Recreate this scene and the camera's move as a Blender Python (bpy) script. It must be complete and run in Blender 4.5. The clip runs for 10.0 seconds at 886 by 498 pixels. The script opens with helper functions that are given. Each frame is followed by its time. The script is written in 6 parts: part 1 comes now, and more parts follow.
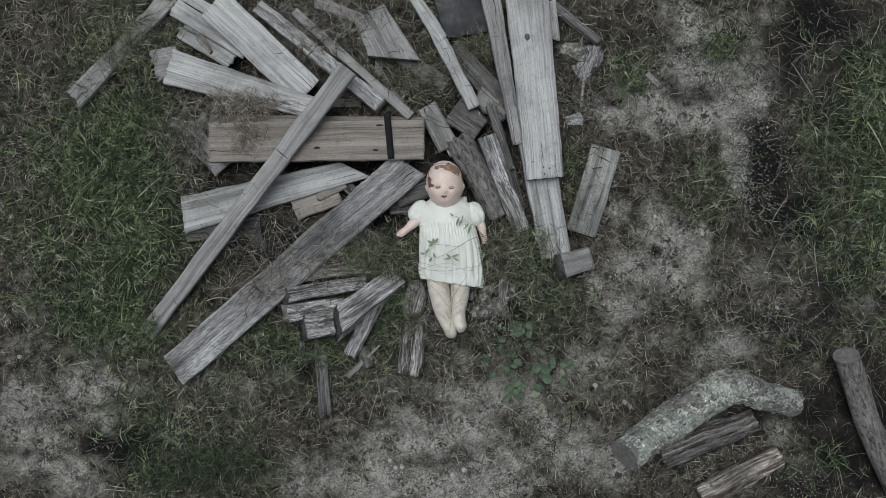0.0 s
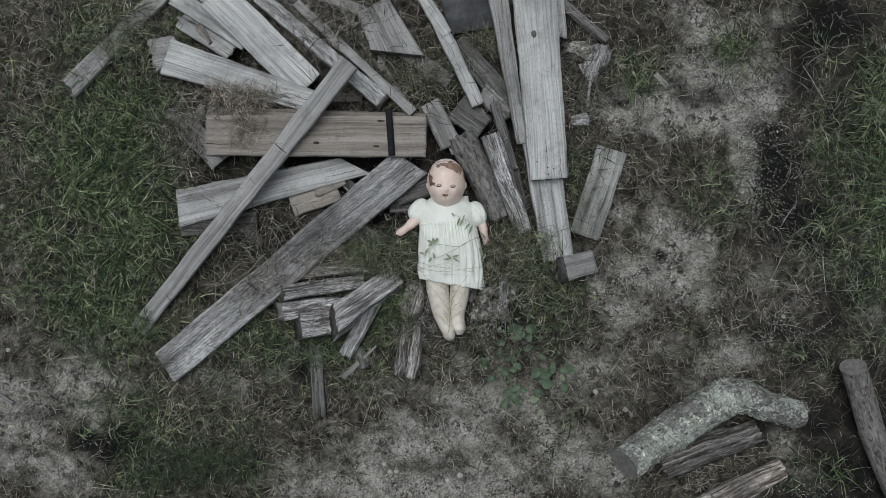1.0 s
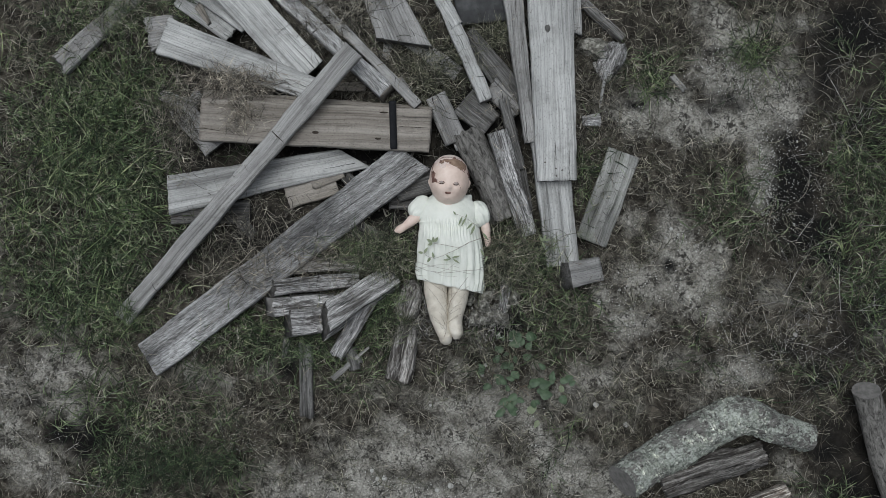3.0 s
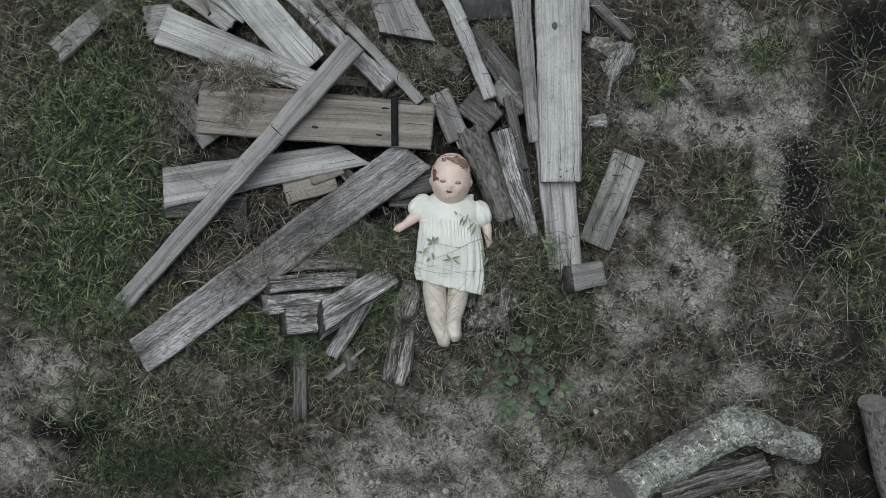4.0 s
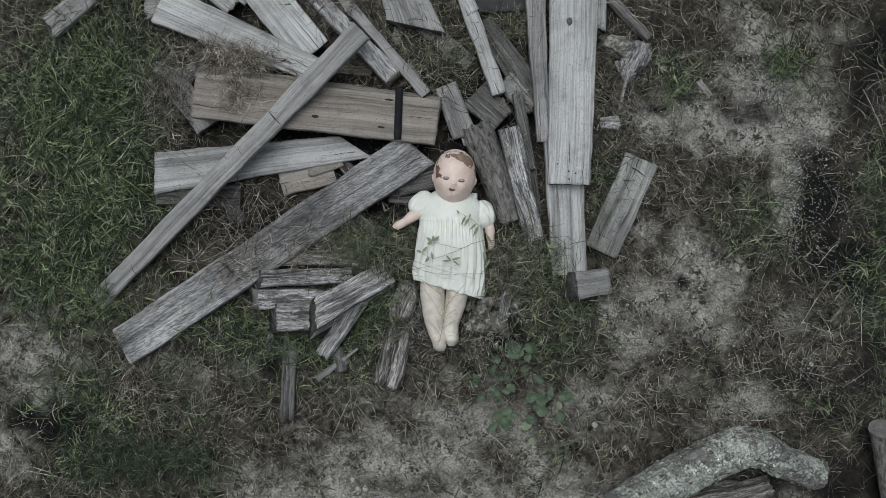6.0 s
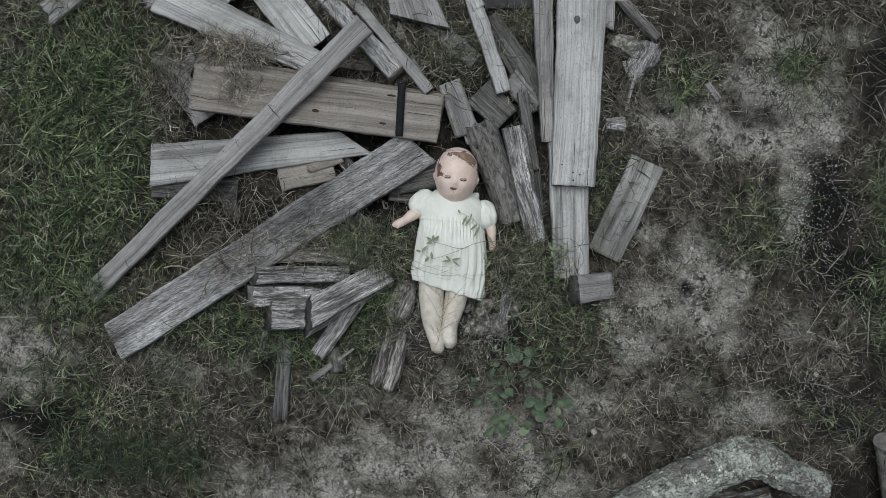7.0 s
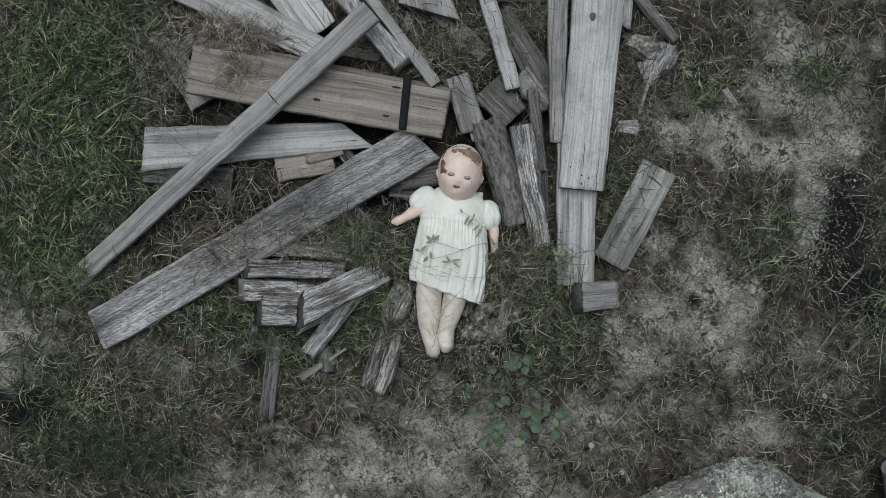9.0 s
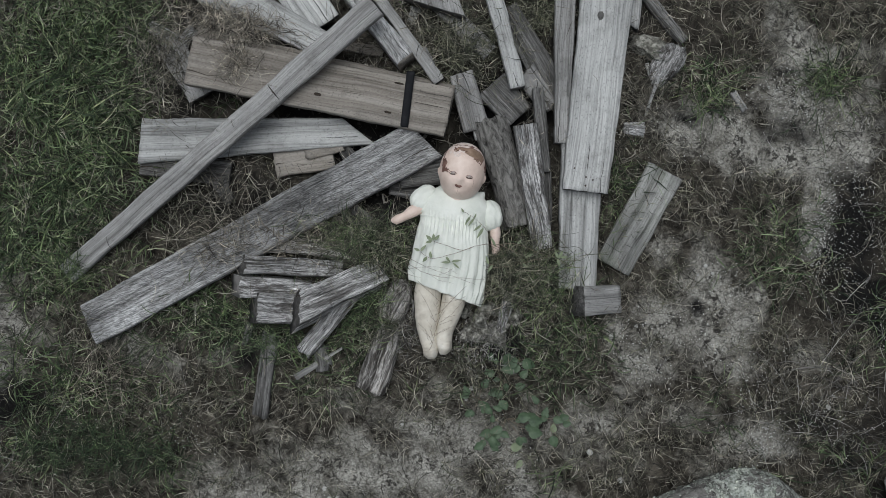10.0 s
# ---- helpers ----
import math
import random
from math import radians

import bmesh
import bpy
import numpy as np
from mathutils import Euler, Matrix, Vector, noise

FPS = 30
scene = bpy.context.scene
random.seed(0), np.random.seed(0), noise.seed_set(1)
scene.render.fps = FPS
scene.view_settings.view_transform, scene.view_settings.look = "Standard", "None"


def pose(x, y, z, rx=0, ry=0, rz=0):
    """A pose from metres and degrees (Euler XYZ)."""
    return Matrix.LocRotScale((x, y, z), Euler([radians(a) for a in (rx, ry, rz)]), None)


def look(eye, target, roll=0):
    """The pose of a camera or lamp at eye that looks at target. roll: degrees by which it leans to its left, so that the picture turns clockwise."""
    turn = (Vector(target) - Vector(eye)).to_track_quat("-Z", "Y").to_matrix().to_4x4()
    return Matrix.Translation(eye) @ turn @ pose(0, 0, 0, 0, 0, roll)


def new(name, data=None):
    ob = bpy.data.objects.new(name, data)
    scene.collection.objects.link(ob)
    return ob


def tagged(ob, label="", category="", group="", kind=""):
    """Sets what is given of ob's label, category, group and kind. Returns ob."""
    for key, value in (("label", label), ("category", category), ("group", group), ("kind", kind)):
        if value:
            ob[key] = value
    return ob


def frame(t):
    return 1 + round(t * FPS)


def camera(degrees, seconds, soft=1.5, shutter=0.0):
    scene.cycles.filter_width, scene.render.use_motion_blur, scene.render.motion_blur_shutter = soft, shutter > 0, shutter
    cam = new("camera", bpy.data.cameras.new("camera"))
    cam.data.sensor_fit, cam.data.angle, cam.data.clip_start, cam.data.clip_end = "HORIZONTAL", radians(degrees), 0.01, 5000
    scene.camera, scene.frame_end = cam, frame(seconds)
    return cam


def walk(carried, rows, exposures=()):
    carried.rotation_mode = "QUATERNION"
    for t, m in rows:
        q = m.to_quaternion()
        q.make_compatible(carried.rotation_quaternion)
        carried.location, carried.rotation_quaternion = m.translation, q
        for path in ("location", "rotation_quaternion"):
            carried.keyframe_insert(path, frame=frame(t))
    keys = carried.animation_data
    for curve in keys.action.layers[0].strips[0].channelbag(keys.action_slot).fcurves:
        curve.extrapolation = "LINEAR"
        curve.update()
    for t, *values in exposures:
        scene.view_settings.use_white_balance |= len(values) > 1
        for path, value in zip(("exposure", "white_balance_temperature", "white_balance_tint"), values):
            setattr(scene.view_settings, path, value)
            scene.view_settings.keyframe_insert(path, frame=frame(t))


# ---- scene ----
cam = camera(50.00, 10.0, soft=0.8)
# seconds, eye in metres, small tilts off straight down, turn about the line of sight
ROWS = [
    (0.0, 0.0000, 0.0000, 2.7000, 0.790, 0.178, 0.000),
    (1.0, 0.0008, 0.0014, 2.6411, 0.779, 0.201, 1.223),
    (2.0, 0.0016, 0.0027, 2.5844, 0.768, 0.224, 2.448),
    (3.0, 0.0024, 0.0040, 2.5297, 0.757, 0.246, 3.674),
    (4.0, 0.0031, 0.0053, 2.4771, 0.745, 0.269, 4.901),
    (5.0, 0.0038, 0.0065, 2.4266, 0.734, 0.292, 6.131),
    (6.0, 0.0044, 0.0077, 2.3782, 0.723, 0.315, 7.361),
    (7.0, 0.0050, 0.0088, 2.3319, 0.711, 0.338, 8.593),
    (8.0, 0.0056, 0.0100, 2.2877, 0.700, 0.361, 9.827),
    (9.0, 0.0061, 0.0110, 2.2456, 0.689, 0.384, 11.062),
    (10.0, 0.0066, 0.0121, 2.2055, 0.678, 0.407, 12.299),
]
walk(cam, [(t, pose(x, y, z) @ pose(0, 0, 0, a, 0, 0) @ pose(0, 0, 0, 0, b, 0) @ pose(0, 0, 0, 0, 0, c)) for t, x, y, z, a, b, c in ROWS],
     exposures=[(0.0, -0.17, 6030, 9), (10.0, -0.17, 6030, 9)])

# ---- light: an overcast sky and a very wide, weak sun ----
SUN_UP, SUN_ROUND = 76.0, 325.0
world = bpy.data.worlds.new("overcast_sky")
scene.world = world
world.use_nodes = True
wn = world.node_tree.nodes
sky = wn.new("ShaderNodeTexSky")
sky.sky_type, sky.sun_disc = "NISHITA", False
sky.sun_elevation, sky.sun_rotation = radians(SUN_UP), radians(SUN_ROUND)
sky.air_density, sky.dust_density, sky.ozone_density = 1.6, 6.0, 1.0
cloud = wn.new("ShaderNodeHueSaturation")
cloud.inputs["Saturation"].default_value = 0.35
world.node_tree.links.new(sky.outputs[0], cloud.inputs["Color"])
world.node_tree.links.new(cloud.outputs[0], wn["Background"].inputs[0])
wn["Background"].inputs[1].default_value = 0.062
sun = new("sun", bpy.data.lights.new("sun", "SUN"))
sun.data.energy, sun.data.angle, sun.data.color = 1.72, radians(38), (1.0, 0.98, 0.95)
ang = radians(SUN_ROUND)
high = radians(SUN_UP)
sun.matrix_world = look((6 * math.sin(ang) * math.cos(high), 6 * math.cos(ang) * math.cos(high), 6 * math.sin(high)), (0, 0, 0))

# ---- materials ----


def nodes_of(name):
    m = bpy.data.materials.new(name)
    m.use_nodes = True
    return m, m.node_tree.nodes, m.node_tree.links, m.node_tree.nodes["Principled BSDF"]


def ramp(nt, src, stops):
    r = nt.new("ShaderNodeValToRGB")
    while len(r.color_ramp.elements) < len(stops):
        r.color_ramp.elements.new(0.5)
    for e, (p, c) in zip(r.color_ramp.elements, stops):
        e.position, e.color = p, (*c, 1)
    src.id_data.links.new(src, r.inputs[0])
    return r


def noise_tex(nt, lk, vec, scale, detail=4.0, rough=0.55, dist=0.0):
    n = nt.new("ShaderNodeTexNoise")
    n.inputs["Scale"].default_value, n.inputs["Detail"].default_value = scale, detail
    n.inputs["Roughness"].default_value, n.inputs["Distortion"].default_value = rough, dist
    if vec is not None:
        lk.new(vec, n.inputs["Vector"])
    return n


def mix(nt, lk, fac, a, b, how="MIX"):
    m = nt.new("ShaderNodeMix")
    m.data_type, m.blend_type = "RGBA", how
    for socket, value in ((m.inputs[0], fac), (m.inputs[6], a), (m.inputs[7], b)):
        if isinstance(value, (int, float)):
            socket.default_value = value
        elif isinstance(value, tuple):
            socket.default_value = (*value, 1)
        else:
            lk.new(value, socket)
    return m.outputs[2]


def bump(nt, lk, height, bsdf, strength, distance):
    b = nt.new("ShaderNodeBump")
    b.inputs["Strength"].default_value, b.inputs["Distance"].default_value = strength, distance
    lk.new(height, b.inputs["Height"])
    lk.new(b.outputs[0], bsdf.inputs["Normal"])


def own_coords(nt, lk, stretch):
    """Object coordinates, shifted by the object's own random number and stretched along the grain (x)."""
    tc, info = nt.new("ShaderNodeTexCoord"), nt.new("ShaderNodeObjectInfo")
    scale = nt.new("ShaderNodeVectorMath")
    scale.operation = "MULTIPLY"
    scale.inputs[1].default_value = (37.0, 91.0, 53.0)
    comb = nt.new("ShaderNodeCombineXYZ")
    for k in range(3):
        lk.new(info.outputs["Random"], comb.inputs[k])
    lk.new(comb.outputs[0], scale.inputs[0])
    add = nt.new("ShaderNodeVectorMath")
    lk.new(tc.outputs["Object"], add.inputs[0])
    lk.new(scale.outputs[0], add.inputs[1])
    mul = nt.new("ShaderNodeVectorMath")
    mul.operation = "MULTIPLY"
    mul.inputs[1].default_value = stretch
    lk.new(add.outputs[0], mul.inputs[0])
    return add.outputs[0], mul.outputs[0], info.outputs["Random"]


def weathered_wood(name, pale, mid, dark, grain=1.0, stain=(0.09, 0.085, 0.075), moss=0.0, rough=0.85, waver=0.45, cracks=0.8, fleck=0.6, short_grain=0.045, fibre_size=620, gain=1.0, rot=0.0, rot_colour=(0.032, 0.027, 0.023), skew=0.0, drift=0.5, tight=1.0, hairs=0.7):
    """Grey old wood with the grain along x: growth bands, fine lines, checks, rough fibre, stains and rot."""
    m, nt, lk, b = nodes_of(name)
    plain, _, rnd = own_coords(nt, lk, (1.0, 1.0, 1.0))
    wander = noise_tex(nt, lk, plain, 3.2, 2, 0.5)
    sway = nt.new("ShaderNodeVectorMath")
    sway.operation = "MULTIPLY_ADD"
    sway.inputs[1].default_value = (0.0, 0.06 * waver, 0.03 * waver)
    lk.new(wander.outputs["Color"], sway.inputs[0])
    lk.new(plain, sway.inputs[2])

    def squeezed(factor, turn=0.0):
        src = sway.outputs[0]
        if turn:
            rot_node = nt.new("ShaderNodeVectorRotate")
            rot_node.rotation_type = "Z_AXIS"
            rot_node.inputs["Angle"].default_value = radians(turn)
            lk.new(src, rot_node.inputs["Vector"])
            src = rot_node.outputs[0]
        v = nt.new("ShaderNodeVectorMath")
        v.operation = "MULTIPLY"
        v.inputs[1].default_value = (factor, 1.0, 1.0)
        lk.new(src, v.inputs[0])
        return v.outputs[0]

    along = squeezed(0.009)
    fine = noise_tex(nt, lk, along, 300 * grain, 7, 0.66, 0.1)
    broad = noise_tex(nt, lk, squeezed(0.012), 60 * grain, 3, 0.55, 0.35)
    w = 0.13 / tight
    c1 = ramp(nt, fine.outputs[0], ((0.49 - 1.55 * w, tuple(0.6 * v for v in dark)), (0.49 - 0.85 * w, dark), (0.49, mid), (0.49 + 1.0 * w, pale)))
    c2 = ramp(nt, broad.outputs[0], ((0.49 - 1.5 * w, dark), (0.49 - 0.3 * w, mid), (0.49 + 0.6 * w, pale), (0.49 + 1.7 * w, mid)))
    col = mix(nt, lk, 0.5, c1.outputs[0], c2.outputs[0])
    fibre = noise_tex(nt, lk, squeezed(short_grain, skew), fibre_size, 6, 0.72, 0.1)
    lit = ramp(nt, fibre.outputs[0], ((0.50 - 0.16 / gain, (0.45 / gain,) * 3), (0.50, (0.93, 0.93, 0.93)), (0.50 + 0.16 / gain, (1.32 * gain ** 0.5,) * 3)))
    col = mix(nt, lk, fleck, col, mix(nt, lk, 1.0, col, lit.outputs[0], "MULTIPLY"))
    crack = noise_tex(nt, lk, along, 34 * grain, 2, 0.5, 0.4)
    line = ramp(nt, crack.outputs[0], ((0.488, (0, 0, 0)), (0.5, (1, 1, 1)), (0.512, (0, 0, 0))))
    gate = ramp(nt, noise_tex(nt, lk, squeezed(0.4), 14, 2).outputs[0], ((0.50, (0, 0, 0)), (0.60, (cracks, cracks, cracks))))
    col = mix(nt, lk, mix(nt, lk, 1.0, line.outputs[0], gate.outputs[0], "MULTIPLY"), col, tuple(0.3 * v for v in dark))
    hair = noise_tex(nt, lk, along, 120 * grain, 3, 0.55, 0.2)
    thin = ramp(nt, hair.outputs[0], ((0.490, (0, 0, 0)), (0.5, (hairs, hairs, hairs)), (0.510, (0, 0, 0))))
    gate2 = ramp(nt, noise_tex(nt, lk, squeezed(0.5), 23, 3).outputs[0], ((0.47, (0, 0, 0)), (0.60, (1, 1, 1))))
    col = mix(nt, lk, mix(nt, lk, 1.0, thin.outputs[0], gate2.outputs[0], "MULTIPLY"), col, tuple(0.4 * v for v in dark))
    # slow changes of tone along the piece, weather stains, fine specks
    slow = ramp(nt, noise_tex(nt, lk, squeezed(0.55), 6.5, 5, 0.6, 0.5).outputs[0], ((0.34, (1 - 0.62 * drift,) * 3), (0.52, (1.0, 1.0, 1.0)), (0.70, (1 + 0.24 * drift,) * 3)))
    col = mix(nt, lk, 1.0, col, slow.outputs[0], "MULTIPLY")
    blot = ramp(nt, noise_tex(nt, lk, plain, 17, 6, 0.68).outputs[0], ((0.52, (0, 0, 0)), (0.68, (0.75, 0.75, 0.75))))
    col = mix(nt, lk, blot.outputs[0], col, mix(nt, lk, 0.45, col, stain))
    speck = ramp(nt, noise_tex(nt, lk, plain, 240, 3, 0.6).outputs[0], ((0.30, (0.6, 0.6, 0.6)), (0.42, (1, 1, 1)), (0.72, (1.08, 1.08, 1.08))))
    col = mix(nt, lk, 1.0, col, speck.outputs[0], "MULTIPLY")
    if rot:
        decay = ramp(nt, noise_tex(nt, lk, squeezed(0.28), 34, 6, 0.7, 0.5).outputs[0], ((0.60 - 0.16 * rot, (0, 0, 0)), (0.65 - 0.16 * rot, (0.9, 0.9, 0.9))))
        col = mix(nt, lk, decay.outputs[0], col, mix(nt, lk, 0.78, col, rot_colour))
    if moss:
        green = ramp(nt, noise_tex(nt, lk, plain, 16, 6, 0.7).outputs[0], ((0.62 - 0.2 * moss, (0, 0, 0)), (0.75, (0.75, 0.75, 0.75))))
        col = mix(nt, lk, green.outputs[0], col, (0.085, 0.105, 0.06))
    tone = nt.new("ShaderNodeHueSaturation")
    span = nt.new("ShaderNodeMapRange")
    span.inputs[3].default_value, span.inputs[4].default_value = 0.93, 1.08
    lk.new(rnd, span.inputs[0])
    lk.new(span.outputs[0], tone.inputs["Value"])
    lk.new(col, tone.inputs["Color"])
    lk.new(tone.outputs[0], b.inputs["Base Color"])
    b.inputs["Roughness"].default_value = rough
    b.inputs["Specular IOR Level"].default_value = 0.25
    bump(nt, lk, mix(nt, lk, 0.4, mix(nt, lk, 0.5, fine.outputs[0], fibre.outputs[0]), line.outputs[0], "SUBTRACT"), b, 1.0, 0.003)
    return m


def mottled(name, a, b_, c, scale=30, rough=0.9, bump_size=0.002, bump_scale=120, spec=0.2):
    m, nt, lk, b = nodes_of(name)
    plain, _, rnd = own_coords(nt, lk, (1, 1, 1))
    n = noise_tex(nt, lk, plain, scale, 6, 0.65)
    col = ramp(nt, n.outputs[0], ((0.3, a), (0.5, b_), (0.7, c))).outputs[0]
    lk.new(col, b.inputs["Base Color"])
    b.inputs["Roughness"].default_value, b.inputs["Specular IOR Level"].default_value = rough, spec
    bump(nt, lk, noise_tex(nt, lk, plain, bump_scale, 4, 0.6).outputs[0], b, 0.7, bump_size)
    return m


def blade_material(name, stops, rough=0.6):
    m, nt, lk, b = nodes_of(name)
    geo = nt.new("ShaderNodeNewGeometry")
    col = ramp(nt, geo.outputs["Random Per Island"], stops).outputs[0]
    tc = nt.new("ShaderNodeTexCoord")
    drift = noise_tex(nt, lk, tc.outputs["Object"], 7, 3)
    tone = ramp(nt, drift.outputs[0], ((0.35, (0.75, 0.75, 0.75)), (0.65, (1, 1, 1))))
    col = mix(nt, lk, 1.0, col, tone.outputs[0], "MULTIPLY")
    bunch = noise_tex(nt, lk, tc.outputs["Object"], 48, 4, 0.65)
    fresh = ramp(nt, bunch.outputs[0], ((0.37, (0.34, 0.34, 0.34)), (0.51, (1, 1, 1)), (0.64, (1.72, 1.70, 1.62))))
    col = mix(nt, lk, 1.0, col, fresh.outputs[0], "MULTIPLY")
    lk.new(col, b.inputs["Base Color"])
    b.inputs["Roughness"].default_value, b.inputs["Specular IOR Level"].default_value = rough, 0.25
    return m


GREY_WOOD = weathered_wood("grey_weathered_wood", (0.40, 0.397, 0.385), (0.29, 0.287, 0.277), (0.15, 0.147, 0.139), fleck=0.35, drift=0.6)
PALE_WOOD = weathered_wood("pale_weathered_wood", (0.55, 0.557, 0.54), (0.42, 0.426, 0.412), (0.225, 0.226, 0.218), 0.8, cracks=0.4, fleck=0.3, drift=0.5, hairs=0.45, tight=1.35)
LATH_WOOD = weathered_wood("fine_grained_grey_wood", (0.445, 0.445, 0.432), (0.332, 0.33, 0.318), (0.175, 0.172, 0.164), 1.2, cracks=0.5, fleck=0.35, drift=0.6, hairs=0.7, tight=1.2)
BROWN_WOOD = weathered_wood("brownish_board_wood", (0.325, 0.3025, 0.268), (0.25, 0.2295, 0.199), (0.135, 0.1195, 0.1015), 0.7, cracks=0.8, fleck=0.25, drift=0.45)
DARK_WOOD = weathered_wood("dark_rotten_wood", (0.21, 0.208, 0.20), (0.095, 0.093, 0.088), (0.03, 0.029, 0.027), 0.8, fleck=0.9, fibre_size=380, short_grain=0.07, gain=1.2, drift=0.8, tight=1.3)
STREAKED_WOOD = weathered_wood("streaked_grey_wood", (0.47, 0.475, 0.47), (0.29, 0.29, 0.284), (0.10, 0.098, 0.093), 1.1, fleck=0.95, fibre_size=560, short_grain=0.11, gain=1.45, skew=10.0, hairs=1.0, drift=1.0, cracks=0.9)
MOSSY_WOOD = weathered_wood("mossy_grey_wood", (0.43, 0.434, 0.41), (0.315, 0.32, 0.30), (0.14, 0.143, 0.131), 0.9, moss=0.6, fleck=0.5, drift=0.9)
SPLIT_WOOD = weathered_wood("split_firewood", (0.60, 0.60, 0.59), (0.27, 0.268, 0.26), (0.045, 0.043, 0.04), 0.8, waver=0.9, fleck=1.0, short_grain=0.15, fibre_size=460, gain=1.4, hairs=1.0, rot=0.4, drift=0.9, tight=1.3)
ROTTEN_WOOD = weathered_wood("dark_rotting_log", (0.50, 0.487, 0.46), (0.20, 0.188, 0.171), (0.032, 0.029, 0.026), 0.6, waver=1.3, fleck=1.0, short_grain=0.08, fibre_size=380, gain=1.3, rot=0.45, drift=0.8, tight=1.6)
RAW_WOOD = weathered_wood("torn_brown_wood", (0.72, 0.69, 0.63), (0.23, 0.195, 0.163), (0.042, 0.033, 0.026), 0.5, waver=1.2, fleck=1.0, short_grain=0.08, fibre_size=380, gain=1.3, rot=0.35, rot_colour=(0.07, 0.05, 0.037), drift=1.0, tight=1.9)
CUT_END = mottled("sawn_end_grain", (0.12, 0.117, 0.111), (0.18, 0.175, 0.166), (0.25, 0.245, 0.232), 60)
GREY_END = mottled("weathered_end_grain", (0.035, 0.034, 0.032), (0.07, 0.068, 0.064), (0.12, 0.117, 0.11), 80)


def bark_material(name, lichen):
    m, nt, lk, b = nodes_of(name)
    plain, along, _ = own_coords(nt, lk, (0.42, 1.0, 1.0))
    n = noise_tex(nt, lk, along, 85, 7, 0.75, 0.9)
    col = ramp(nt, n.outputs[0], ((0.36, (0.030, 0.029, 0.027)), (0.47, (0.125, 0.121, 0.112)), (0.63, (0.255, 0.249, 0.232)))).outputs[0]
    if lichen:
        cover = noise_tex(nt, lk, plain, 12, 3, 0.6)
        speck = noise_tex(nt, lk, plain, 75, 6, 0.75, 1.2)
        both = nt.new("ShaderNodeMath")
        both.operation = "MULTIPLY_ADD"
        lk.new(cover.outputs[0], both.inputs[0])
        both.inputs[1].default_value = 0.75
        lk.new(speck.outputs[0], both.inputs[2])
        mask = ramp(nt, both.outputs[0], ((0.87, (0, 0, 0)), (0.90, (0.95, 0.95, 0.95))))
        pale = ramp(nt, noise_tex(nt, lk, plain, 160, 3).outputs[0], ((0.35, (0.22, 0.245, 0.205)), (0.65, (0.52, 0.55, 0.50))))
        col = mix(nt, lk, mask.outputs[0], col, pale.outputs[0])
        h = mix(nt, lk, 0.5, n.outputs[0], mask.outputs[0], "ADD")
    else:
        h = n.outputs[0]
    lk.new(col, b.inputs["Base Color"])
    b.inputs["Roughness"].default_value, b.inputs["Specular IOR Level"].default_value = 0.9, 0.2
    bump(nt, lk, h, b, 0.9, 0.004)
    return m


BARK = bark_material("rough_grey_bark", False)
LICHEN_BARK = bark_material("lichen_covered_bark", True)
GREEN_BLADE = blade_material("green_grass_blade", ((0.0, (0.010, 0.019, 0.008)), (0.40, (0.042, 0.068, 0.031)), (0.76, (0.122, 0.172, 0.082)), (1.0, (0.28, 0.33, 0.20))))
DRY_BLADE = blade_material("dry_grass_blade", ((0.0, (0.012, 0.011, 0.009)), (0.33, (0.070, 0.065, 0.050)), (0.72, (0.215, 0.203, 0.165)), (1.0, (0.44, 0.42, 0.36))))
LONG_BLADE = blade_material("long_green_blade", ((0.0, (0.012, 0.022, 0.010)), (0.30, (0.052, 0.080, 0.036)), (0.72, (0.145, 0.195, 0.088)), (0.92, (0.25, 0.29, 0.155)), (1.0, (0.37, 0.38, 0.26))))
MIXED_BLADE = blade_material("half_dry_grass_blade", ((0.0, (0.014, 0.017, 0.011)), (0.4, (0.072, 0.079, 0.049)), (0.78, (0.19, 0.19, 0.135)), (1.0, (0.40, 0.385, 0.31))))
STRAW_BLADE = blade_material("brown_straw", ((0.0, (0.05, 0.043, 0.034)), (0.45, (0.19, 0.17, 0.137)), (0.85, (0.38, 0.35, 0.29)), (1.0, (0.52, 0.485, 0.41))))
ASH_TWIG = blade_material("grey_dead_twig", ((0.0, (0.05, 0.048, 0.045)), (0.5, (0.16, 0.155, 0.147)), (1.0, (0.44, 0.43, 0.41))))
DARK_BLADE = blade_material("dark_fine_grass_blade", ((0.0, (0.008, 0.016, 0.008)), (0.5, (0.030, 0.052, 0.024)), (0.9, (0.085, 0.12, 0.058)), (1.0, (0.20, 0.22, 0.14))))
LEAF = mottled("dull_green_leaf", (0.038, 0.064, 0.035), (0.066, 0.104, 0.056), (0.105, 0.148, 0.088), 40, 0.55, 0.0008, 200, spec=0.35)
PALE_LEAF = mottled("pale_wilted_leaf", (0.15, 0.185, 0.11), (0.21, 0.25, 0.155), (0.29, 0.325, 0.22), 60, 0.6, 0.0006, 200)
STEM = mottled("brown_vine_stem", (0.13, 0.105, 0.08), (0.20, 0.165, 0.125), (0.28, 0.235, 0.18), 80)
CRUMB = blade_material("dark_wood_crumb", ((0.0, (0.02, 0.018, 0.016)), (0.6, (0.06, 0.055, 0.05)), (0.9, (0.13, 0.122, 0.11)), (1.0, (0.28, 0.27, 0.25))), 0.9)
LICHEN = blade_material("pale_lichen", ((0.0, (0.20, 0.225, 0.19)), (0.6, (0.36, 0.385, 0.34)), (1.0, (0.56, 0.58, 0.53))), 0.9)
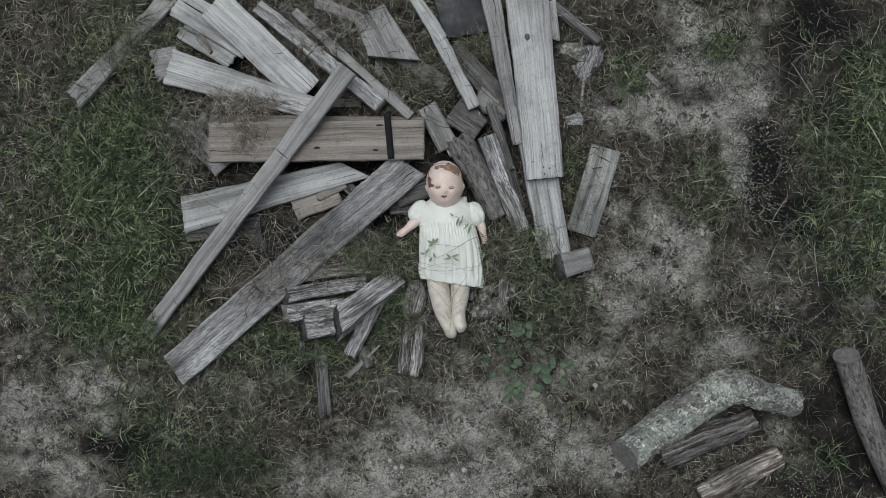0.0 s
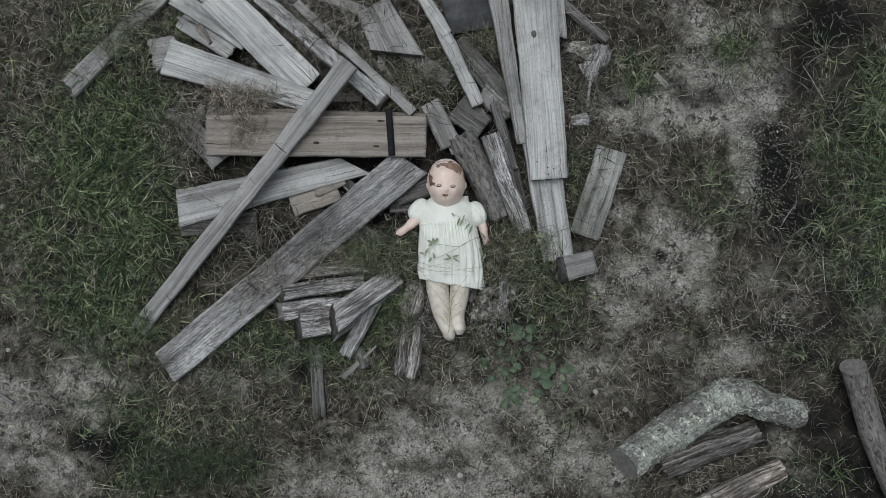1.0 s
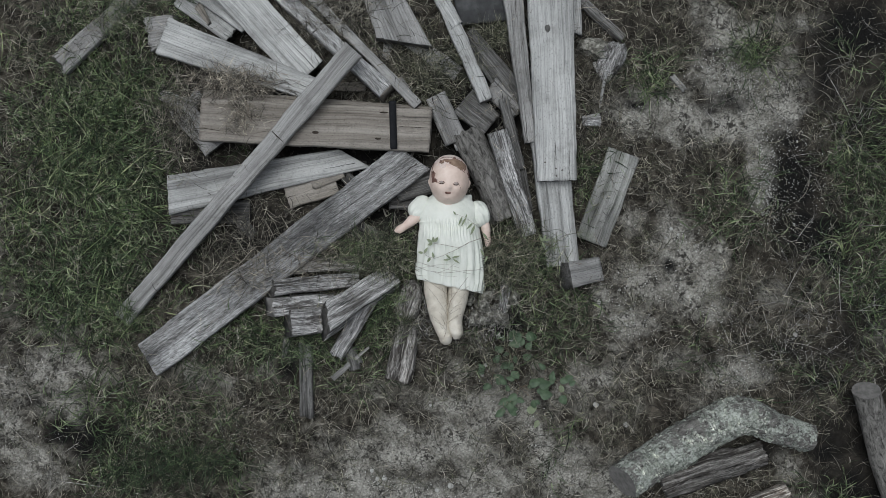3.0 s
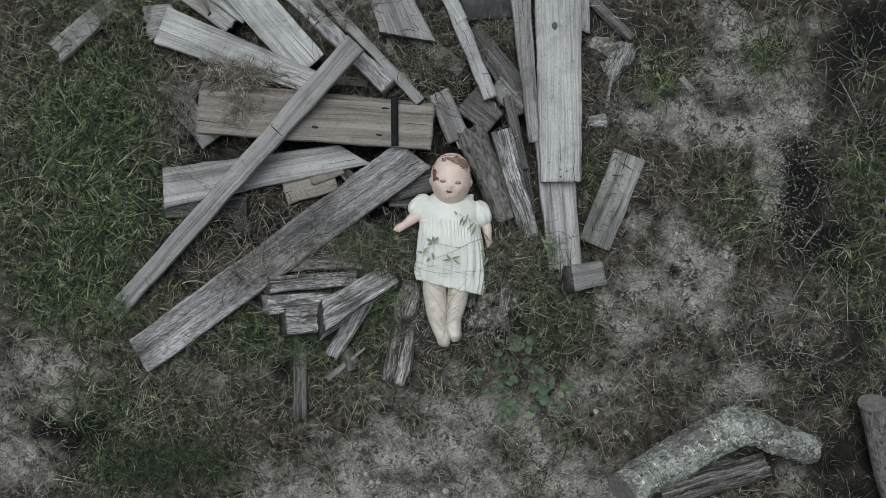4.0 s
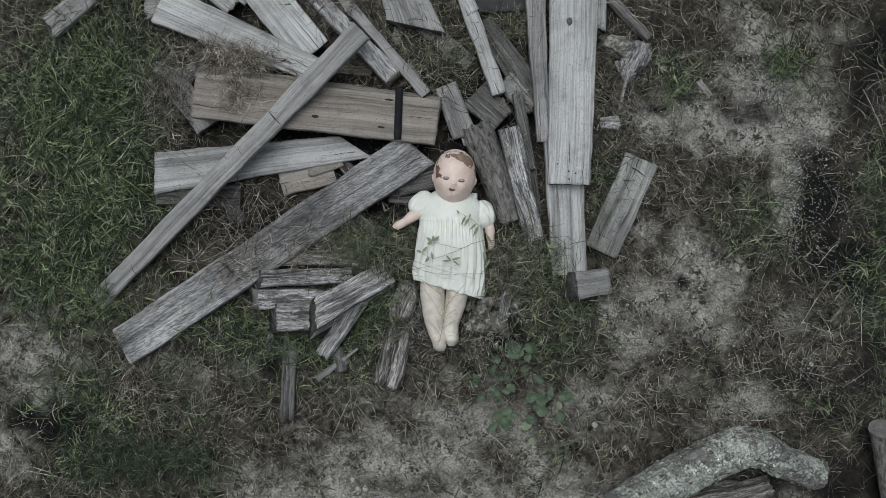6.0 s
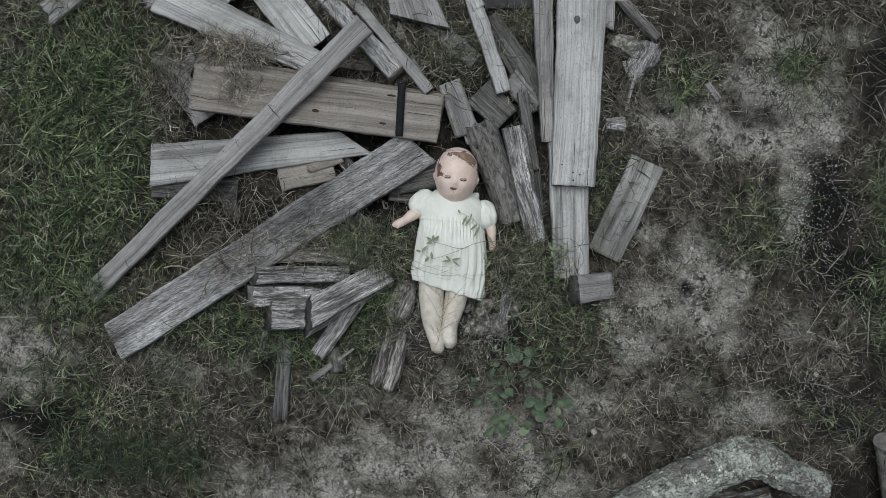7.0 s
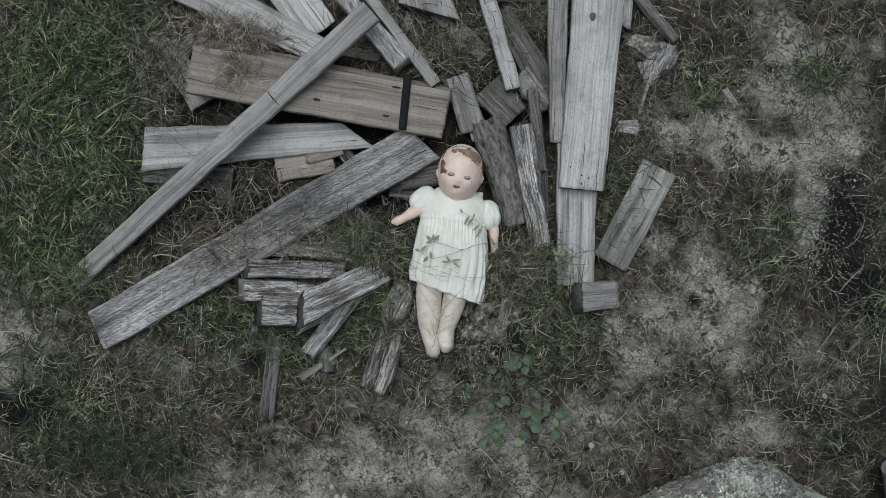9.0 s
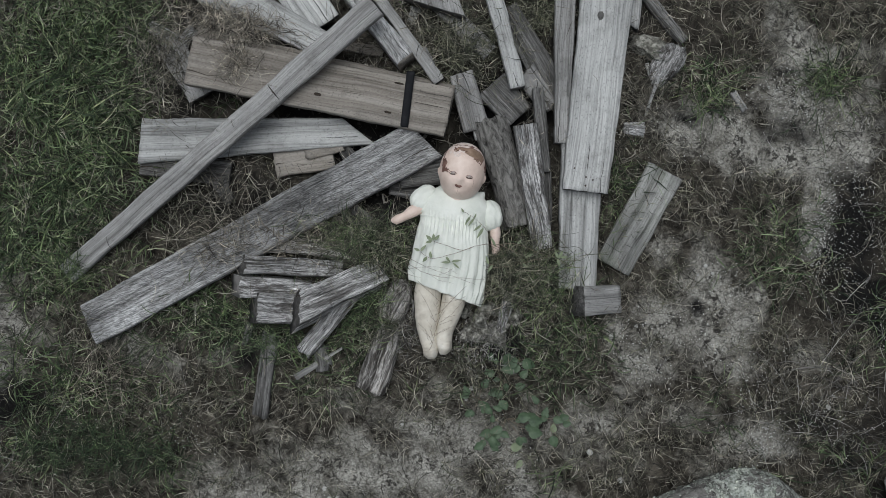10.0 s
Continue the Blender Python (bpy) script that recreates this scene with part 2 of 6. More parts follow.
CRUMBLED = mottled("crumbled_grey_wood", (0.014, 0.013, 0.010), (0.17, 0.167, 0.143), (0.56, 0.555, 0.495), 70, 0.95, 0.004, 200)
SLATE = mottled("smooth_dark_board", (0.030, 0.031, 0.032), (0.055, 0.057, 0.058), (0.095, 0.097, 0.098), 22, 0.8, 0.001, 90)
PEBBLE = mottled("pale_pebble", (0.30, 0.30, 0.28), (0.41, 0.41, 0.385), (0.54, 0.54, 0.51), 90, 0.8)
GRAIN = mottled("white_quartz_grain", (0.45, 0.45, 0.43), (0.58, 0.58, 0.55), (0.70, 0.70, 0.67), 60, 0.6)
STRAP = mottled("black_plastic_strap", (0.010, 0.011, 0.013), (0.014, 0.015, 0.017), (0.024, 0.025, 0.027), 60, 0.8, 0.0008, 150, spec=0.15)
IRON = mottled("rusty_iron", (0.03, 0.024, 0.02), (0.06, 0.046, 0.036), (0.10, 0.075, 0.055), 90, 0.7)

RAW_KNOT = mottled("dark_wood_knot", (0.02, 0.016, 0.013), (0.035, 0.028, 0.022), (0.07, 0.056, 0.044), 200)
GREY_KNOT = mottled("grey_wood_knot", (0.06, 0.059, 0.055), (0.12, 0.119, 0.112), (0.20, 0.198, 0.19), 160)
SKIN = mottled("worn_doll_paint", (0.60, 0.47, 0.395), (0.71, 0.575, 0.495), (0.79, 0.67, 0.59), 30, 0.45, 0.0006, 120, spec=0.4)
CLOTH = mottled("cream_cotton", (0.66, 0.69, 0.62), (0.735, 0.76, 0.69), (0.80, 0.82, 0.76), 18, 0.9, 0.005, 38)
STOCKING = mottled("yellowed_stocking", (0.40, 0.365, 0.30), (0.61, 0.57, 0.485), (0.73, 0.70, 0.62), 22, 0.9, 0.004, 70)
BARE = mottled("bare_composition", (0.20, 0.135, 0.095), (0.27, 0.19, 0.135), (0.36, 0.26, 0.19), 70, 0.8, 0.001, 160)
RIM = mottled("flaking_brown_paint", (0.10, 0.055, 0.045), (0.18, 0.10, 0.08), (0.30, 0.19, 0.16), 110, 0.7, 0.001, 200)
LID = mottled("worn_pale_lid", (0.34, 0.285, 0.255), (0.42, 0.36, 0.325), (0.50, 0.43, 0.39), 200, 0.5, 0.0004, 300)
FLAKE = mottled("flaking_pale_paint", (0.55, 0.44, 0.38), (0.70, 0.60, 0.545), (0.80, 0.73, 0.68), 150, 0.6, 0.0015, 240)
SLIT = mottled("dark_slit", (0.05, 0.028, 0.024), (0.08, 0.045, 0.038), (0.12, 0.07, 0.06), 200, 0.7)


def ground_material():
    """Sand, dark humus with painted shade, and thatch, mixed by where the soil lies bare (attributes of the sheet)."""
    m, nt, lk, b = nodes_of("sandy_soil")
    tc = nt.new("ShaderNodeTexCoord")
    v = tc.outputs["Object"]
    sand_at, soil_at = nt.new("ShaderNodeAttribute"), nt.new("ShaderNodeAttribute")
    sand_at.attribute_name, soil_at.attribute_name = "sand", "humus_shade"
    n0 = noise_tex(nt, lk, v, 11, 5, 0.65, 0.6)
    n1 = noise_tex(nt, lk, v, 30, 8, 0.72, 0.5)
    n2 = noise_tex(nt, lk, v, 190, 5, 0.7)
    thatch = ramp(nt, n1.outputs[0], ((0.34, (0.007, 0.006, 0.005)), (0.48, (0.038, 0.034, 0.027)), (0.66, (0.135, 0.122, 0.098)))).outputs[0]
    sand = ramp(nt, n2.outputs[0], ((0.30, (0.11, 0.107, 0.094)), (0.46, (0.257, 0.251, 0.223)), (0.66, (0.47, 0.461, 0.415)))).outputs[0]
    shade = ramp(nt, noise_tex(nt, lk, v, 16, 6, 0.62, 0.7).outputs[0], ((0.34, (0.46, 0.45, 0.43)), (0.55, (1.0, 1.0, 1.0)), (0.72, (1.22, 1.22, 1.2))))
    sand = mix(nt, lk, 1.0, sand, shade.outputs[0], "MULTIPLY")
    # dark organic crumbs that lie in clusters on the sand
    pits = ramp(nt, noise_tex(nt, lk, v, 70, 6, 0.72, 0.9).outputs[0], ((0.50, (0, 0, 0)), (0.56, (0.95, 0.95, 0.95))))
    where = ramp(nt, noise_tex(nt, lk, v, 13, 4, 0.6, 0.3).outputs[0], ((0.40, (0.25, 0.25, 0.25)), (0.58, (1, 1, 1))))
    sand = mix(nt, lk, mix(nt, lk, 1.0, pits.outputs[0], where.outputs[0], "MULTIPLY"), sand, (0.030, 0.028, 0.025))
    humus_shade = ramp(nt, n2.outputs[0], ((0.3, (0.005, 0.005, 0.005)), (0.6, (0.013, 0.0125, 0.012)), (0.8, (0.04, 0.038, 0.036)))).outputs[0]
    grit = ramp(nt, noise_tex(nt, lk, v, 420, 2, 0.5).outputs[0], ((0.70, (0, 0, 0)), (0.74, (1, 1, 1))))

    def edge(at, low, high):
        s = nt.new("ShaderNodeMath")
        s.operation = "MULTIPLY_ADD"
        lk.new(n1.outputs[0], s.inputs[0])
        s.inputs[1].default_value = 1.15
        lk.new(at.outputs["Fac"], s.inputs[2])
        w = nt.new("ShaderNodeMath")
        w.operation = "MULTIPLY_ADD"
        lk.new(n0.outputs[0], w.inputs[0])
        w.inputs[1].default_value = 0.6
        lk.new(s.outputs[0], w.inputs[2])
        part_of = nt.new("ShaderNodeMath")
        part_of.operation = "MULTIPLY"
        lk.new(w.outputs[0], part_of.inputs[0])
        part_of.inputs[1].default_value = 0.5
        return ramp(nt, part_of.outputs[0], ((low, (0, 0, 0)), (high, (1, 1, 1)))).outputs[0]

    bare = edge(sand_at, 0.56, 0.82)
    col = mix(nt, lk, bare, thatch, sand)
    # the near-black also paints shade into the gaps under the wood
    col = mix(nt, lk, edge(soil_at, 0.62, 0.98), col, humus_shade)
    col = mix(nt, lk, mix(nt, lk, 1.0, grit.outputs[0], bare, "MULTIPLY"), col, (0.55, 0.54, 0.51))
    lk.new(col, b.inputs["Base Color"])
    b.inputs["Roughness"].default_value, b.inputs["Specular IOR Level"].default_value = 0.95, 0.12
    bump(nt, lk, mix(nt, lk, 0.35, n1.outputs[0], n2.outputs[0]), b, 0.9, 0.008)
    return m


SOIL = ground_material()

# ---- helpers for meshes ----


def finish(name, bm, materials, smooth=True):
    me = bpy.data.meshes.new(name)
    bm.normal_update()
    bm.to_mesh(me)
    bm.free()
    for m in materials:
        me.materials.append(m)
    for p in me.polygons:
        p.use_smooth = smooth
    return me


def part(name, bm, material, parent, label="", at=None):
    ob = new(name, finish(name, bm, material if isinstance(material, (list, tuple)) else [material]))
    ob.parent = parent
    if at is not None:
        ob.matrix_basis = at
    return tagged(ob, label)


FOOTPRINTS = []


def along_pose(a, b, roll=0.0):
    """Origin halfway between a and b, x towards b, z as near to up as can be."""
    a, b = Vector(a), Vector(b)
    x = (b - a).normalized()
    y = Vector((0, 0, 1)).cross(x).normalized()
    z = x.cross(y)
    m = Matrix((x, y, z)).transposed().to_4x4()
    m.translation = (a + b) / 2
    return m @ pose(0, 0, 0, roll, 0, 0)


def box_profile(n_top, n_side):
    """Unit outline of a board's cross-section (y from -1 to 1, z from -1 to 0), anticlockwise seen from +x."""
    out = [(1 - 2 * (i + 0.5) / n_top, 0.0) for i in range(n_top)]
    out += [(-1.0, -(i + 0.5) / n_side) for i in range(n_side)]
    out += [(-1 + 2 * (i + 0.5) / 6, -1.0) for i in range(6)]
    out += [(1.0, -1 + (i + 0.5) / n_side) for i in range(n_side)]
    return out


def board_mesh(name, length, w0, w1, thick, mats, seed, relief=0.0014, ragged=0.002, cuts=(0.0, 0.0), bow=0.0, step=0.009, chew=0.0, lean=(0.0, 0.0)):
    """A sawn board along x, its upper face at z = 0: grain furrows, worn edges, ragged ends. cuts: slant of the two ends in plan; lean: how far their feet stand out."""
    rng = random.Random(seed)
    wide = max(w0, w1)
    n_top = max(8, min(26, int(wide / 0.0042)))
    prof = box_profile(n_top, max(3, min(6, int(thick / 0.006))))
    n = max(8, int(length / step))
    off = Vector((rng.uniform(0, 90), rng.uniform(0, 90), rng.uniform(0, 90)))
    bm, rings = bmesh.new(), []
    for i in range(n + 1):
        f = i / n
        x0 = (f - 0.5) * length
        half = 0.5 * (w0 + (w1 - w0) * f)
        ring = []
        for y, z in prof:
            yy = y * half
            edge = 0.0025 * noise.noise(off + Vector((x0 * 14, y * 1.5, 3))) + 0.0012 * noise.noise(off + Vector((x0 * 60, y * 3, 7)))
            yy += math.copysign(1, y) * edge if abs(y) > 0.85 else 0
            if chew and abs(y) > 0.6:
                yy *= 1 - chew * max(0, noise.noise(off + Vector((x0 * 9, math.copysign(2, y), 11)))) * (abs(y) - 0.6) / 0.4
            zz = z * thick
            if z == 0.0:
                furrow = noise.noise(off + Vector((x0 * 3.5, yy * 190, 1))) + 0.6 * noise.noise(off + Vector((x0 * 6, yy * 420, 5)))
                zz += relief * furrow - 0.35 * thick * max(0, abs(y) - 0.9) * 1.5
            zz += bow * (1 - (2 * f - 1) ** 2) + 0.0015 * noise.noise(off + Vector((x0 * 6, yy * 10, 9)))
            xx = x0
            if i in (0, n):
                side = -1 if i == 0 else 1
                xx += side * ragged * (noise.noise(off + Vector((yy * 70, 20 * side, zz * 40))) + 0.4 * noise.noise(off + Vector((yy * 420, 40 * side, zz * 60))))
            if lean[0] or lean[1]:
                xx += (lean[1] if f > 0.5 else -lean[0]) * -zz * min(1.0, abs(2 * f - 1) ** 6)
            fade = f if f > 0.5 else 1 - f
            xx += (cuts[1] if f > 0.5 else cuts[0]) * yy * max(0, (fade - 0.5) * 2) ** 2
            ring.append(bm.verts.new((xx, yy, zz)))
        rings.append(ring)
    k = len(prof)
    for r, s in zip(rings, rings[1:]):
        for j in range(k):
            bm.faces.new((r[j], r[(j + 1) % k], s[(j + 1) % k], s[j]))
    for ring, flip in ((rings[0], False), (rings[-1], True)):
        mid = Vector((0, 0, 0))
        for v in ring:
            mid += v.co / k
        c = bm.verts.new(mid)
        for j in range(k):
            tri = (ring[(j + 1) % k], ring[j], c) if not flip else (ring[j], ring[(j + 1) % k], c)
            fc = bm.faces.new(tri)
            fc.material_index = 1
    bmesh.ops.recalc_face_normals(bm, faces=bm.faces)
    return finish(name, bm, mats)


SEEDS = iter(range(1, 900))


def board(name, a, b, w0, w1, thick, mat, label, category="board", roll=0.0, end=None, grass_clear=0.9, **more):
    """A board whose upper face runs from a to b; w0 and w1 are its widths at the two ends."""
    length = (Vector(b) - Vector(a)).length
    ob = new(name, board_mesh(name, length, w0, w1, thick, [mat, end or GREY_END], next(SEEDS), **more))
    ob.matrix_basis = along_pose(a, b, roll)
    FOOTPRINTS.append((a, b, max(w0, w1) * 0.5 * grass_clear))
    if length > 0.12 and max(w0, w1) > 0.036:
        splits(ob, length, w0, w1, 1 if mat is PALE_WOOD else 2)
    return tagged(ob, label, category)


def splits(host, length, w0, w1, count):
    """Dark cracks that run from a board's ends along the grain, each a part of its own."""
    rng = random.Random(int(length * 1e5))
    tops = [v.co.copy() for v in host.data.vertices if v.normal.z > 0.3]
    for k in range(count):
        side = -1 if k % 2 else 1
        run = rng.uniform(0.10, 0.28) * min(length, 0.45)
        y = rng.uniform(-0.36, 0.36) * (w1 if side > 0 else w0)
        wide = rng.uniform(0.0010, 0.0024)
        bm, rows, off = bmesh.new(), [], rng.uniform(0, 60)
        for i in range(15):
            f = i / 14
            x = side * (0.5 * length - 0.002 - run * f)
            yy = y + 0.005 * noise.noise(Vector((off, x * 18, 0))) + 0.0015 * noise.noise(Vector((off, x * 90, 4)))
            z = min(tops, key=lambda c: (c.x - x) ** 2 + (c.y - yy) ** 2).z
            half = 0.5 * wide * (1 - f) ** 0.7 * (1 + 0.4 * noise.noise(Vector((off, x * 140, 8)))) + 0.0002
            rows.append((bm.verts.new((x, yy - half, z + 0.0007)), bm.verts.new((x, yy, z + 0.0011)), bm.verts.new((x, yy + half, z + 0.0007))))
        for p, q in zip(rows, rows[1:]):
            for j in (0, 1):
                bm.faces.new((p[j], q[j], q[j + 1], p[j + 1]) if side < 0 else (p[j + 1], q[j + 1], q[j], p[j]))
        part("crack", bm, RAW_KNOT if k % 3 else GREY_END, host, "dark drying crack along the grain")


def log_mesh(name, pts, radii, mats, seed, flat=(), rough=0.12, sides=56, step=0.006, fibre=0.045, slant=0.0):
    """A round or split piece of wood along a smooth line of points; flat: cuts (angle, depth 0..1) that split faces off it."""
    rng = random.Random(seed)
    off = Vector((rng.uniform(0, 90), rng.uniform(0, 90), rng.uniform(0, 90)))
    pts = [Vector(p) for p in pts]
    dense, rad = [], []
    for i in range(len(pts) - 1):
        p0, p1, p2, p3 = pts[max(i - 1, 0)], pts[i], pts[i + 1], pts[min(i + 2, len(pts) - 1)]
        n = max(2, int((p2 - p1).length / step))
        for j in range(n + (i == len(pts) - 2)):
            u = j / n
            dense.append(0.5 * ((2 * p1) + (p2 - p0) * u + (2 * p0 - 5 * p1 + 4 * p2 - p3) * u * u + (3 * p1 - p0 - 3 * p2 + p3) * u ** 3))
            rad.append(radii[i] + (radii[i + 1] - radii[i]) * u)
    bm, rings, run = bmesh.new(), [], 0.0
    for i, (p, r) in enumerate(zip(dense, rad)):
        d = (dense[min(i + 1, len(dense) - 1)] - dense[max(i - 1, 0)]).normalized()
        y = Vector((0, 0, 1)).cross(d).normalized()
        z = d.cross(y)
        run += (p - dense[max(i - 1, 0)]).length
        ring = []
        for j in range(sides):
            th = 2 * math.pi * j / sides
            c, s = math.cos(th), math.sin(th)
            k = 1.0
            for at, depth in flat:
                q = math.cos(th - at)
                if q > 0:
                    k = min(k, depth / max(q, 1e-3))
            k *= 1 + rough * noise.noise(off + Vector((run * 9, c * 1.3, s * 1.3))) + rough * 0.55 * noise.noise(off + Vector((run * 16, c * 7, s * 7)))
            k += rough * 0.25 * noise.noise(off + Vector((run * 130, c * 9, s * 9))) + fibre * noise.noise(off + Vector((run * 7, c * 13 * k, s * 13 * k))) + 0.5 * fibre * noise.noise(off + Vector((run * 14, c * 26, s * 26)))
            shift = d * ((rough * 0.35 + fibre * 1.5) * r * noise.noise(off + Vector((c * 3, s * 3, i > 2)))) if i in (0, len(dense) - 1) else Vector((0, 0, 0))
            if slant:
                shift = d * max(0.0, slant * r * (1 + s) - run)
            ring.append(bm.verts.new(p + (y * c + z * s) * (r * k) + shift))
        rings.append(ring)
    for r, s in zip(rings, rings[1:]):
        for j in range(sides):
            bm.faces.new((r[j], r[(j + 1) % sides], s[(j + 1) % sides], s[j]))
    for ring in (rings[0], rings[-1]):
        mid = Vector((0, 0, 0))
        for v in ring:
            mid += v.co / sides
        inner = [bm.verts.new(mid + (v.co - mid) * 0.5) for v in ring]
        c = bm.verts.new(mid)
        for j in range(sides):
            for f in (bm.faces.new((ring[j], ring[(j + 1) % sides], inner[(j + 1) % sides], inner[j])), bm.faces.new((inner[j], inner[(j + 1) % sides], c))):
                f.material_index = 1
    bmesh.ops.recalc_face_normals(bm, faces=bm.faces)
    me = finish(name, bm, mats)
    for p in me.polygons:
        p.use_smooth = p.material_index == 0
    return me


def log(name, pts, radii, mats, label, category="log", **more):
    """pts lie on the log's own axis. The mesh is kept about its middle, with x along it, so that the grain follows it."""
    m = along_pose(pts[0], pts[-1])
    inv = m.inverted()
    ob = new(name, log_mesh(name, [inv @ Vector(p) for p in pts], radii, mats, next(SEEDS), **more))
    ob.matrix_basis = m
    for p, q in zip(pts, pts[1:]):
        FOOTPRINTS.append((p, q, max(radii) * 0.8))
    return tagged(ob, label, category)


# ---- the ground: one sheet to the horizon ----
# where the soil lies bare: middle x, y, radii, strength
SAND_EAST = [
    (0.66, 0.713, 0.064, 0.064, 0.9), (0.724, 0.649, 0.08, 0.048, 1.35), (0.756, 0.536, 0.096, 0.056, 1.6),
    (0.869, 0.536, 0.072, 0.096, 0.8), (0.901, 0.697, 0.072, 0.04, 0.8), (0.58, 0.424, 0.144, 0.056, 1.3),
    (0.756, 0.405, 0.096, 0.04, 1.25), (0.548, 0.48, 0.096, 0.048, 0.75), (0.837, 0.456, 0.08, 0.048, 1.25),
    (0.817, 0.312, 0.035, 0.088, 1.5), (0.483, 0.151, 0.064, 0.048, 0.65), (0.644, 0.006, 0.072, 0.08, 1.6),
    (0.692, 0.039, 0.056, 0.056, 1.5), (0.596, 0.111, 0.064, 0.064, 0.8), (0.516, -0.13, 0.08, 0.056, 0.85),
    (0.443, -0.082, 0.032, 0.048, 0.9), (0.676, -0.09, 0.08, 0.04, 0.65), (0.789, -0.234, 0.072, 0.045, 0.95),
]
SAND_SOUTH = [
    (0.869, -0.026, 0.064, 0.04, 0.6), (0.708, -0.315, 0.096, 0.04, 0.55), (1.174, -0.122, 0.04, 0.064, 0.65),
    (0.435, -0.572, 0.096, 0.072, 0.75), (0.949, -0.475, 0.048, 0.048, 0.65), (1.013, -0.604, 0.08, 0.064, 0.5),
    (0.018, -0.363, 0.096, 0.064, 0.75), (-0.047, -0.491, 0.176, 0.061, 1), (0.066, -0.283, 0.08, 0.048, 0.65),
    (-0.159, -0.62, 0.112, 0.056, 1.5), (0.018, -0.639, 0.144, 0.045, 1.6), (0.162, -0.636, 0.096, 0.048, 0.95),
    (-0.368, -0.612, 0.12, 0.064, 0.9), (-0.239, -0.62, 0.08, 0.048, 0.85), (0.291, -0.475, 0.045, 0.096, 0.85),
    (0.267, -0.403, 0.04, 0.048, 0.75), (0.403, -0.363, 0.048, 0.04, 0.5), (-0.159, -0.363, 0.08, 0.048, 0.6),
]
SAND_WEST = [
    (-1.026, -0.347, 0.12, 0.067, 1.05), (-1.171, -0.411, 0.12, 0.096, 1.05), (-0.994, -0.435, 0.08, 0.061, 0.95),
    (-1.171, -0.54, 0.104, 0.096, 0.95), (-1.074, -0.612, 0.104, 0.064, 0.85), (-1.026, -0.242, 0.096, 0.04, 0.75),
    (-1.171, -0.154, 0.08, 0.064, 0.65), (-0.657, -0.347, 0.08, 0.04, 0.7), (-1.235, -0.234, 0.048, 0.048, 0.6),
    (-1.219, -0.026, 0.064, 0.048, 0.4), (-1.171, 0.376, 0.064, 0.064, 0.25), (-0.464, -0.379, 0.096, 0.032, 0.4),
]
SAND_THIN = [(-0.143, -0.523, 0.144, 0.056, 0.95), (0.082, -0.475, 0.128, 0.096, 0.85), (0.178, -0.572, 0.144, 0.08, 0.8), (0.499, -0.01, 0.08, 0.064, 0.6), (0.178, -0.379, 0.192, 0.096, 0.75), (0.355, -0.54, 0.176, 0.096, 0.75), (0.435, -0.299, 0.112, 0.096, 0.65), (-0.271, -0.491, 0.192, 0.064, 0.45), (-0.432, -0.283, 0.112, 0.064, 0.35), (0.612, -0.218, 0.144, 0.064, 0.5), (0.259, -0.283, 0.08, 0.064, 0.35)]
SAND = SAND_EAST + SAND_SOUTH + SAND_WEST + SAND_THIN
# black with humus, plus painted shade; the last ones lie under the pile
HUMUS_EAST = [
    (1.126, 0.384, 0.096, 0.08, 0.85),
    (1.046, 0.689, 0.12, 0.088, 1.25), (0.997, 0.569, 0.08, 0.112, 0.9), (1.142, 0.569, 0.096, 0.096, 1),
    (1.102, 0.464, 0.096, 0.08, 0.85), (0.893, 0.4, 0.064, 0.04, 1.1), (0.901, 0.328, 0.088, 0.048, 1.3),
    (0.93, 0.263, 0.088, 0.064, 1.2), (0.885, 0.207, 0.048, 0.088, 1.25), (0.981, 0.143, 0.096, 0.072, 1.3),
    (1.013, 0.079, 0.08, 0.048, 1.2), (0.724, 0.48, 0.072, 0.029, 0.95), (0.679, 0.609, 0.048, 0.016, 0.95),
    (0.475, 0.456, 0.026, 0.014, 1), (0.949, -0.17, 0.096, 0.064, 0.85), (1.07, -0.162, 0.096, 0.08, 0.85),
    (0.861, -0.154, 0.064, 0.048, 0.75), (0.596, 0.029, 0.029, 0.013, 1.2), (1.11, 0.263, 0.096, 0.096, 0.6),
]
HUMUS_SHADE_SOUTH = [
    # the south-east corner is set darker than the ground around it
    (1.225, -0.475, 0.096, 0.208, 1.1),
    (1.142, -0.058, 0.096, 0.08, 0.9), (1.046, -0.234, 0.112, 0.08, 0.9),
    (1.142, -0.54, 0.128, 0.16, 1.1), (1.062, -0.411, 0.112, 0.096, 0.95), (1.046, -0.639, 0.144, 0.064, 1),
    (1.126, -0.315, 0.064, 0.096, 0.85), (1.062, -0.411, 0.096, 0.096, 0.7), (1.142, -0.54, 0.096, 0.144, 0.85),
    # the middle one paints the bent log's shadow on the soil
    (1.046, -0.639, 0.112, 0.064, 0.75), (0.821, -0.459, 0.112, 0.035, 1.05), (0.644, -0.54, 0.04, 0.032, 0.8),
    (1.214, -0.283, 0.048, 0.32, 0.75), (-0.047, -0.575, 0.16, 0.016, 0.75), (-0.368, -0.552, 0.08, 0.019, 0.75),
    # the second paints shade beside the stump, the third a dark hole by the stake
    (0.13, -0.339, 0.096, 0.035, 0.5), (0.178, -0.154, 0.056, 0.072, 1.25), (-0.392, -0.307, 0.035, 0.029, 1.1),
    (-0.48, -0.283, 0.064, 0.032, 0.5),
]
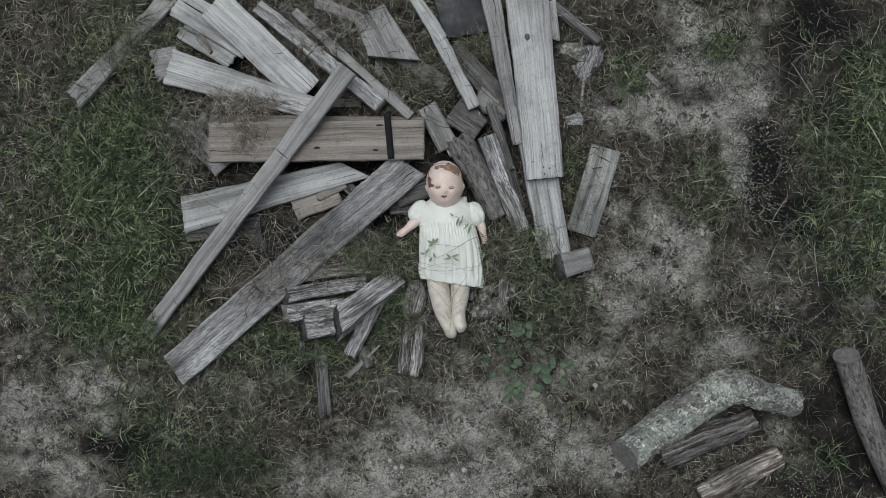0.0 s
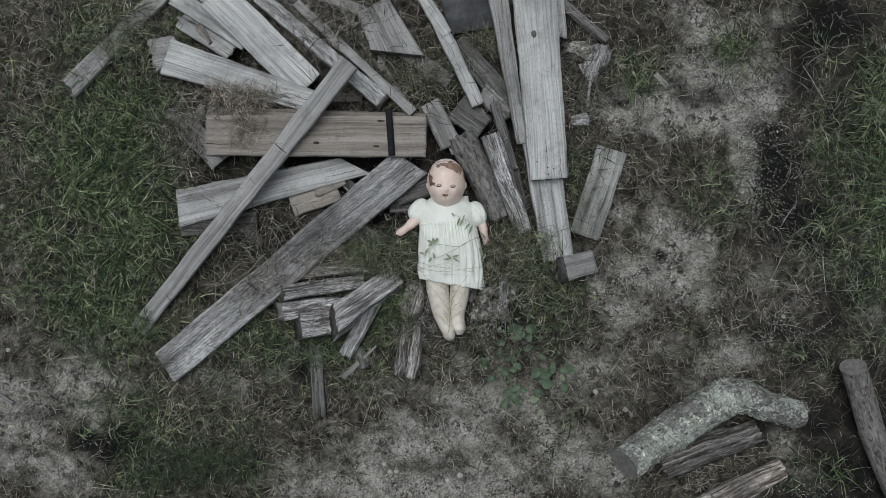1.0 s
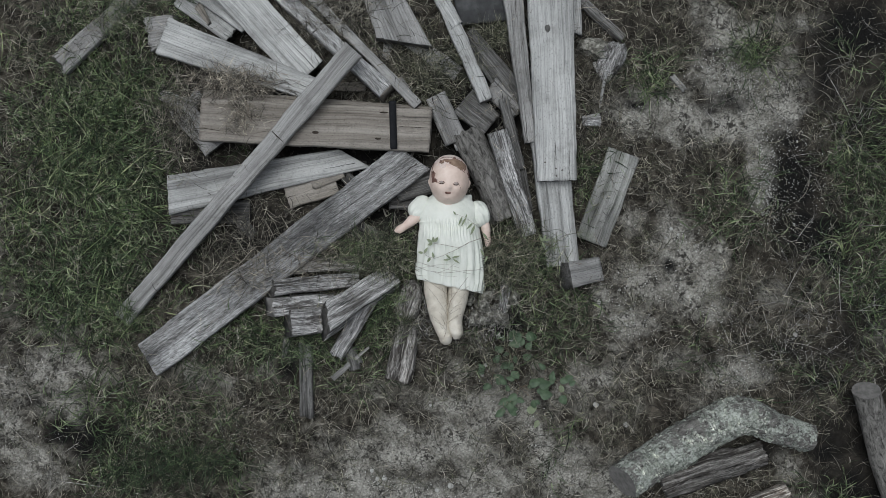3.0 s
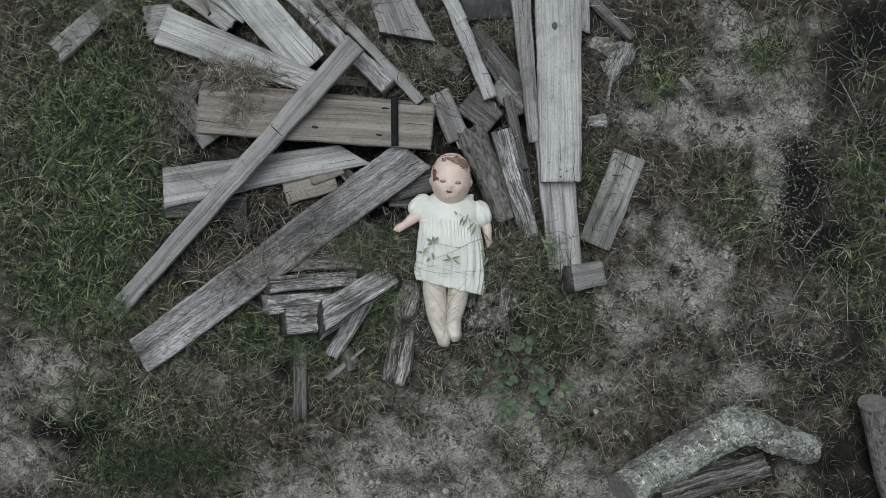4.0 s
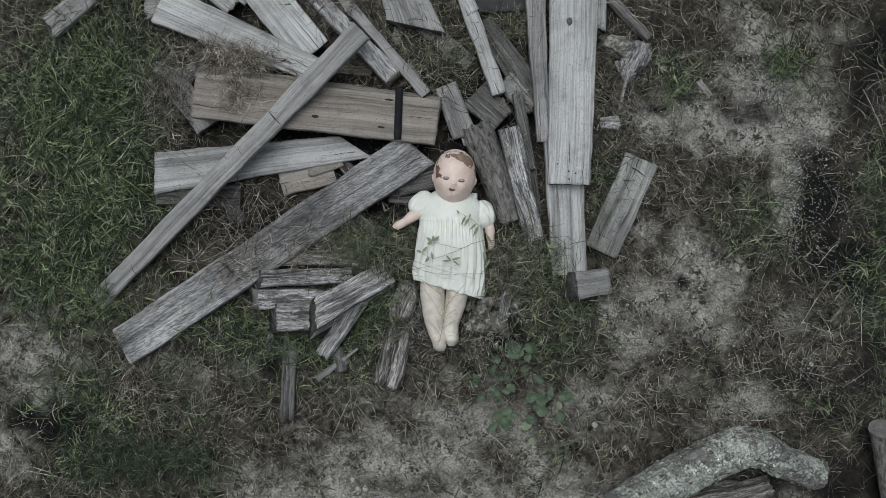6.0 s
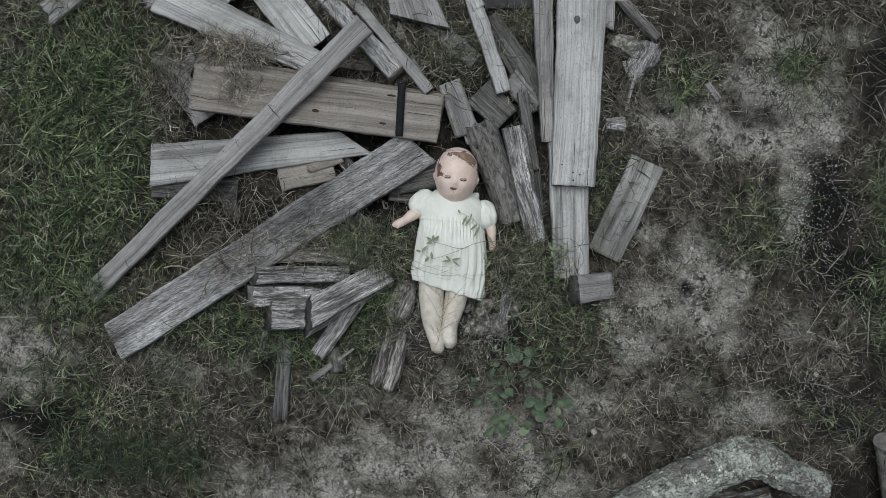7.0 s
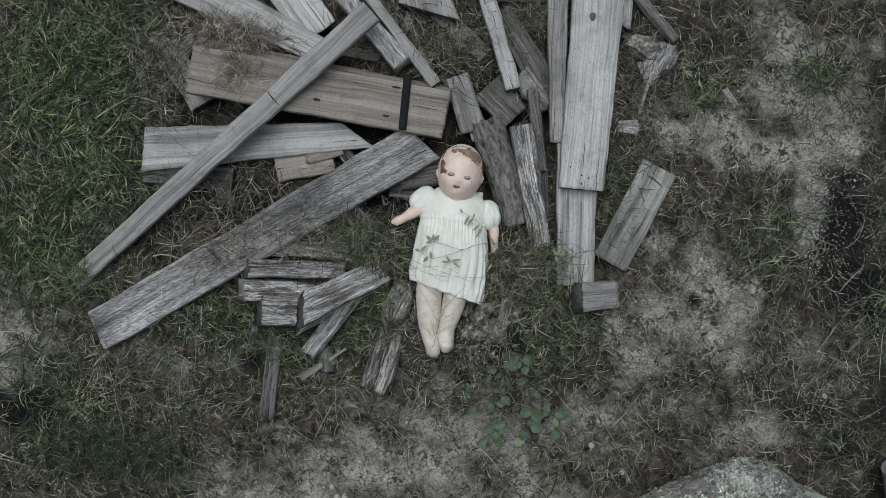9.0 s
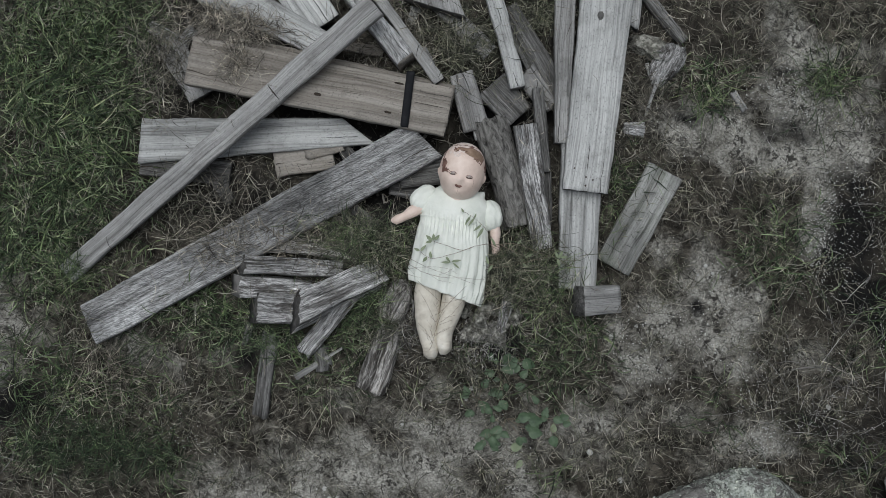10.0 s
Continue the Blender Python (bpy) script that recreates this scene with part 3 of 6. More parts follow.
HUMUS_SHADE_WEST = [
    (-0.991, -0.511, 0.058, 0.042, 1.15), (-0.895, -0.527, 0.074, 0.064, 1.25), (-1.09, -0.43, 0.045, 0.032, 0.85),
    (-1.219, -0.543, 0.064, 0.032, 0.75), (-0.978, -0.408, 0.048, 0.016, 0.75), (-1.171, -0.612, 0.048, 0.019, 0.7),
    # the wide last one is shade painted under the boards
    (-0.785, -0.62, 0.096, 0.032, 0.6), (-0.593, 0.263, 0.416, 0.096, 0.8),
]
DARK_AND_PILE_SHADE = [
    # these four only darken the ground east of the pile
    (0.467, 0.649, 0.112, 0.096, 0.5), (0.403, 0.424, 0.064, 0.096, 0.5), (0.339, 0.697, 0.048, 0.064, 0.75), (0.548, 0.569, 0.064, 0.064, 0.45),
    # shade of the pile's gaps, painted on the soil
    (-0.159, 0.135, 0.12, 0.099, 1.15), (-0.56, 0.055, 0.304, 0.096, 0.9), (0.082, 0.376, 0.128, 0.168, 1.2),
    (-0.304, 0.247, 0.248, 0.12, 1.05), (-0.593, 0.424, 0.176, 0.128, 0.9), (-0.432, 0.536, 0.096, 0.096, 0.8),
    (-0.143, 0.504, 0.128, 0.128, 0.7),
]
HUMUS_SHADE = HUMUS_EAST + HUMUS_SHADE_SOUTH + HUMUS_SHADE_WEST + DARK_AND_PILE_SHADE


def fbm(x, y, size, seed, octaves=4):
    """Cloudy noise from 0 to 1 over the plane, its largest lumps about size across."""
    rng = np.random.default_rng(seed)
    total, weight = np.zeros_like(x), 0.0
    for k in range(octaves):
        grid = rng.random((64, 64))
        u, v = x / size * 2 ** k + 17.3 * k, y / size * 2 ** k + 5.1 * k
        iu, iv = np.floor(u).astype(int), np.floor(v).astype(int)
        fu, fv = u - iu, v - iv
        fu, fv = fu * fu * (3 - 2 * fu), fv * fv * (3 - 2 * fv)
        a, b = grid[iu % 64, iv % 64], grid[(iu + 1) % 64, iv % 64]
        c, d = grid[iu % 64, (iv + 1) % 64], grid[(iu + 1) % 64, (iv + 1) % 64]
        total += 0.6 ** k * ((a * (1 - fu) + b * fu) * (1 - fv) + (c * (1 - fu) + d * fu) * fv)
        weight += 0.6 ** k
    return total / weight


def cover(blobs, x, y):
    total = np.zeros_like(x)
    for cx, cy, rx, ry, k in blobs:
        total = np.maximum(total, k * np.exp(-0.7 * (((x - cx) / rx) ** 2 + ((y - cy) / ry) ** 2)))
    return total


def patches(blobs, x, y, seed):
    """cover() with frayed outlines."""
    wx, wy = 0.07 * (fbm(x, y, 0.11, seed) - 0.5), 0.07 * (fbm(x, y, 0.11, seed + 1) - 0.5)
    c = cover(blobs, x + wx, y + wy)
    return c + np.minimum(1.0, 2.5 * c + 0.25) * 0.9 * (fbm(x, y, 0.055, seed + 2, 5) - 0.5)


def rise(x, y):
    """Gentle unevenness of the ground, in metres."""
    return 0.006 * np.sin(3.1 * x + 0.7) * np.cos(2.7 * y - 0.4) + 0.004 * np.sin(9.3 * x - 4.1 * y) + 0.003 * np.sin(17 * y + 5 * x + 1.0) - 0.004


def axis(fine, step):
    near = np.arange(-fine, fine + step / 2, step)
    far, at, gap = [], fine, step
    while at < 400:
        gap *= 1.55
        at += gap
        far.append(at)
    far = np.array(far)
    return np.concatenate((-far[::-1], near, far))


def sheet():
    xs, ys = axis(1.7, 0.0085), axis(1.2, 0.0085)
    gx, gy = np.meshgrid(xs, ys)
    fade = np.exp(-((np.maximum(np.hypot(gx, gy) - 3, 0)) / 4) ** 2)
    rng = np.random.default_rng(4)
    gz = (rise(gx, gy) + rng.normal(0, 0.0012, gx.shape)) * fade
    nx, ny = len(xs), len(ys)
    me = bpy.data.meshes.new("ground")
    idx = np.arange(nx * ny).reshape(ny, nx)
    quads = np.stack((idx[:-1, :-1], idx[:-1, 1:], idx[1:, 1:], idx[1:, :-1]), -1).reshape(-1, 4)
    me.vertices.add(nx * ny)
    me.vertices.foreach_set("co", np.stack((gx, gy, gz), -1).ravel())
    me.loops.add(quads.size)
    me.loops.foreach_set("vertex_index", quads.ravel())
    me.polygons.add(len(quads))
    me.polygons.foreach_set("loop_start", np.arange(0, quads.size, 4))
    me.update(calc_edges=True)
    for name, blobs in (("sand", SAND), ("humus_shade", HUMUS_SHADE)):
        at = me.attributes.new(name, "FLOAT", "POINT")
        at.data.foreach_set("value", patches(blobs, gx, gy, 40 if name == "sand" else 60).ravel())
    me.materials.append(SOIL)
    me.polygons.foreach_set("use_smooth", np.ones(len(quads), bool))
    return tagged(new("ground", me), "bare sandy soil with dark humus, painted shade and thatch", "ground", kind="structure")


sheet()

# ---- the pile of old boards ----
board("board", (-0.640, 0.712, 0.100), (-0.382, 0.470, 0.075), 0.0994, 0.0931, 0.022, PALE_WOOD, "pale grey weathered board lying across the wood pile", roll=0, bow=0.003)
split_board = board("board", (-0.749, 0.726, 0.068), (-0.545, 0.601, 0.062), 0.085, 0.080, 0.02, PALE_WOOD, "pale weathered board split along its grain", ragged=0.006)
board("board", (-0.742, 0.652, 0.050), (-0.600, 0.560, 0.048), 0.050, 0.044, 0.02, PALE_WOOD, "pale broken board half buried in grass", chew=0.4, ragged=0.012)
board("wood_fragment", (-0.690, 0.630, 0.060), (-0.655, 0.585, 0.055), 0.022, 0.012, 0.014, BROWN_WOOD, "small brown splinter between pale boards", "wood fragment", chew=0.5, ragged=0.008)
board("board", (-0.776, 0.547, 0.060), (-0.352, 0.420, 0.100), 0.0997, 0.0588, 0.022, PALE_WOOD, "pale grey board with wavy grain, tapering", bow=0.002)
board("board", (-0.823, 0.551, 0.035), (-0.747, 0.571, 0.035), 0.0953, 0.0794, 0.03, GREY_WOOD, "dark grey board stub in the grass", chew=0.3, ragged=0.012)
bundle_low = board("board", (-0.652, 0.350, 0.080), (-0.058, 0.356, 0.080), 0.1184, 0.0904, 0.03, BROWN_WOOD, "brownish board strapped under another one")
bundle_top = board("board", (-0.648, 0.327, 0.112), (-0.059, 0.335, 0.112), 0.1078, 0.1078, 0.03, BROWN_WOOD, "brownish board with a knot, strapped to another", cuts=(0, 0), bow=0.0)
lath = board("lath", (-0.846, -0.204, 0.022), (-0.261, 0.515, 0.190), 0.0478, 0.0523, 0.022, LATH_WOOD, "long grey lath lying slantwise over the other boards", "lath", relief=0.001)
board("board", (-0.738, 0.132, 0.042), (-0.255, 0.260, 0.045), 0.1025, 0.0630, 0.022, PALE_WOOD, "pale weathered board with strong straight grain", cuts=(0.15, -1.2))
board("beam", (-0.100, 0.268, 0.085), (-0.761, -0.304, 0.045), 0.1027, 0.0977, 0.035, STREAKED_WOOD, "long grey weathered beam with cracked grain", "beam", cuts=(-0.3, 0.1), relief=0.002, chew=0.08)
board("board", (-0.265, 0.098, 0.040), (-0.157, 0.029, 0.035), 0.0411, 0.0538, 0.035, DARK_WOOD, "short dark rotten board stub", chew=0.4, ragged=0.012)
board("lath", (-0.529, 0.719, 0.050), (-0.180, 0.431, 0.118), 0.0402, 0.0430, 0.055, STREAKED_WOOD, "old grey square lath with a blunt end", "lath", end=BROWN_WOOD)
board("lath", (-0.425, 0.702, 0.055), (-0.095, 0.400, 0.099), 0.0247, 0.0260, 0.015, LATH_WOOD, "thin grey lath ending beside the strapped boards", "lath")
board("board", (-0.216, 0.700, 0.050), (-0.144, 0.563, 0.088), 0.0955, 0.1223, 0.022, LATH_WOOD, "short grey board with a ragged edge, tilted", cuts=(0.0, 0.7), relief=0.002)
board("board", (-0.141, 0.589, 0.060), (0.001, 0.496, 0.050), 0.0471, 0.0410, 0.02, GREY_WOOD, "pale board end showing under a short board", chew=0.3)
board("lath", (-0.093, 0.743, 0.075), (-0.011, 0.616, 0.080), 0.0307, 0.0399, 0.02, PALE_WOOD, "splintered pale lath among the boards", "lath", chew=0.5, ragged=0.012)
board("lath", (-0.033, 0.651, 0.078), (0.079, 0.427, 0.085), 0.0368, 0.0370, 0.025, PALE_WOOD, "splintered pale lath with a blunt end", "lath", chew=0.3, end=CUT_END)
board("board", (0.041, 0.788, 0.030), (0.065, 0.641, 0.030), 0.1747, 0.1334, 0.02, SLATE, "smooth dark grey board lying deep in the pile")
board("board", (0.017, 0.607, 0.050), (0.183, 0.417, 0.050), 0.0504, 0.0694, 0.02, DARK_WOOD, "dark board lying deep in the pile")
board("board", (0.120, 0.756, 0.085), (0.201, 0.326, 0.080), 0.0526, 0.0309, 0.03, LATH_WOOD, "narrow grey board beside a wide one", relief=0.002)
wide = board("board", (0.216, 0.778, 0.115), (0.273, 0.229, 0.102), 0.1192, 0.1017, 0.025, PALE_WOOD, "long wide pale grey board with a knot", relief=0.002, bow=0.002)
board("board", (0.270, 0.724, 0.085), (0.285, 0.621, 0.085), 0.0711, 0.0557, 0.02, PALE_WOOD, "pale broken board end", cuts=(0, 0.6), ragged=0.01)
board("board", (0.245, 0.351, 0.075), (0.306, 0.014, 0.060), 0.0970, 0.0817, 0.03, PALE_WOOD, "pale board continuing under the wide one")
board("wood_block", (0.322, -0.010, 0.105), (0.405, 0.013, 0.075), 0.0653, 0.0622, 0.078, LATH_WOOD, "short grey sawn block of wood", "wood block", end=DARK_WOOD)
board("board", (0.453, 0.321, 0.030), (0.381, 0.080, 0.030), 0.0921, 0.0826, 0.022, MOSSY_WOOD, "mossy grey board lying in the grass", chew=0.1)
board("rail", (0.113, 0.347, 0.100), (0.211, 0.085, 0.070), 0.0526, 0.0469, 0.05, SPLIT_WOOD, "weathered split rail beside the doll", "rail", end=CUT_END, relief=0.003, chew=0.15)
board("board", (-0.054, 0.433, 0.070), (0.009, 0.318, 0.060), 0.0532, 0.0628, 0.025, GREY_WOOD, "short grey board stub above the doll", chew=0.3)
board("lath", (0.123, 0.436, 0.080), (0.181, 0.257, 0.070), 0.0249, 0.0250, 0.03, DARK_WOOD, "dark narrow lath beside the wide board", "lath")
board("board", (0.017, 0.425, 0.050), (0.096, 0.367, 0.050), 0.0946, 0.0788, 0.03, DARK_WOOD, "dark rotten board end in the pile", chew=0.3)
board("board", (-0.141, 0.180, 0.045), (-0.030, 0.220, 0.050), 0.0630, 0.0630, 0.02, DARK_WOOD, "dark board under the doll's head")
board("board", (-0.428, 0.147, 0.030), (-0.301, 0.197, 0.030), 0.0731, 0.0635, 0.02, BROWN_WOOD, "brown wood piece in the shade of the boards", chew=0.3)
board("board", (-0.731, 0.373, 0.030), (-0.627, 0.261, 0.030), 0.0635, 0.0635, 0.02, GREY_WOOD, "dark grey board half under the strapped ones", chew=0.3)
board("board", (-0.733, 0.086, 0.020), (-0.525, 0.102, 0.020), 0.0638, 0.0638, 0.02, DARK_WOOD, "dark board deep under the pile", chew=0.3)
board("board", (-1.052, 0.455, 0.035), (-0.930, 0.587, 0.035), 0.0635, 0.0476, 0.025, GREY_WOOD, "grey board sunk in the grass", ragged=0.012, chew=0.2, grass_clear=0.6)
board("board", (-0.947, 0.573, 0.030), (-0.781, 0.756, 0.030), 0.0413, 0.0635, 0.02, MOSSY_WOOD, "mossy grey board overgrown with grass", chew=0.5, grass_clear=0.4)
board("lath", (0.271, 0.753, 0.024), (0.434, 0.624, 0.020), 0.0316, 0.0254, 0.02, DARK_WOOD, "dark old lath sunk in the grass", "lath", chew=0.3, grass_clear=0.5)

# loose broken pieces in the hollows of the pile
for a, b, w0, w1, mat in (
    ((-0.366, 0.737, 0.030), (-0.238, 0.686, 0.030), 0.0381, 0.0286, GREY_WOOD), ((-0.464, 0.727, 0.030), (-0.372, 0.641, 0.030), 0.0318, 0.0222, DARK_WOOD),
    ((-0.782, 0.398, 0.020), (-0.680, 0.370, 0.030), 0.0286, 0.0381, STREAKED_WOOD), ((-0.720, 0.322, 0.025), (-0.680, 0.413, 0.030), 0.0413, 0.0254, STREAKED_WOOD),
    ((-0.581, 0.110, 0.020), (-0.509, 0.039, 0.020), 0.0383, 0.0255, DARK_WOOD), ((-0.364, 0.189, 0.035), (-0.281, 0.225, 0.040), 0.0411, 0.0316, BROWN_WOOD),
    ((-0.304, 0.232, 0.030), (-0.237, 0.172, 0.030), 0.0318, 0.0413, DARK_WOOD), ((-0.030, 0.408, 0.060), (0.017, 0.299, 0.050), 0.0251, 0.0158, PALE_WOOD),
    ((0.088, 0.472, 0.055), (0.162, 0.405, 0.050), 0.0536, 0.0473, GREY_WOOD), ((-0.187, 0.567, 0.030), (-0.194, 0.531, 0.020), 0.0222, 0.0159, PALE_WOOD),
    ((-0.156, 0.464, 0.070), (-0.122, 0.438, 0.060), 0.0407, 0.0251, GREY_WOOD), ((-0.237, 0.451, 0.040), (-0.362, 0.441, 0.050), 0.0252, 0.0189, BROWN_WOOD),
    ((-0.214, -0.280, 0.020), (-0.237, -0.234, 0.030), 0.0286, 0.0191, DARK_WOOD), ((-0.403, -0.226, 0.020), (-0.410, -0.280, 0.015), 0.0223, 0.0159, DARK_WOOD),
    ((-0.158, 0.147, 0.030), (-0.075, 0.156, 0.030), 0.0318, 0.0413, DARK_WOOD), ((0.570, 0.536, 0.010), (0.607, 0.500, 0.010), 0.0160, 0.0128, GREY_WOOD),
    ((0.183, 0.259, 0.050), (0.215, 0.146, 0.040), 0.0221, 0.0158, DARK_WOOD), ((-1.229, -0.396, 0.012), (-1.190, -0.418, 0.012), 0.0144, 0.0128, GREY_WOOD),
):
    board("wood_fragment", a, b, w0, w1, 0.016, mat, "broken piece of old wood in the pile", "wood fragment", chew=0.45, ragged=0.009, relief=0.003)

# ---- split firewood ----
POST = dict(chew=0.35, ragged=0.008, grass_clear=0.5)
SPLIT_LOOK = dict(relief=0.0065, ragged=0.006, chew=0.2)
board("firewood", (-0.456, -0.044, 0.050), (-0.191, -0.006, 0.045), 0.0378, 0.0410, 0.03, ROTTEN_WOOD, "thin dark weathered split firewood", "firewood", **SPLIT_LOOK)
board("firewood", (-0.437, -0.090, 0.074), (-0.221, -0.055, 0.050), 0.044, 0.040, 0.045, SPLIT_WOOD, "grey weathered firewood with a dark end", "firewood", roll=-5, lean=(0.55, 0), **SPLIT_LOOK)
board("firewood", (-0.436, -0.145, 0.072), (-0.280, -0.121, 0.045), 0.0487, 0.0441, 0.05, SPLIT_WOOD, "grey split firewood beside the other pieces", "firewood", roll=8, lean=(0.45, 0), end=CUT_END, **SPLIT_LOOK)
board("firewood", (-0.385, -0.178, 0.088), (-0.287, -0.164, 0.066), 0.0701, 0.0673, 0.06, SPLIT_WOOD, "short pale grey split block of firewood", "firewood", roll=-6, lean=(0.25, 0), **SPLIT_LOOK)
board("firewood", (-0.290, -0.152, 0.118), (-0.131, -0.033, 0.062), 0.0739, 0.0597, 0.06, SPLIT_WOOD, "thick split firewood with a dark rough end", "firewood", roll=-14, lean=(0.35, 0), cuts=(0.5, 0), **SPLIT_LOOK)
board("firewood", (-0.192, -0.118, 0.082), (-0.268, -0.262, 0.046), 0.042, 0.040, 0.036, SPLIT_WOOD, "grey split stick of firewood with long cracks", "firewood", roll=-8, end=CUT_END, lean=(0.4, 0), **SPLIT_LOOK)
board("splinter", (-0.186, -0.234, 0.035), (-0.280, -0.323, 0.020), 0.0080, 0.0175, 0.008, GREY_WOOD, "thin pale splinter of wood", "splinter", chew=0.6)
board("stake", (-0.355, -0.235, 0.025), (-0.338, -0.426, 0.020), 0.0351, 0.0383, 0.025, DARK_WOOD, "dark weathered stake lying in the grass", "stake", **POST)
log("post", [(-0.088, -0.163, 0.012), (-0.094, -0.217, 0.016), (-0.099, -0.272, 0.018), (-0.104, -0.315, 0.016)], [0.028, 0.033, 0.035, 0.033], [ROTTEN_WOOD, GREY_END], "old grey post end overgrown with grass", "post", rough=0.22, fibre=0.07, flat=((1.57, 0.8),))
log("firewood", [(-0.082, -0.057, 0.008), (-0.085, -0.081, 0.016), (-0.090, -0.113, 0.016), (-0.093, -0.145, 0.008)], [0.020, 0.031, 0.033, 0.026], [ROTTEN_WOOD, GREY_END], "dark stub of wood beside the doll's legs", "firewood", rough=0.2, fibre=0.06)
log("firewood", [(-0.238, -0.241, 0.015), (-0.219, -0.296, 0.015)], [0.018, 0.014], [DARK_WOOD, GREY_END], "small dark piece of wood", "firewood")
log("firewood", [(0.030, 0.347, 0.045), (0.088, 0.244, 0.045), (0.144, 0.125, 0.040)], [0.038, 0.037, 0.033], [BARK, GREY_END], "bark-covered old log beside the doll", "log", rough=0.16, fibre=0.12)


def stump():
    """A rotted stump, fallen into rough lumps, each a part of its own."""
    rng = random.Random(77)
    lo, hi = (0.186, -0.199, 0.000), (0.053, -0.057, 0.000)
    mid = ((lo[0] + hi[0]) / 2, (lo[1] + hi[1]) / 2)
    root = tagged(new("rotten_stump"), "rotted grey stump crumbled beside the doll's feet", "stump")
    root.matrix_basis = pose(mid[0], mid[1], 0)
    for k in range(17):
        x, y = rng.uniform(hi[0], lo[0]) - mid[0], rng.uniform(lo[1] + 0.05, hi[1]) - mid[1]
        r = rng.uniform(0.007, 0.026)
        bm = bmesh.new()
        bmesh.ops.create_icosphere(bm, subdivisions=3, radius=r)
        off = Vector((rng.uniform(0, 90), rng.uniform(0, 90), 0))
        tall, long_ = rng.uniform(0.7, 1.7), rng.uniform(0.9, 1.4)
        for v in bm.verts:
            d = v.co / r
            v.co *= 1 + 0.55 * noise.noise(off + d * 1.2) + 0.4 * noise.noise(off + d * 3.4) + 0.25 * noise.noise(off + d * 8)
            v.co = Vector((v.co.x * long_, v.co.y * 0.8, v.co.z * tall))
        part("lump", bm, CRUMBLED, root, at=pose(x, y, 0.45 * r, 0, 0, rng.uniform(0, 360)))


stump()
board("splinter", (0.164, -0.044, 0.035), (0.158, -0.128, 0.030), 0.0318, 0.0206, 0.02, SPLIT_WOOD, "pale splinter standing off the stump", "splinter", chew=0.6, ragged=0.012, relief=0.005)
log("root", [(0.418, 0.606, 0.012), (0.411, 0.576, 0.018), (0.399, 0.544, 0.018), (0.392, 0.510, 0.010)], [0.020, 0.031, 0.025, 0.009], [SPLIT_WOOD, GREY_END], "pale torn root stub in the grass", "root", rough=0.45, fibre=0.22)
log("root", [(0.313, 0.602, 0.004), (0.341, 0.597, 0.010), (0.370, 0.584, 0.010), (0.397, 0.589, 0.004)], [0.012, 0.023, 0.028, 0.018], [CRUMBLED, GREY_END], "crumbled grey root wood in the grass", "root", rough=0.6, fibre=0.2)
log("root", [(0.359, 0.556, 0.020), (0.372, 0.531, 0.018), (0.389, 0.510, 0.012)], [0.004, 0.0035, 0.002], [PALE_WOOD, GREY_END], "thin bent pale root", "root", rough=0.4)
log("root", [(0.391, 0.532, 0.030), (0.385, 0.478, 0.020), (0.383, 0.439, 0.010)], [0.005, 0.004, 0.0025], [PALE_WOOD, GREY_END], "thin pale root in the grass", "root", rough=0.4)
log("root", [(0.338, 0.399, 0.012), (0.386, 0.404, 0.012)], [0.010, 0.014], [STREAKED_WOOD, GREY_END], "small grey lump of wood", "root", rough=0.6)

# ---- logs at the edge of the clearing ----
lichen_log = log("lichen_log", [(0.481, -0.542, 0.070), (0.613, -0.451, 0.055), (0.731, -0.373, 0.055), (0.808, -0.344, 0.060), (0.889, -0.374, 0.050), (0.980, -0.394, 0.040)],
    [0.0489, 0.0489, 0.0489, 0.0457, 0.0378, 0.0363], [LICHEN_BARK, CUT_END], "bent log covered with pale green lichen", rough=0.16, sides=64, fibre=0.05, slant=0.32)


def flakes(host, count, seed):
    """Small cupped lichen flakes over the upper side of a log, joined into one part."""
    rng = random.Random(seed)
    me = host.data
    sawn = {i for p in me.polygons if p.material_index == 1 for i in p.vertices}
    start = min(v.co.x for v in me.vertices) + 0.05
    picks = [v for v in me.vertices if v.normal.z > -0.1 and v.index not in sawn and (v.co.x > start or v.normal.x > -0.3)]
    bm = bmesh.new()
    made = 0
    while made < count:
        v = rng.choice(picks)
        if noise.noise(v.co * 17) + 0.7 * noise.noise(v.co * 55) < 0.06 + 0.15 * rng.random() + 1.1 * max(0.0, v.co.x - 0.06):
            continue
        n = v.normal + Vector((rng.gauss(0, 0.22), rng.gauss(0, 0.22), rng.gauss(0, 0.22)))
        q = n.to_track_quat("Z", "X")
        r = rng.uniform(0.0012, 0.0046)
        mid = bm.verts.new(v.co + v.normal * 0.0005)
        ring = [bm.verts.new(v.co + v.normal * 0.0012 + q @ Vector((r * rng.uniform(0.6, 1.2) * math.cos(a), r * rng.uniform(0.6, 1.2) * math.sin(a), r * rng.uniform(0.0, 0.3)))) for a in (0, 0.9, 1.8, 2.7, 3.6, 4.5, 5.4)]
        for k in range(7):
            bm.faces.new((mid, ring[k], ring[(k + 1) % 7]))
        made += 1
    ob = part("lichen", bm, LICHEN, host, "pale green lichen flakes")
    tagged(ob, kind="stuff")


flakes(lichen_log, 1900, 5)
log("firewood", [(0.607, -0.551, 0.025), (0.729, -0.495, 0.030), (0.864, -0.440, 0.030)], [0.032, 0.034, 0.030], [ROTTEN_WOOD, GREY_END], "dark rotting split log beside a bent log", "log", flat=((1.57, 0.55), (0.6, 0.7)), rough=0.32, fibre=0.12)
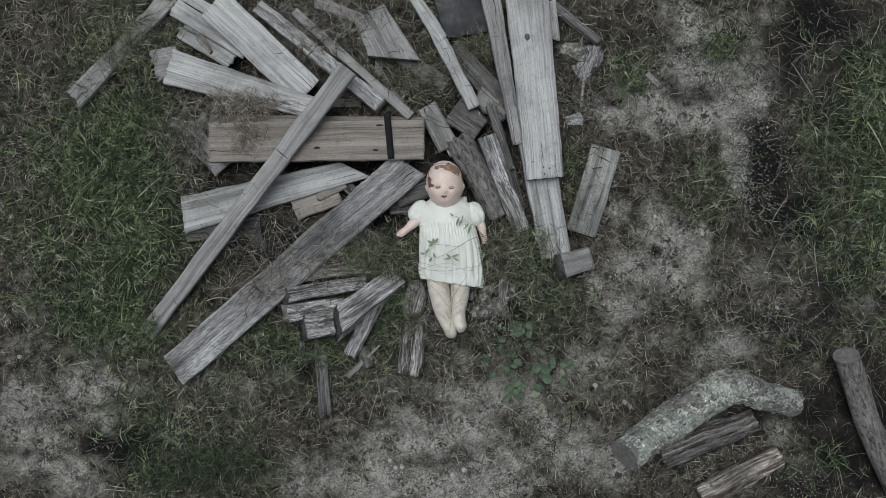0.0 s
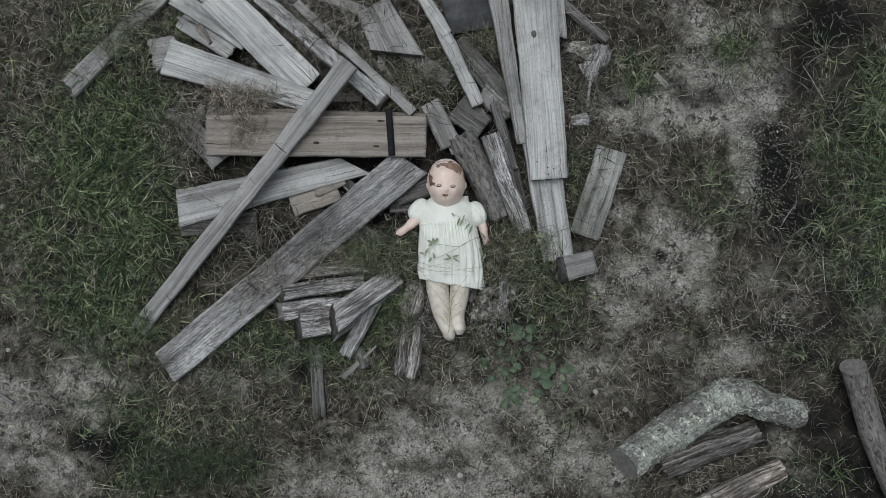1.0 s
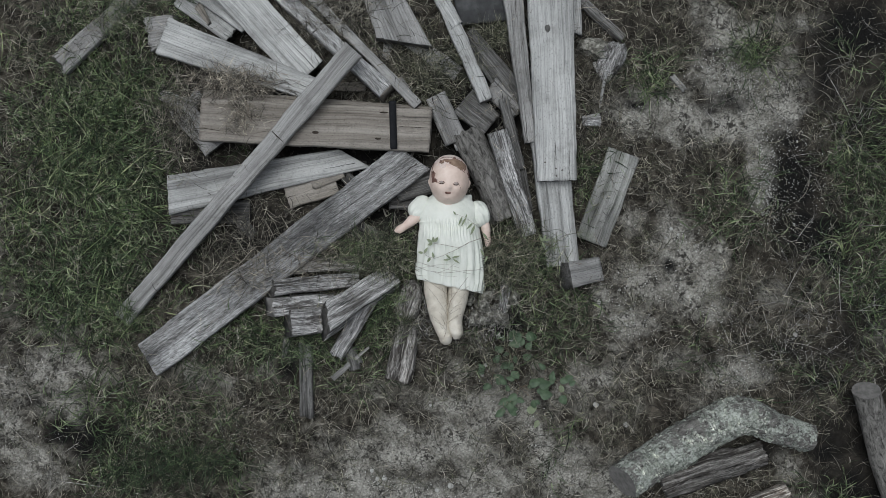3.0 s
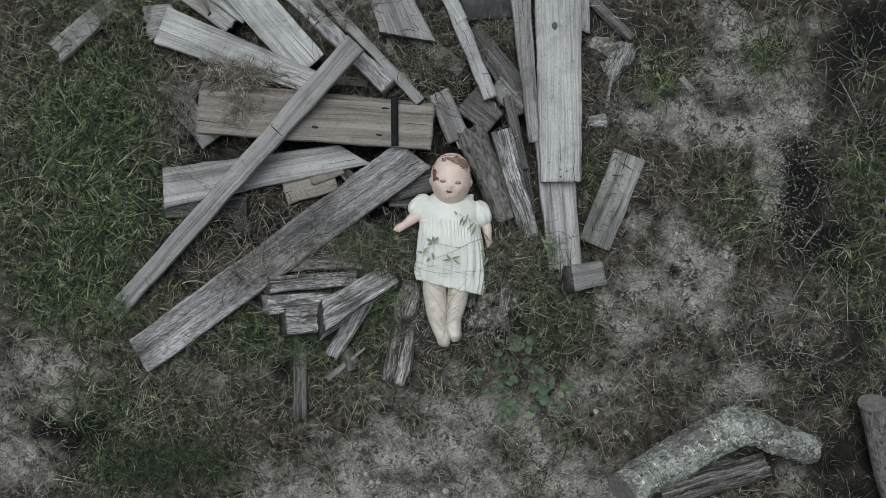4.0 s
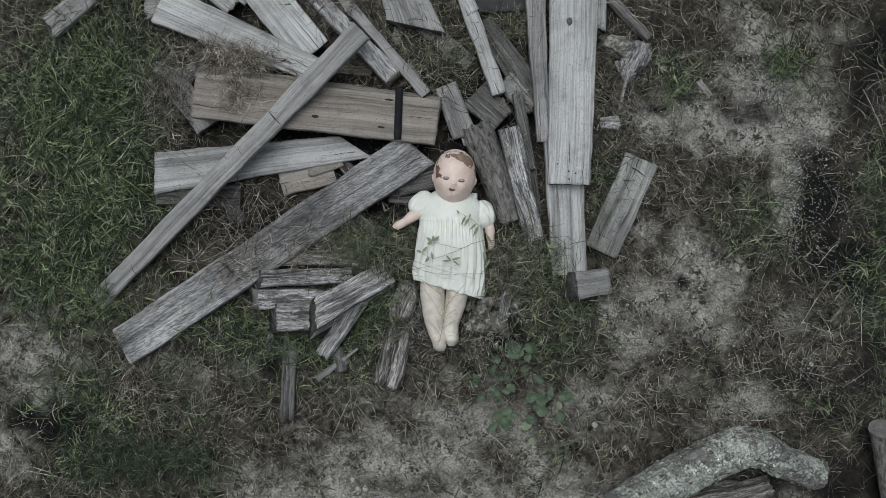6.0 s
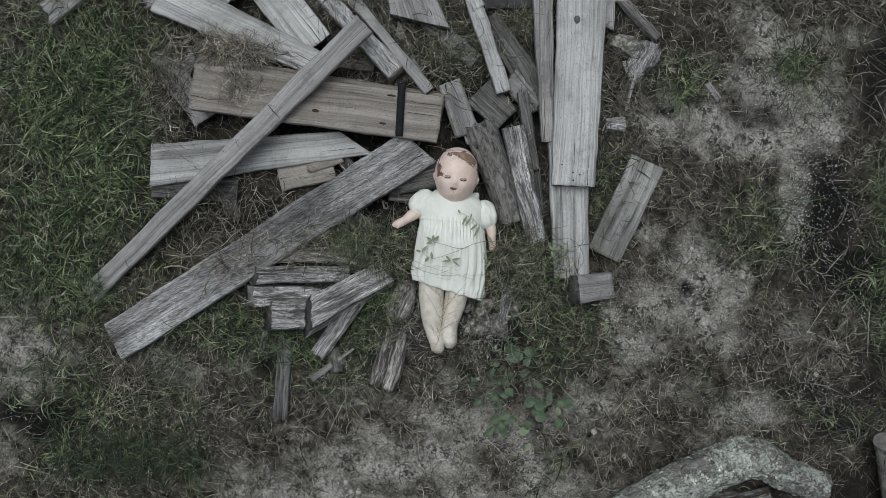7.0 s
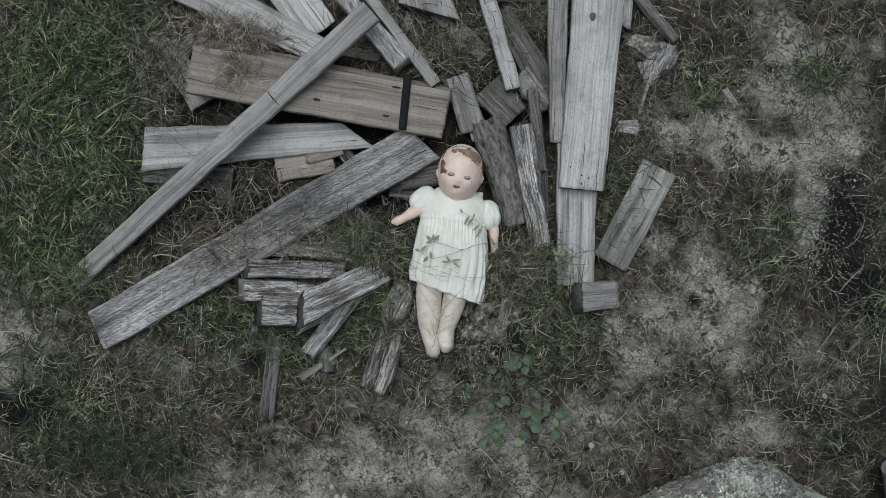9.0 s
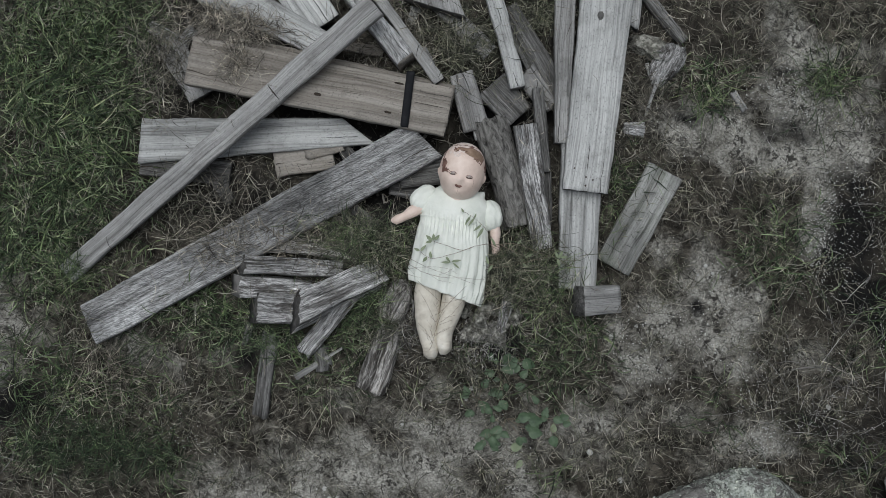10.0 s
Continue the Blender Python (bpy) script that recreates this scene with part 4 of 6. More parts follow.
log("firewood", [(0.714, -0.659, 0.025), (0.816, -0.602, 0.030), (0.938, -0.544, 0.030)], [0.034, 0.034, 0.024], [RAW_WOOD, GREY_END], "torn brown and white split log", "log", flat=((1.57, 0.6),), rough=0.36, fibre=0.12)
log("bark_log", [(1.101, -0.246, 0.075), (1.160, -0.414, 0.050), (1.198, -0.500, 0.042), (1.264, -0.647, 0.040)], [0.0347, 0.0331, 0.0347, 0.0347], [BARK, CUT_END], "round grey log with bark and a sawn end", rough=0.10, sides=48, fibre=0.04, slant=0.34)

# ---- strap, nails, knots ----


def band_mesh(width, half_y, z_top, z_low, thick):
    """A flat strap run once round a stack of boards; its plane stands across x."""
    bm, loops = bmesh.new(), []
    rng = random.Random(8)
    for r in (0.0, thick):
        path = []
        for cy, cz, a0 in ((half_y, z_top, 0), (-half_y, z_top, 90), (-half_y, z_low, 180), (half_y, z_low, 270)):
            for k in range(4):
                an = radians(a0 + 30 * k)
                path.append((cy + (0.002 + r) * math.cos(an), cz + (0.002 + r) * math.sin(an)))
        loops.append(path)
    rings = []
    for path in loops:
        for sx in (-0.5, 0.5):
            rings.append([bm.verts.new((sx * width + 0.0008 * rng.uniform(-1, 1), y, z)) for y, z in path])
    n = len(loops[0])
    for a, b in ((rings[3], rings[2]), (rings[0], rings[1]), (rings[2], rings[0]), (rings[1], rings[3])):
        for j in range(n):
            bm.faces.new((a[j], a[(j + 1) % n], b[(j + 1) % n], b[j]))
    bmesh.ops.recalc_face_normals(bm, faces=bm.faces)
    return finish("strap", bm, [STRAP])


strap = new("strap", band_mesh(0.0169, 0.0585, 0.034, -0.032, 0.0016))
strap.matrix_basis = along_pose((-0.171, 0.342, 0.080), (-0.139, 0.345, 0.080))
tagged(strap, "black plastic strap round two brownish boards", "strap")


def disc(radius, high, seed, sides=12):
    rng = random.Random(seed)
    bm = bmesh.new()
    low = [bm.verts.new((radius * math.cos(6.2832 * i / sides) * rng.uniform(0.9, 1.1), radius * math.sin(6.2832 * i / sides), -0.002)) for i in range(sides)]
    top = [bm.verts.new((v.co.x * 0.85, v.co.y * 0.85, high)) for v in low]
    bm.faces.new(top)
    for i in range(sides):
        bm.faces.new((low[i], low[(i + 1) % sides], top[(i + 1) % sides], top[i]))
    return bm


def fix(name, host, at, bm, mat, label, stretch=(1, 1, 1)):
    ob = part(name, bm, mat, host, label)
    place = host.matrix_basis.inverted() @ Vector(at)
    place.z = 0.0012
    ob.matrix_basis = Matrix.Translation(place) @ Matrix.Diagonal((*stretch, 1))


for p, s in (((-0.352, 0.312, 0.112), (2.2, 0.9, 1)), ((-0.192, 0.306, 0.112), (2.0, 0.6, 1)), ((-0.181, 0.374, 0.112), (2.6, 0.5, 1))):
    fix("knot", bundle_top, p, disc(0.0045, 0.0008, 3), RAW_KNOT, "dark knot", s)
fix("crack", lath, (-0.442, 0.292, 0.135), disc(0.0045, 0.0003, 2), RAW_KNOT, "dark crack across the lath", (0.25, 5.2, 1))
fix("crack", split_board, (-0.690, 0.700, 0.066), disc(0.0045, 0.0003, 2), RAW_KNOT, "black split along the board", (13.0, 0.42, 1))
fix("crack", bundle_top, (-0.104, 0.341, 0.112), disc(0.0045, 0.0003, 2), RAW_KNOT, "dark crack along the board", (9.0, 0.14, 1))
fix("crack", wide, (0.261, 0.323, 0.105), disc(0.0045, 0.0003, 2), RAW_KNOT, "dark crack along the board", (12.0, 0.18, 1))
fix("knot", wide, (0.222, 0.615, 0.110), disc(0.0085, 0.0012, 5), GREY_KNOT, "grey knot", (1.3, 1, 1))
for p in ((0.238, 0.274, 0.103), (0.267, 0.260, 0.103), (0.283, 0.257, 0.103), (0.270, 0.241, 0.103)):
    fix("nail", wide, p, disc(0.0022, 0.0012, 7), IRON, "rusty nail head")

# ---- the doll: one plain mesh ----
DOLL_MATS = [SKIN, CLOTH, STOCKING, BARE, RIM, SLIT, LID, FLAKE]


def tube(bm, rings, mat, sides=40, close=(True, True), wobble=None):
    """Loft of ellipses: centre, half width, half height, direction of the run in the ground plane (degrees from -y)."""
    made = []
    for i, (c, a, b, turn) in enumerate(rings):
        t = radians(turn)
        side = Vector((math.cos(t), math.sin(t), 0))
        ring = []
        for j in range(sides):
            th = 2 * math.pi * j / sides
            k, shove = wobble(i / (len(rings) - 1), th) if wobble else (1.0, 0.0)
            run = Vector((math.sin(t), -math.cos(t), 0))
            ring.append(bm.verts.new(Vector(c) + side * (a * k * math.cos(th)) + Vector((0, 0, b * k * math.sin(th))) + run * shove))
        made.append(ring)
    faces = []
    for r, s in zip(made, made[1:]):
        for j in range(sides):
            faces.append(bm.faces.new((r[j], r[(j + 1) % sides], s[(j + 1) % sides], s[j])))
    for ring, want in ((made[0], close[0]), (made[-1], close[1])):
        if want:
            mid = Vector((0, 0, 0))
            for v in ring:
                mid += v.co / sides
            c = bm.verts.new(mid)
            for j in range(sides):
                faces.append(bm.faces.new((ring[j], ring[(j + 1) % sides], c)))
    for f in faces:
        f.material_index = mat
    return faces


def smooth_rows(rows, n):
    """Catmull-Rom through rows of (centre, a, b, turn), n steps each."""
    flat = [np.array((*c, a, b, t)) for c, a, b, t in rows]
    out = []
    for i in range(len(flat) - 1):
        p0, p1, p2, p3 = flat[max(i - 1, 0)], flat[i], flat[i + 1], flat[min(i + 2, len(flat) - 1)]
        for k in range(n + (i == len(flat) - 2)):
            u = k / n
            out.append(0.5 * (2 * p1 + (p2 - p0) * u + (2 * p0 - 5 * p1 + 4 * p2 - p3) * u * u + (3 * p1 - p0 - 3 * p2 + p3) * u ** 3))
    return [((v[0], v[1], v[2]), max(v[3], 1e-4), max(v[4], 1e-4), v[5]) for v in out]


def doll_head(bm, c, turn):
    """A round composition head that looks up (+z), crown towards +y."""
    wide_, long_, high_ = 0.0515, 0.0630, 0.062
    rows, cols = 120, 160
    c = Vector(c)
    rot = Matrix.Rotation(radians(turn), 3, "Z")
    grid = []
    for i in range(rows + 1):
        ph = math.pi * i / rows
        ring = []
        for j in range(cols):
            th = 2 * math.pi * j / cols
            # pole along y
            sp = math.sin(ph) ** (0.94 if ph < 1.5708 else 0.87)
            n = Vector((sp * math.cos(th), math.cos(ph), sp * math.sin(th)))
            x, y, z = n.x * wide_, n.y * long_, n.z * high_
            x *= 0.985 - 0.03 * max(0, -n.y) ** 2 + 0.02 * max(0, n.y)
            if z > 0:
                def bell(bx, by, sx, sy):
                    return math.exp(-((x - bx) / sx) ** 2 - ((y - by) / sy) ** 2)
                z *= 0.93
                z += 0.0078 * bell(-0.002, -0.0240, 0.0070, 0.0066)
                z -= 0.0040 * (bell(-0.0195, -0.010, 0.0105, 0.0075) + bell(0.0166, -0.0135, 0.0105, 0.0075))
                z += 0.0036 * (bell(-0.0195, -0.0105, 0.0065, 0.0038) + bell(0.0166, -0.0140, 0.0065, 0.0038))
                z += 0.0045 * (bell(-0.024, -0.029, 0.014, 0.013) + bell(0.024, -0.029, 0.014, 0.013))
                z += 0.0030 * bell(-0.004, -0.0345, 0.009, 0.0055) - 0.0030 * bell(-0.004, -0.0368, 0.0065, 0.0018)
                z += 0.0050 * bell(-0.003, -0.050, 0.011, 0.007)
            ring.append(bm.verts.new(c + rot @ Vector((x, y, z))))
        grid.append(ring)
    faces = []
    for r, s in zip(grid, grid[1:]):
        for j in range(cols):
            vs = (r[j], r[(j + 1) % cols], s[(j + 1) % cols], s[j])
            try:
                faces.append(bm.faces.new(vs))
            except ValueError:
                pass
    back = rot.inverted()
    for f in faces:
        p = back @ (f.calc_center_median() - c)
        rag = 0.006 * noise.noise(p * 90) + 0.003 * noise.noise(p * 260)
        f.material_index = 0
        if p.z > -0.03:
            # flaked crown: pale cracked paint, a bare brown patch with a dark broken rim, a brown temple
            low = 0.0375 - 0.42 * max(0.0, p.x + 0.004) + 1.3 * rag
            top = 0.0480 + 0.10 * p.x - 22.0 * max(0.0, p.x - 0.012) ** 2 + 0.6 * rag
            inside = min(p.y - low, top - p.y, p.x + 0.024 + rag, 0.040 - p.x + rag)
            if p.y > 0.0475 - 7.0 * p.x * p.x + 0.6 * rag:
                f.material_index = 7
            if -0.034 < p.x < 0.003 and p.y > 0.026 + 2.5 * rag and noise.noise(p * 170) > -0.05:
                f.material_index = 7
            if inside > 0.0013:
                f.material_index = 3
            elif inside > -0.0006:
                f.material_index = 4
            seam = abs(p.y - 0.0535 + 4.0 * p.x * p.x + 0.5 * rag)
            if seam < 0.0009 and noise.noise(p * 60) > -0.25:
                f.material_index = 4
            if p.x + 0.25 * p.y < -0.0345 + 0.8 * rag and p.x > -0.0445 - 0.1 * p.y and -0.0105 < p.y + 0.5 * rag < 0.0195:
                f.material_index = 4
            if abs(p.x + 0.0445 - 6.0 * max(0.0, p.y - 0.01) ** 2) < 0.0011 and 0.012 < p.y < 0.042:
                f.material_index = 4
            if p.x > 0.0455 + 0.6 * rag and p.y > 0.004:
                f.material_index = 4
    front = [(v.co, back @ (v.co - c)) for row in grid for v in row]
    front = [(w, p) for w, p in front if p.z > 0.02]

    def skin(x, y, up=0.0):
        w, p = min(front, key=lambda q: (q[1].x - x) ** 2 + (q[1].y - y) ** 2)
        return tuple(c + rot @ Vector((x, y, p.z + up)))

    def line(pts, r, mat):
        tube(bm, smooth_rows([(skin(x, y), r if 0 < k < len(pts) - 1 else r * 0.3, r, math.degrees(math.atan2(pts[min(k + 1, len(pts) - 1)][1] - pts[max(k - 1, 0)][1], pts[min(k + 1, len(pts) - 1)][0] - pts[max(k - 1, 0)][0])) + 90) for k, (x, y) in enumerate(pts)], 4), mat, 8)

    # closed lids with dark lash lines, a small mouth, hairline cracks
    for ex, ey in ((-0.0194, -0.0116), (0.0166, -0.0148)):
        line([(ex - 0.0046, ey), (ex, ey + 0.0003), (ex + 0.0046, ey)], 0.0027, 6)
        line([(ex - 0.0050, ey - 0.0008), (ex, ey - 0.0014), (ex + 0.0050, ey - 0.0008)], 0.0012, 5)
        line([(ex - 0.0044, ey + 0.0012), (ex, ey + 0.0016), (ex + 0.0044, ey + 0.0012)], 0.0029, 6)
        line([(ex - 0.0078, ey + 0.0002), (ex - 0.0045, ey - 0.0022), (ex, ey - 0.0029), (ex + 0.0045, ey - 0.0022), (ex + 0.0078, ey + 0.0002)], 0.0010, 5)
        line([(ex - 0.0078, ey + 0.0002), (ex - 0.0045, ey + 0.0024), (ex, ey + 0.0031), (ex + 0.0045, ey + 0.0024), (ex + 0.0078, ey + 0.0002)], 0.0009, 4)
    line([(-0.0112, -0.0360), (-0.0075, -0.0362), (-0.004, -0.0366), (0.0, -0.0366), (0.0040, -0.0368)], 0.0036, 4)
    line([(-0.0098, -0.0364), (-0.004, -0.0369), (0.0024, -0.0371)], 0.0034, 5)
    line([(0.024, -0.016), (0.028, -0.024), (0.027, -0.034)], 0.0003, 4)
    line([(-0.004, -0.041), (-0.003, -0.047), (-0.005, -0.053)], 0.0004, 4)
    line([(-0.034, -0.001), (-0.030, -0.005), (-0.026, -0.008)], 0.0004, 4)
    for sx, sy in ((-1, -0.008), (1, -0.010)):
        rows_e = smooth_rows([(c + rot @ Vector((sx * 0.0470, sy + 0.011, 0.002)), 0.002, 0.004, 0), (c + rot @ Vector((sx * 0.0480, sy + 0.004, 0.004)), 0.006, 0.008, 0),
                              (c + rot @ Vector((sx * 0.0470, sy - 0.008, 0.003)), 0.004, 0.006, 0), (c + rot @ Vector((sx * 0.044, sy - 0.014, 0.002)), 0.001, 0.002, 0)], 4)
        tube(bm, rows_e, 0, 14)


def doll():
    bm = bmesh.new()
    doll_head(bm, (-0.003, 0.212, 0.125), 3)
    tube(bm, smooth_rows([((-0.002, 0.184, 0.100), 0.030, 0.030, 2), ((-0.002, 0.158, 0.110), 0.027, 0.027, 2), ((-0.000, 0.136, 0.100), 0.03, 0.03, 2)], 4), 0, 28)
    # stockinged legs, feet together
    for rows in (
        [((-0.019, -0.022, 0.075), 0.031, 0.030, 4), ((-0.021, -0.064, 0.072), 0.0305, 0.030, 4), ((-0.014, -0.103, 0.070), 0.0285, 0.028, 6), ((-0.007, -0.137, 0.066), 0.0250, 0.026, 8),
         ((0.003, -0.169, 0.066), 0.0200, 0.023, 10), ((0.011, -0.187, 0.068), 0.0175, 0.026, 12), ((0.015, -0.202, 0.066), 0.0150, 0.022, 12), ((0.018, -0.210, 0.064), 0.007, 0.010, 12)],
        [((0.040, -0.040, 0.075), 0.028, 0.030, -2), ((0.039, -0.079, 0.072), 0.0265, 0.029, -2), ((0.036, -0.118, 0.070), 0.0225, 0.026, -1), ((0.034, -0.147, 0.068), 0.0190, 0.023, 2),
         ((0.037, -0.165, 0.070), 0.0190, 0.025, 8), ((0.042, -0.181, 0.070), 0.0160, 0.023, 8), ((0.042, -0.194, 0.066), 0.007, 0.010, 8)]):
        off = rows[0][0][0] * 50

        def creases(f, th, off=off):
            return 1 + 0.018 * noise.noise(Vector((f * 26 + off, math.cos(th) * 1.5, math.sin(th) * 1.5))) + 0.022 * noise.noise(Vector((f * 60 + off, math.cos(th + 3 * f) * 0.8, 2))) * max(0, f - 0.4) * 2 + 0.035 * math.sin(f * 105 + 2 * math.cos(th)) * math.exp(-((f - 0.70) / 0.10) ** 2), 0.0

        tube(bm, smooth_rows(rows, 9), 2, 36, wobble=creases)
    # arms that end in small mittens
    tube(bm, smooth_rows([((-0.070, 0.123, 0.100), 0.014, 0.014, -40), ((-0.092, 0.104, 0.100), 0.0135, 0.0135, -45), ((-0.107, 0.090, 0.098), 0.010, 0.011, -50), ((-0.118, 0.082, 0.098), 0.0105, 0.009, -55),
                          ((-0.127, 0.076, 0.097), 0.0085, 0.007, -55), ((-0.134, 0.073, 0.096), 0.003, 0.003, -55)], 5), 0, 20)
    tube(bm, smooth_rows([((-0.113, 0.082, 0.100), 0.004, 0.004, 0), ((-0.119, 0.075, 0.101), 0.004, 0.004, 0), ((-0.121, 0.068, 0.101), 0.0015, 0.0015, 0)], 3), 0, 10)
    tube(bm, smooth_rows([((0.088, 0.123, 0.090), 0.0125, 0.013, 10), ((0.098, 0.097, 0.088), 0.012, 0.013, 12), ((0.102, 0.077, 0.085), 0.0095, 0.010, 8), ((0.106, 0.064, 0.083), 0.0090, 0.008, 0),
                          ((0.106, 0.053, 0.080), 0.0060, 0.006, 0), ((0.106, 0.049, 0.079), 0.002, 0.002, 0)], 5), 0, 20)
    # dress: yoke, gathered skirt, slanting hem
    dress = [((-0.000, 0.176, 0.090), 0.044, 0.034, 2), ((-0.000, 0.156, 0.090), 0.067, 0.042, 2), ((-0.000, 0.139, 0.088), 0.079, 0.048, 2), ((0.001, 0.115, 0.088), 0.077, 0.053, 2), ((0.004, 0.097, 0.088), 0.077, 0.056, 2),
             ((0.007, 0.072, 0.088), 0.0800, 0.058, 3), ((0.011, 0.038, 0.085), 0.0850, 0.057, 3), ((0.014, 0.003, 0.080), 0.0880, 0.052, 3), ((0.015, -0.028, 0.075), 0.0880, 0.046, 3),
             ((0.017, -0.056, 0.071), 0.0845, 0.042, 3), ((0.017, -0.054, 0.071), 0.0820, 0.039, 3), ((0.015, -0.032, 0.073), 0.082, 0.040, 3)]

    def folds(f, th):
        cx, sx = math.cos(th), math.sin(th)
        skirt = max(0.0, min(1.0, (f - 0.36) / 0.35))
        gather = math.exp(-((f - 0.39) / 0.075) ** 2)
        k = 1 + 0.062 * gather * sx * sx * math.sin(52 * th + 2 * math.sin(5 * th)) + 0.011 * math.exp(-((f - 0.47) / 0.10) ** 2) * math.sin(26 * th + 3 * math.sin(3 * th)) + skirt * (0.125 * noise.noise(Vector((cx * 4.6 + 0.8 * f, sx * 2.0, f * 1.6))) + 0.10 * noise.noise(Vector((cx * 12 + 1.5 * f, sx * 3, f * 2 + 5))) + 0.05 * noise.noise(Vector((cx * 9, sx * 5, f * 11))))
        k += 0.007 * noise.noise(Vector((cx * 14, sx * 8, f * 30)))
        k += 0.028 * math.exp(-((f - 0.335) / 0.012) ** 2)
        hem = max(0.0, f - 0.55) / 0.45
        return k, 0.020 * cx * min(1.0, hem * 1.3) + 0.004 * hem * noise.noise(Vector((cx * 5, 0, 9)))

    tube(bm, smooth_rows(dress, 12), 1, 320, close=(False, False), wobble=folds)
    # collar
    ring = []
    nc = (-0.000, 0.171, 0.118)
    for i in range(37):
        an = radians(-20 + 220 * i / 36 + 180)
        ring.append(((nc[0] + 0.036 * math.cos(an), nc[1] + 0.005 + 0.022 * math.sin(an), nc[2] + 0.012 * math.sin(-an) - 0.004), 0.0045, 0.007, math.degrees(an)))
    tube(bm, ring, 1, 12)
    tube(bm, smooth_rows([((0.029, 0.149, 0.090), 0.018, 0.03, -20), ((0.043, 0.165, 0.085), 0.015, 0.028, -10), ((0.051, 0.180, 0.080), 0.006, 0.014, 0)], 5), 1, 16)

    # puffed sleeves
    for c, a, b, turn, seed in (((-0.070, 0.136, 0.092), 0.0285, 0.028, -36, 1.0), ((0.077, 0.132, 0.088), 0.0275, 0.028, 26, 7.0)):
        rows = []
        for i in range(25):
            f = i / 24
            ph = math.pi * (0.04 + 0.92 * f)
            t = radians(turn)
            at = Vector(c) + Vector((math.sin(t), -math.cos(t), 0)) * (-0.034 * math.cos(ph))
            rows.append((tuple(at), a * math.sin(ph) ** 0.7, b * math.sin(ph) ** 0.7, turn))

        def puff(f, th, seed=seed):
            return 1 + 0.16 * noise.noise(Vector((math.cos(th) * 3 + seed, math.sin(th) * 3, f * 2.5))) + 0.14 * noise.noise(Vector((math.cos(th) * 7 + seed, math.sin(th) * 7, f * 4))) + 0.04 * math.sin(26 * th + seed) * max(0, f - 0.55) * 2.2, 0.0

        tube(bm, rows, 1, 60, wobble=puff)
    bmesh.ops.recalc_face_normals(bm, faces=bm.faces)
    return tagged(new("doll", finish("doll", bm, DOLL_MATS)), "old baby doll in a cream dress, paint flaking off its head", "doll")


doll()

# ---- pebbles and grit ----


def pebble_mesh(r, seed):
    rng = random.Random(seed)
    bm = bmesh.new()
    bmesh.ops.create_icosphere(bm, subdivisions=2, radius=r)
    off = Vector((rng.uniform(0, 50), rng.uniform(0, 50), 0))
    for v in bm.verts:
        v.co *= 1 + 0.35 * noise.noise(off + v.co / r * 0.9)
        v.co.z *= 0.42
    return finish("pebble", bm, [PEBBLE])


def ground_z(x, y):
    return float(rise(np.array(x), np.array(y)))


STONES = [
    ((0.123, -0.264), 0.0075), ((0.117, -0.290), 0.006), ((0.424, -0.350), 0.009), ((0.941, -0.129), 0.008), ((0.414, -0.077), 0.007), ((0.714, 0.593), 0.006), ((0.595, 0.130), 0.006),
    ((0.582, 0.106), 0.005), ((-0.124, -0.579), 0.009), ((-0.143, -0.582), 0.007), ((0.052, -0.589), 0.010), ((0.017, -0.602), 0.008), ((-1.238, 0.131), 0.009), ((-1.211, -0.269), 0.008), ((0.506, -0.397), 0.009),
    ((-0.015, -0.378), 0.005), ((0.615, 0.116), 0.005), ((0.467, -0.041), 0.006), ((-0.159, -0.562), 0.007),
]
for i, ((x, y), r) in enumerate(STONES):
    ob = new("pebble", pebble_mesh(0.8 * r, 300 + i))
    ob.matrix_basis = pose(x, y, ground_z(x, y) + 0.35 * r, 0, 0, 47 * i)
    tagged(ob, "small pale pebble on the sandy soil", "pebble", "pebbles")


def joined(name, verts, faces_n, mat, label, category):
    """One mesh out of many alike pieces: verts (pieces, k, 3) and the faces of one piece."""
    n, k = verts.shape[:2]
    loops = np.concatenate([np.array(f) for f in faces_n])
    sizes = np.array([len(f) for f in faces_n])
    all_loops = (np.arange(n)[:, None] * k + loops[None]).ravel()
    all_sizes = np.tile(sizes, n)
    me = bpy.data.meshes.new(name)
    me.vertices.add(n * k)
    me.vertices.foreach_set("co", verts.reshape(-1).astype(np.float32))
    me.loops.add(len(all_loops))
    me.loops.foreach_set("vertex_index", all_loops.astype(np.int32))
    me.polygons.add(len(all_sizes))
    me.polygons.foreach_set("loop_start", np.concatenate(([0], np.cumsum(all_sizes)[:-1])).astype(np.int32))
    me.update(calc_edges=True)
    me.materials.append(mat)
    me.polygons.foreach_set("use_smooth", np.ones(len(all_sizes), bool))
    return tagged(new(name, me), label, category, kind="stuff")


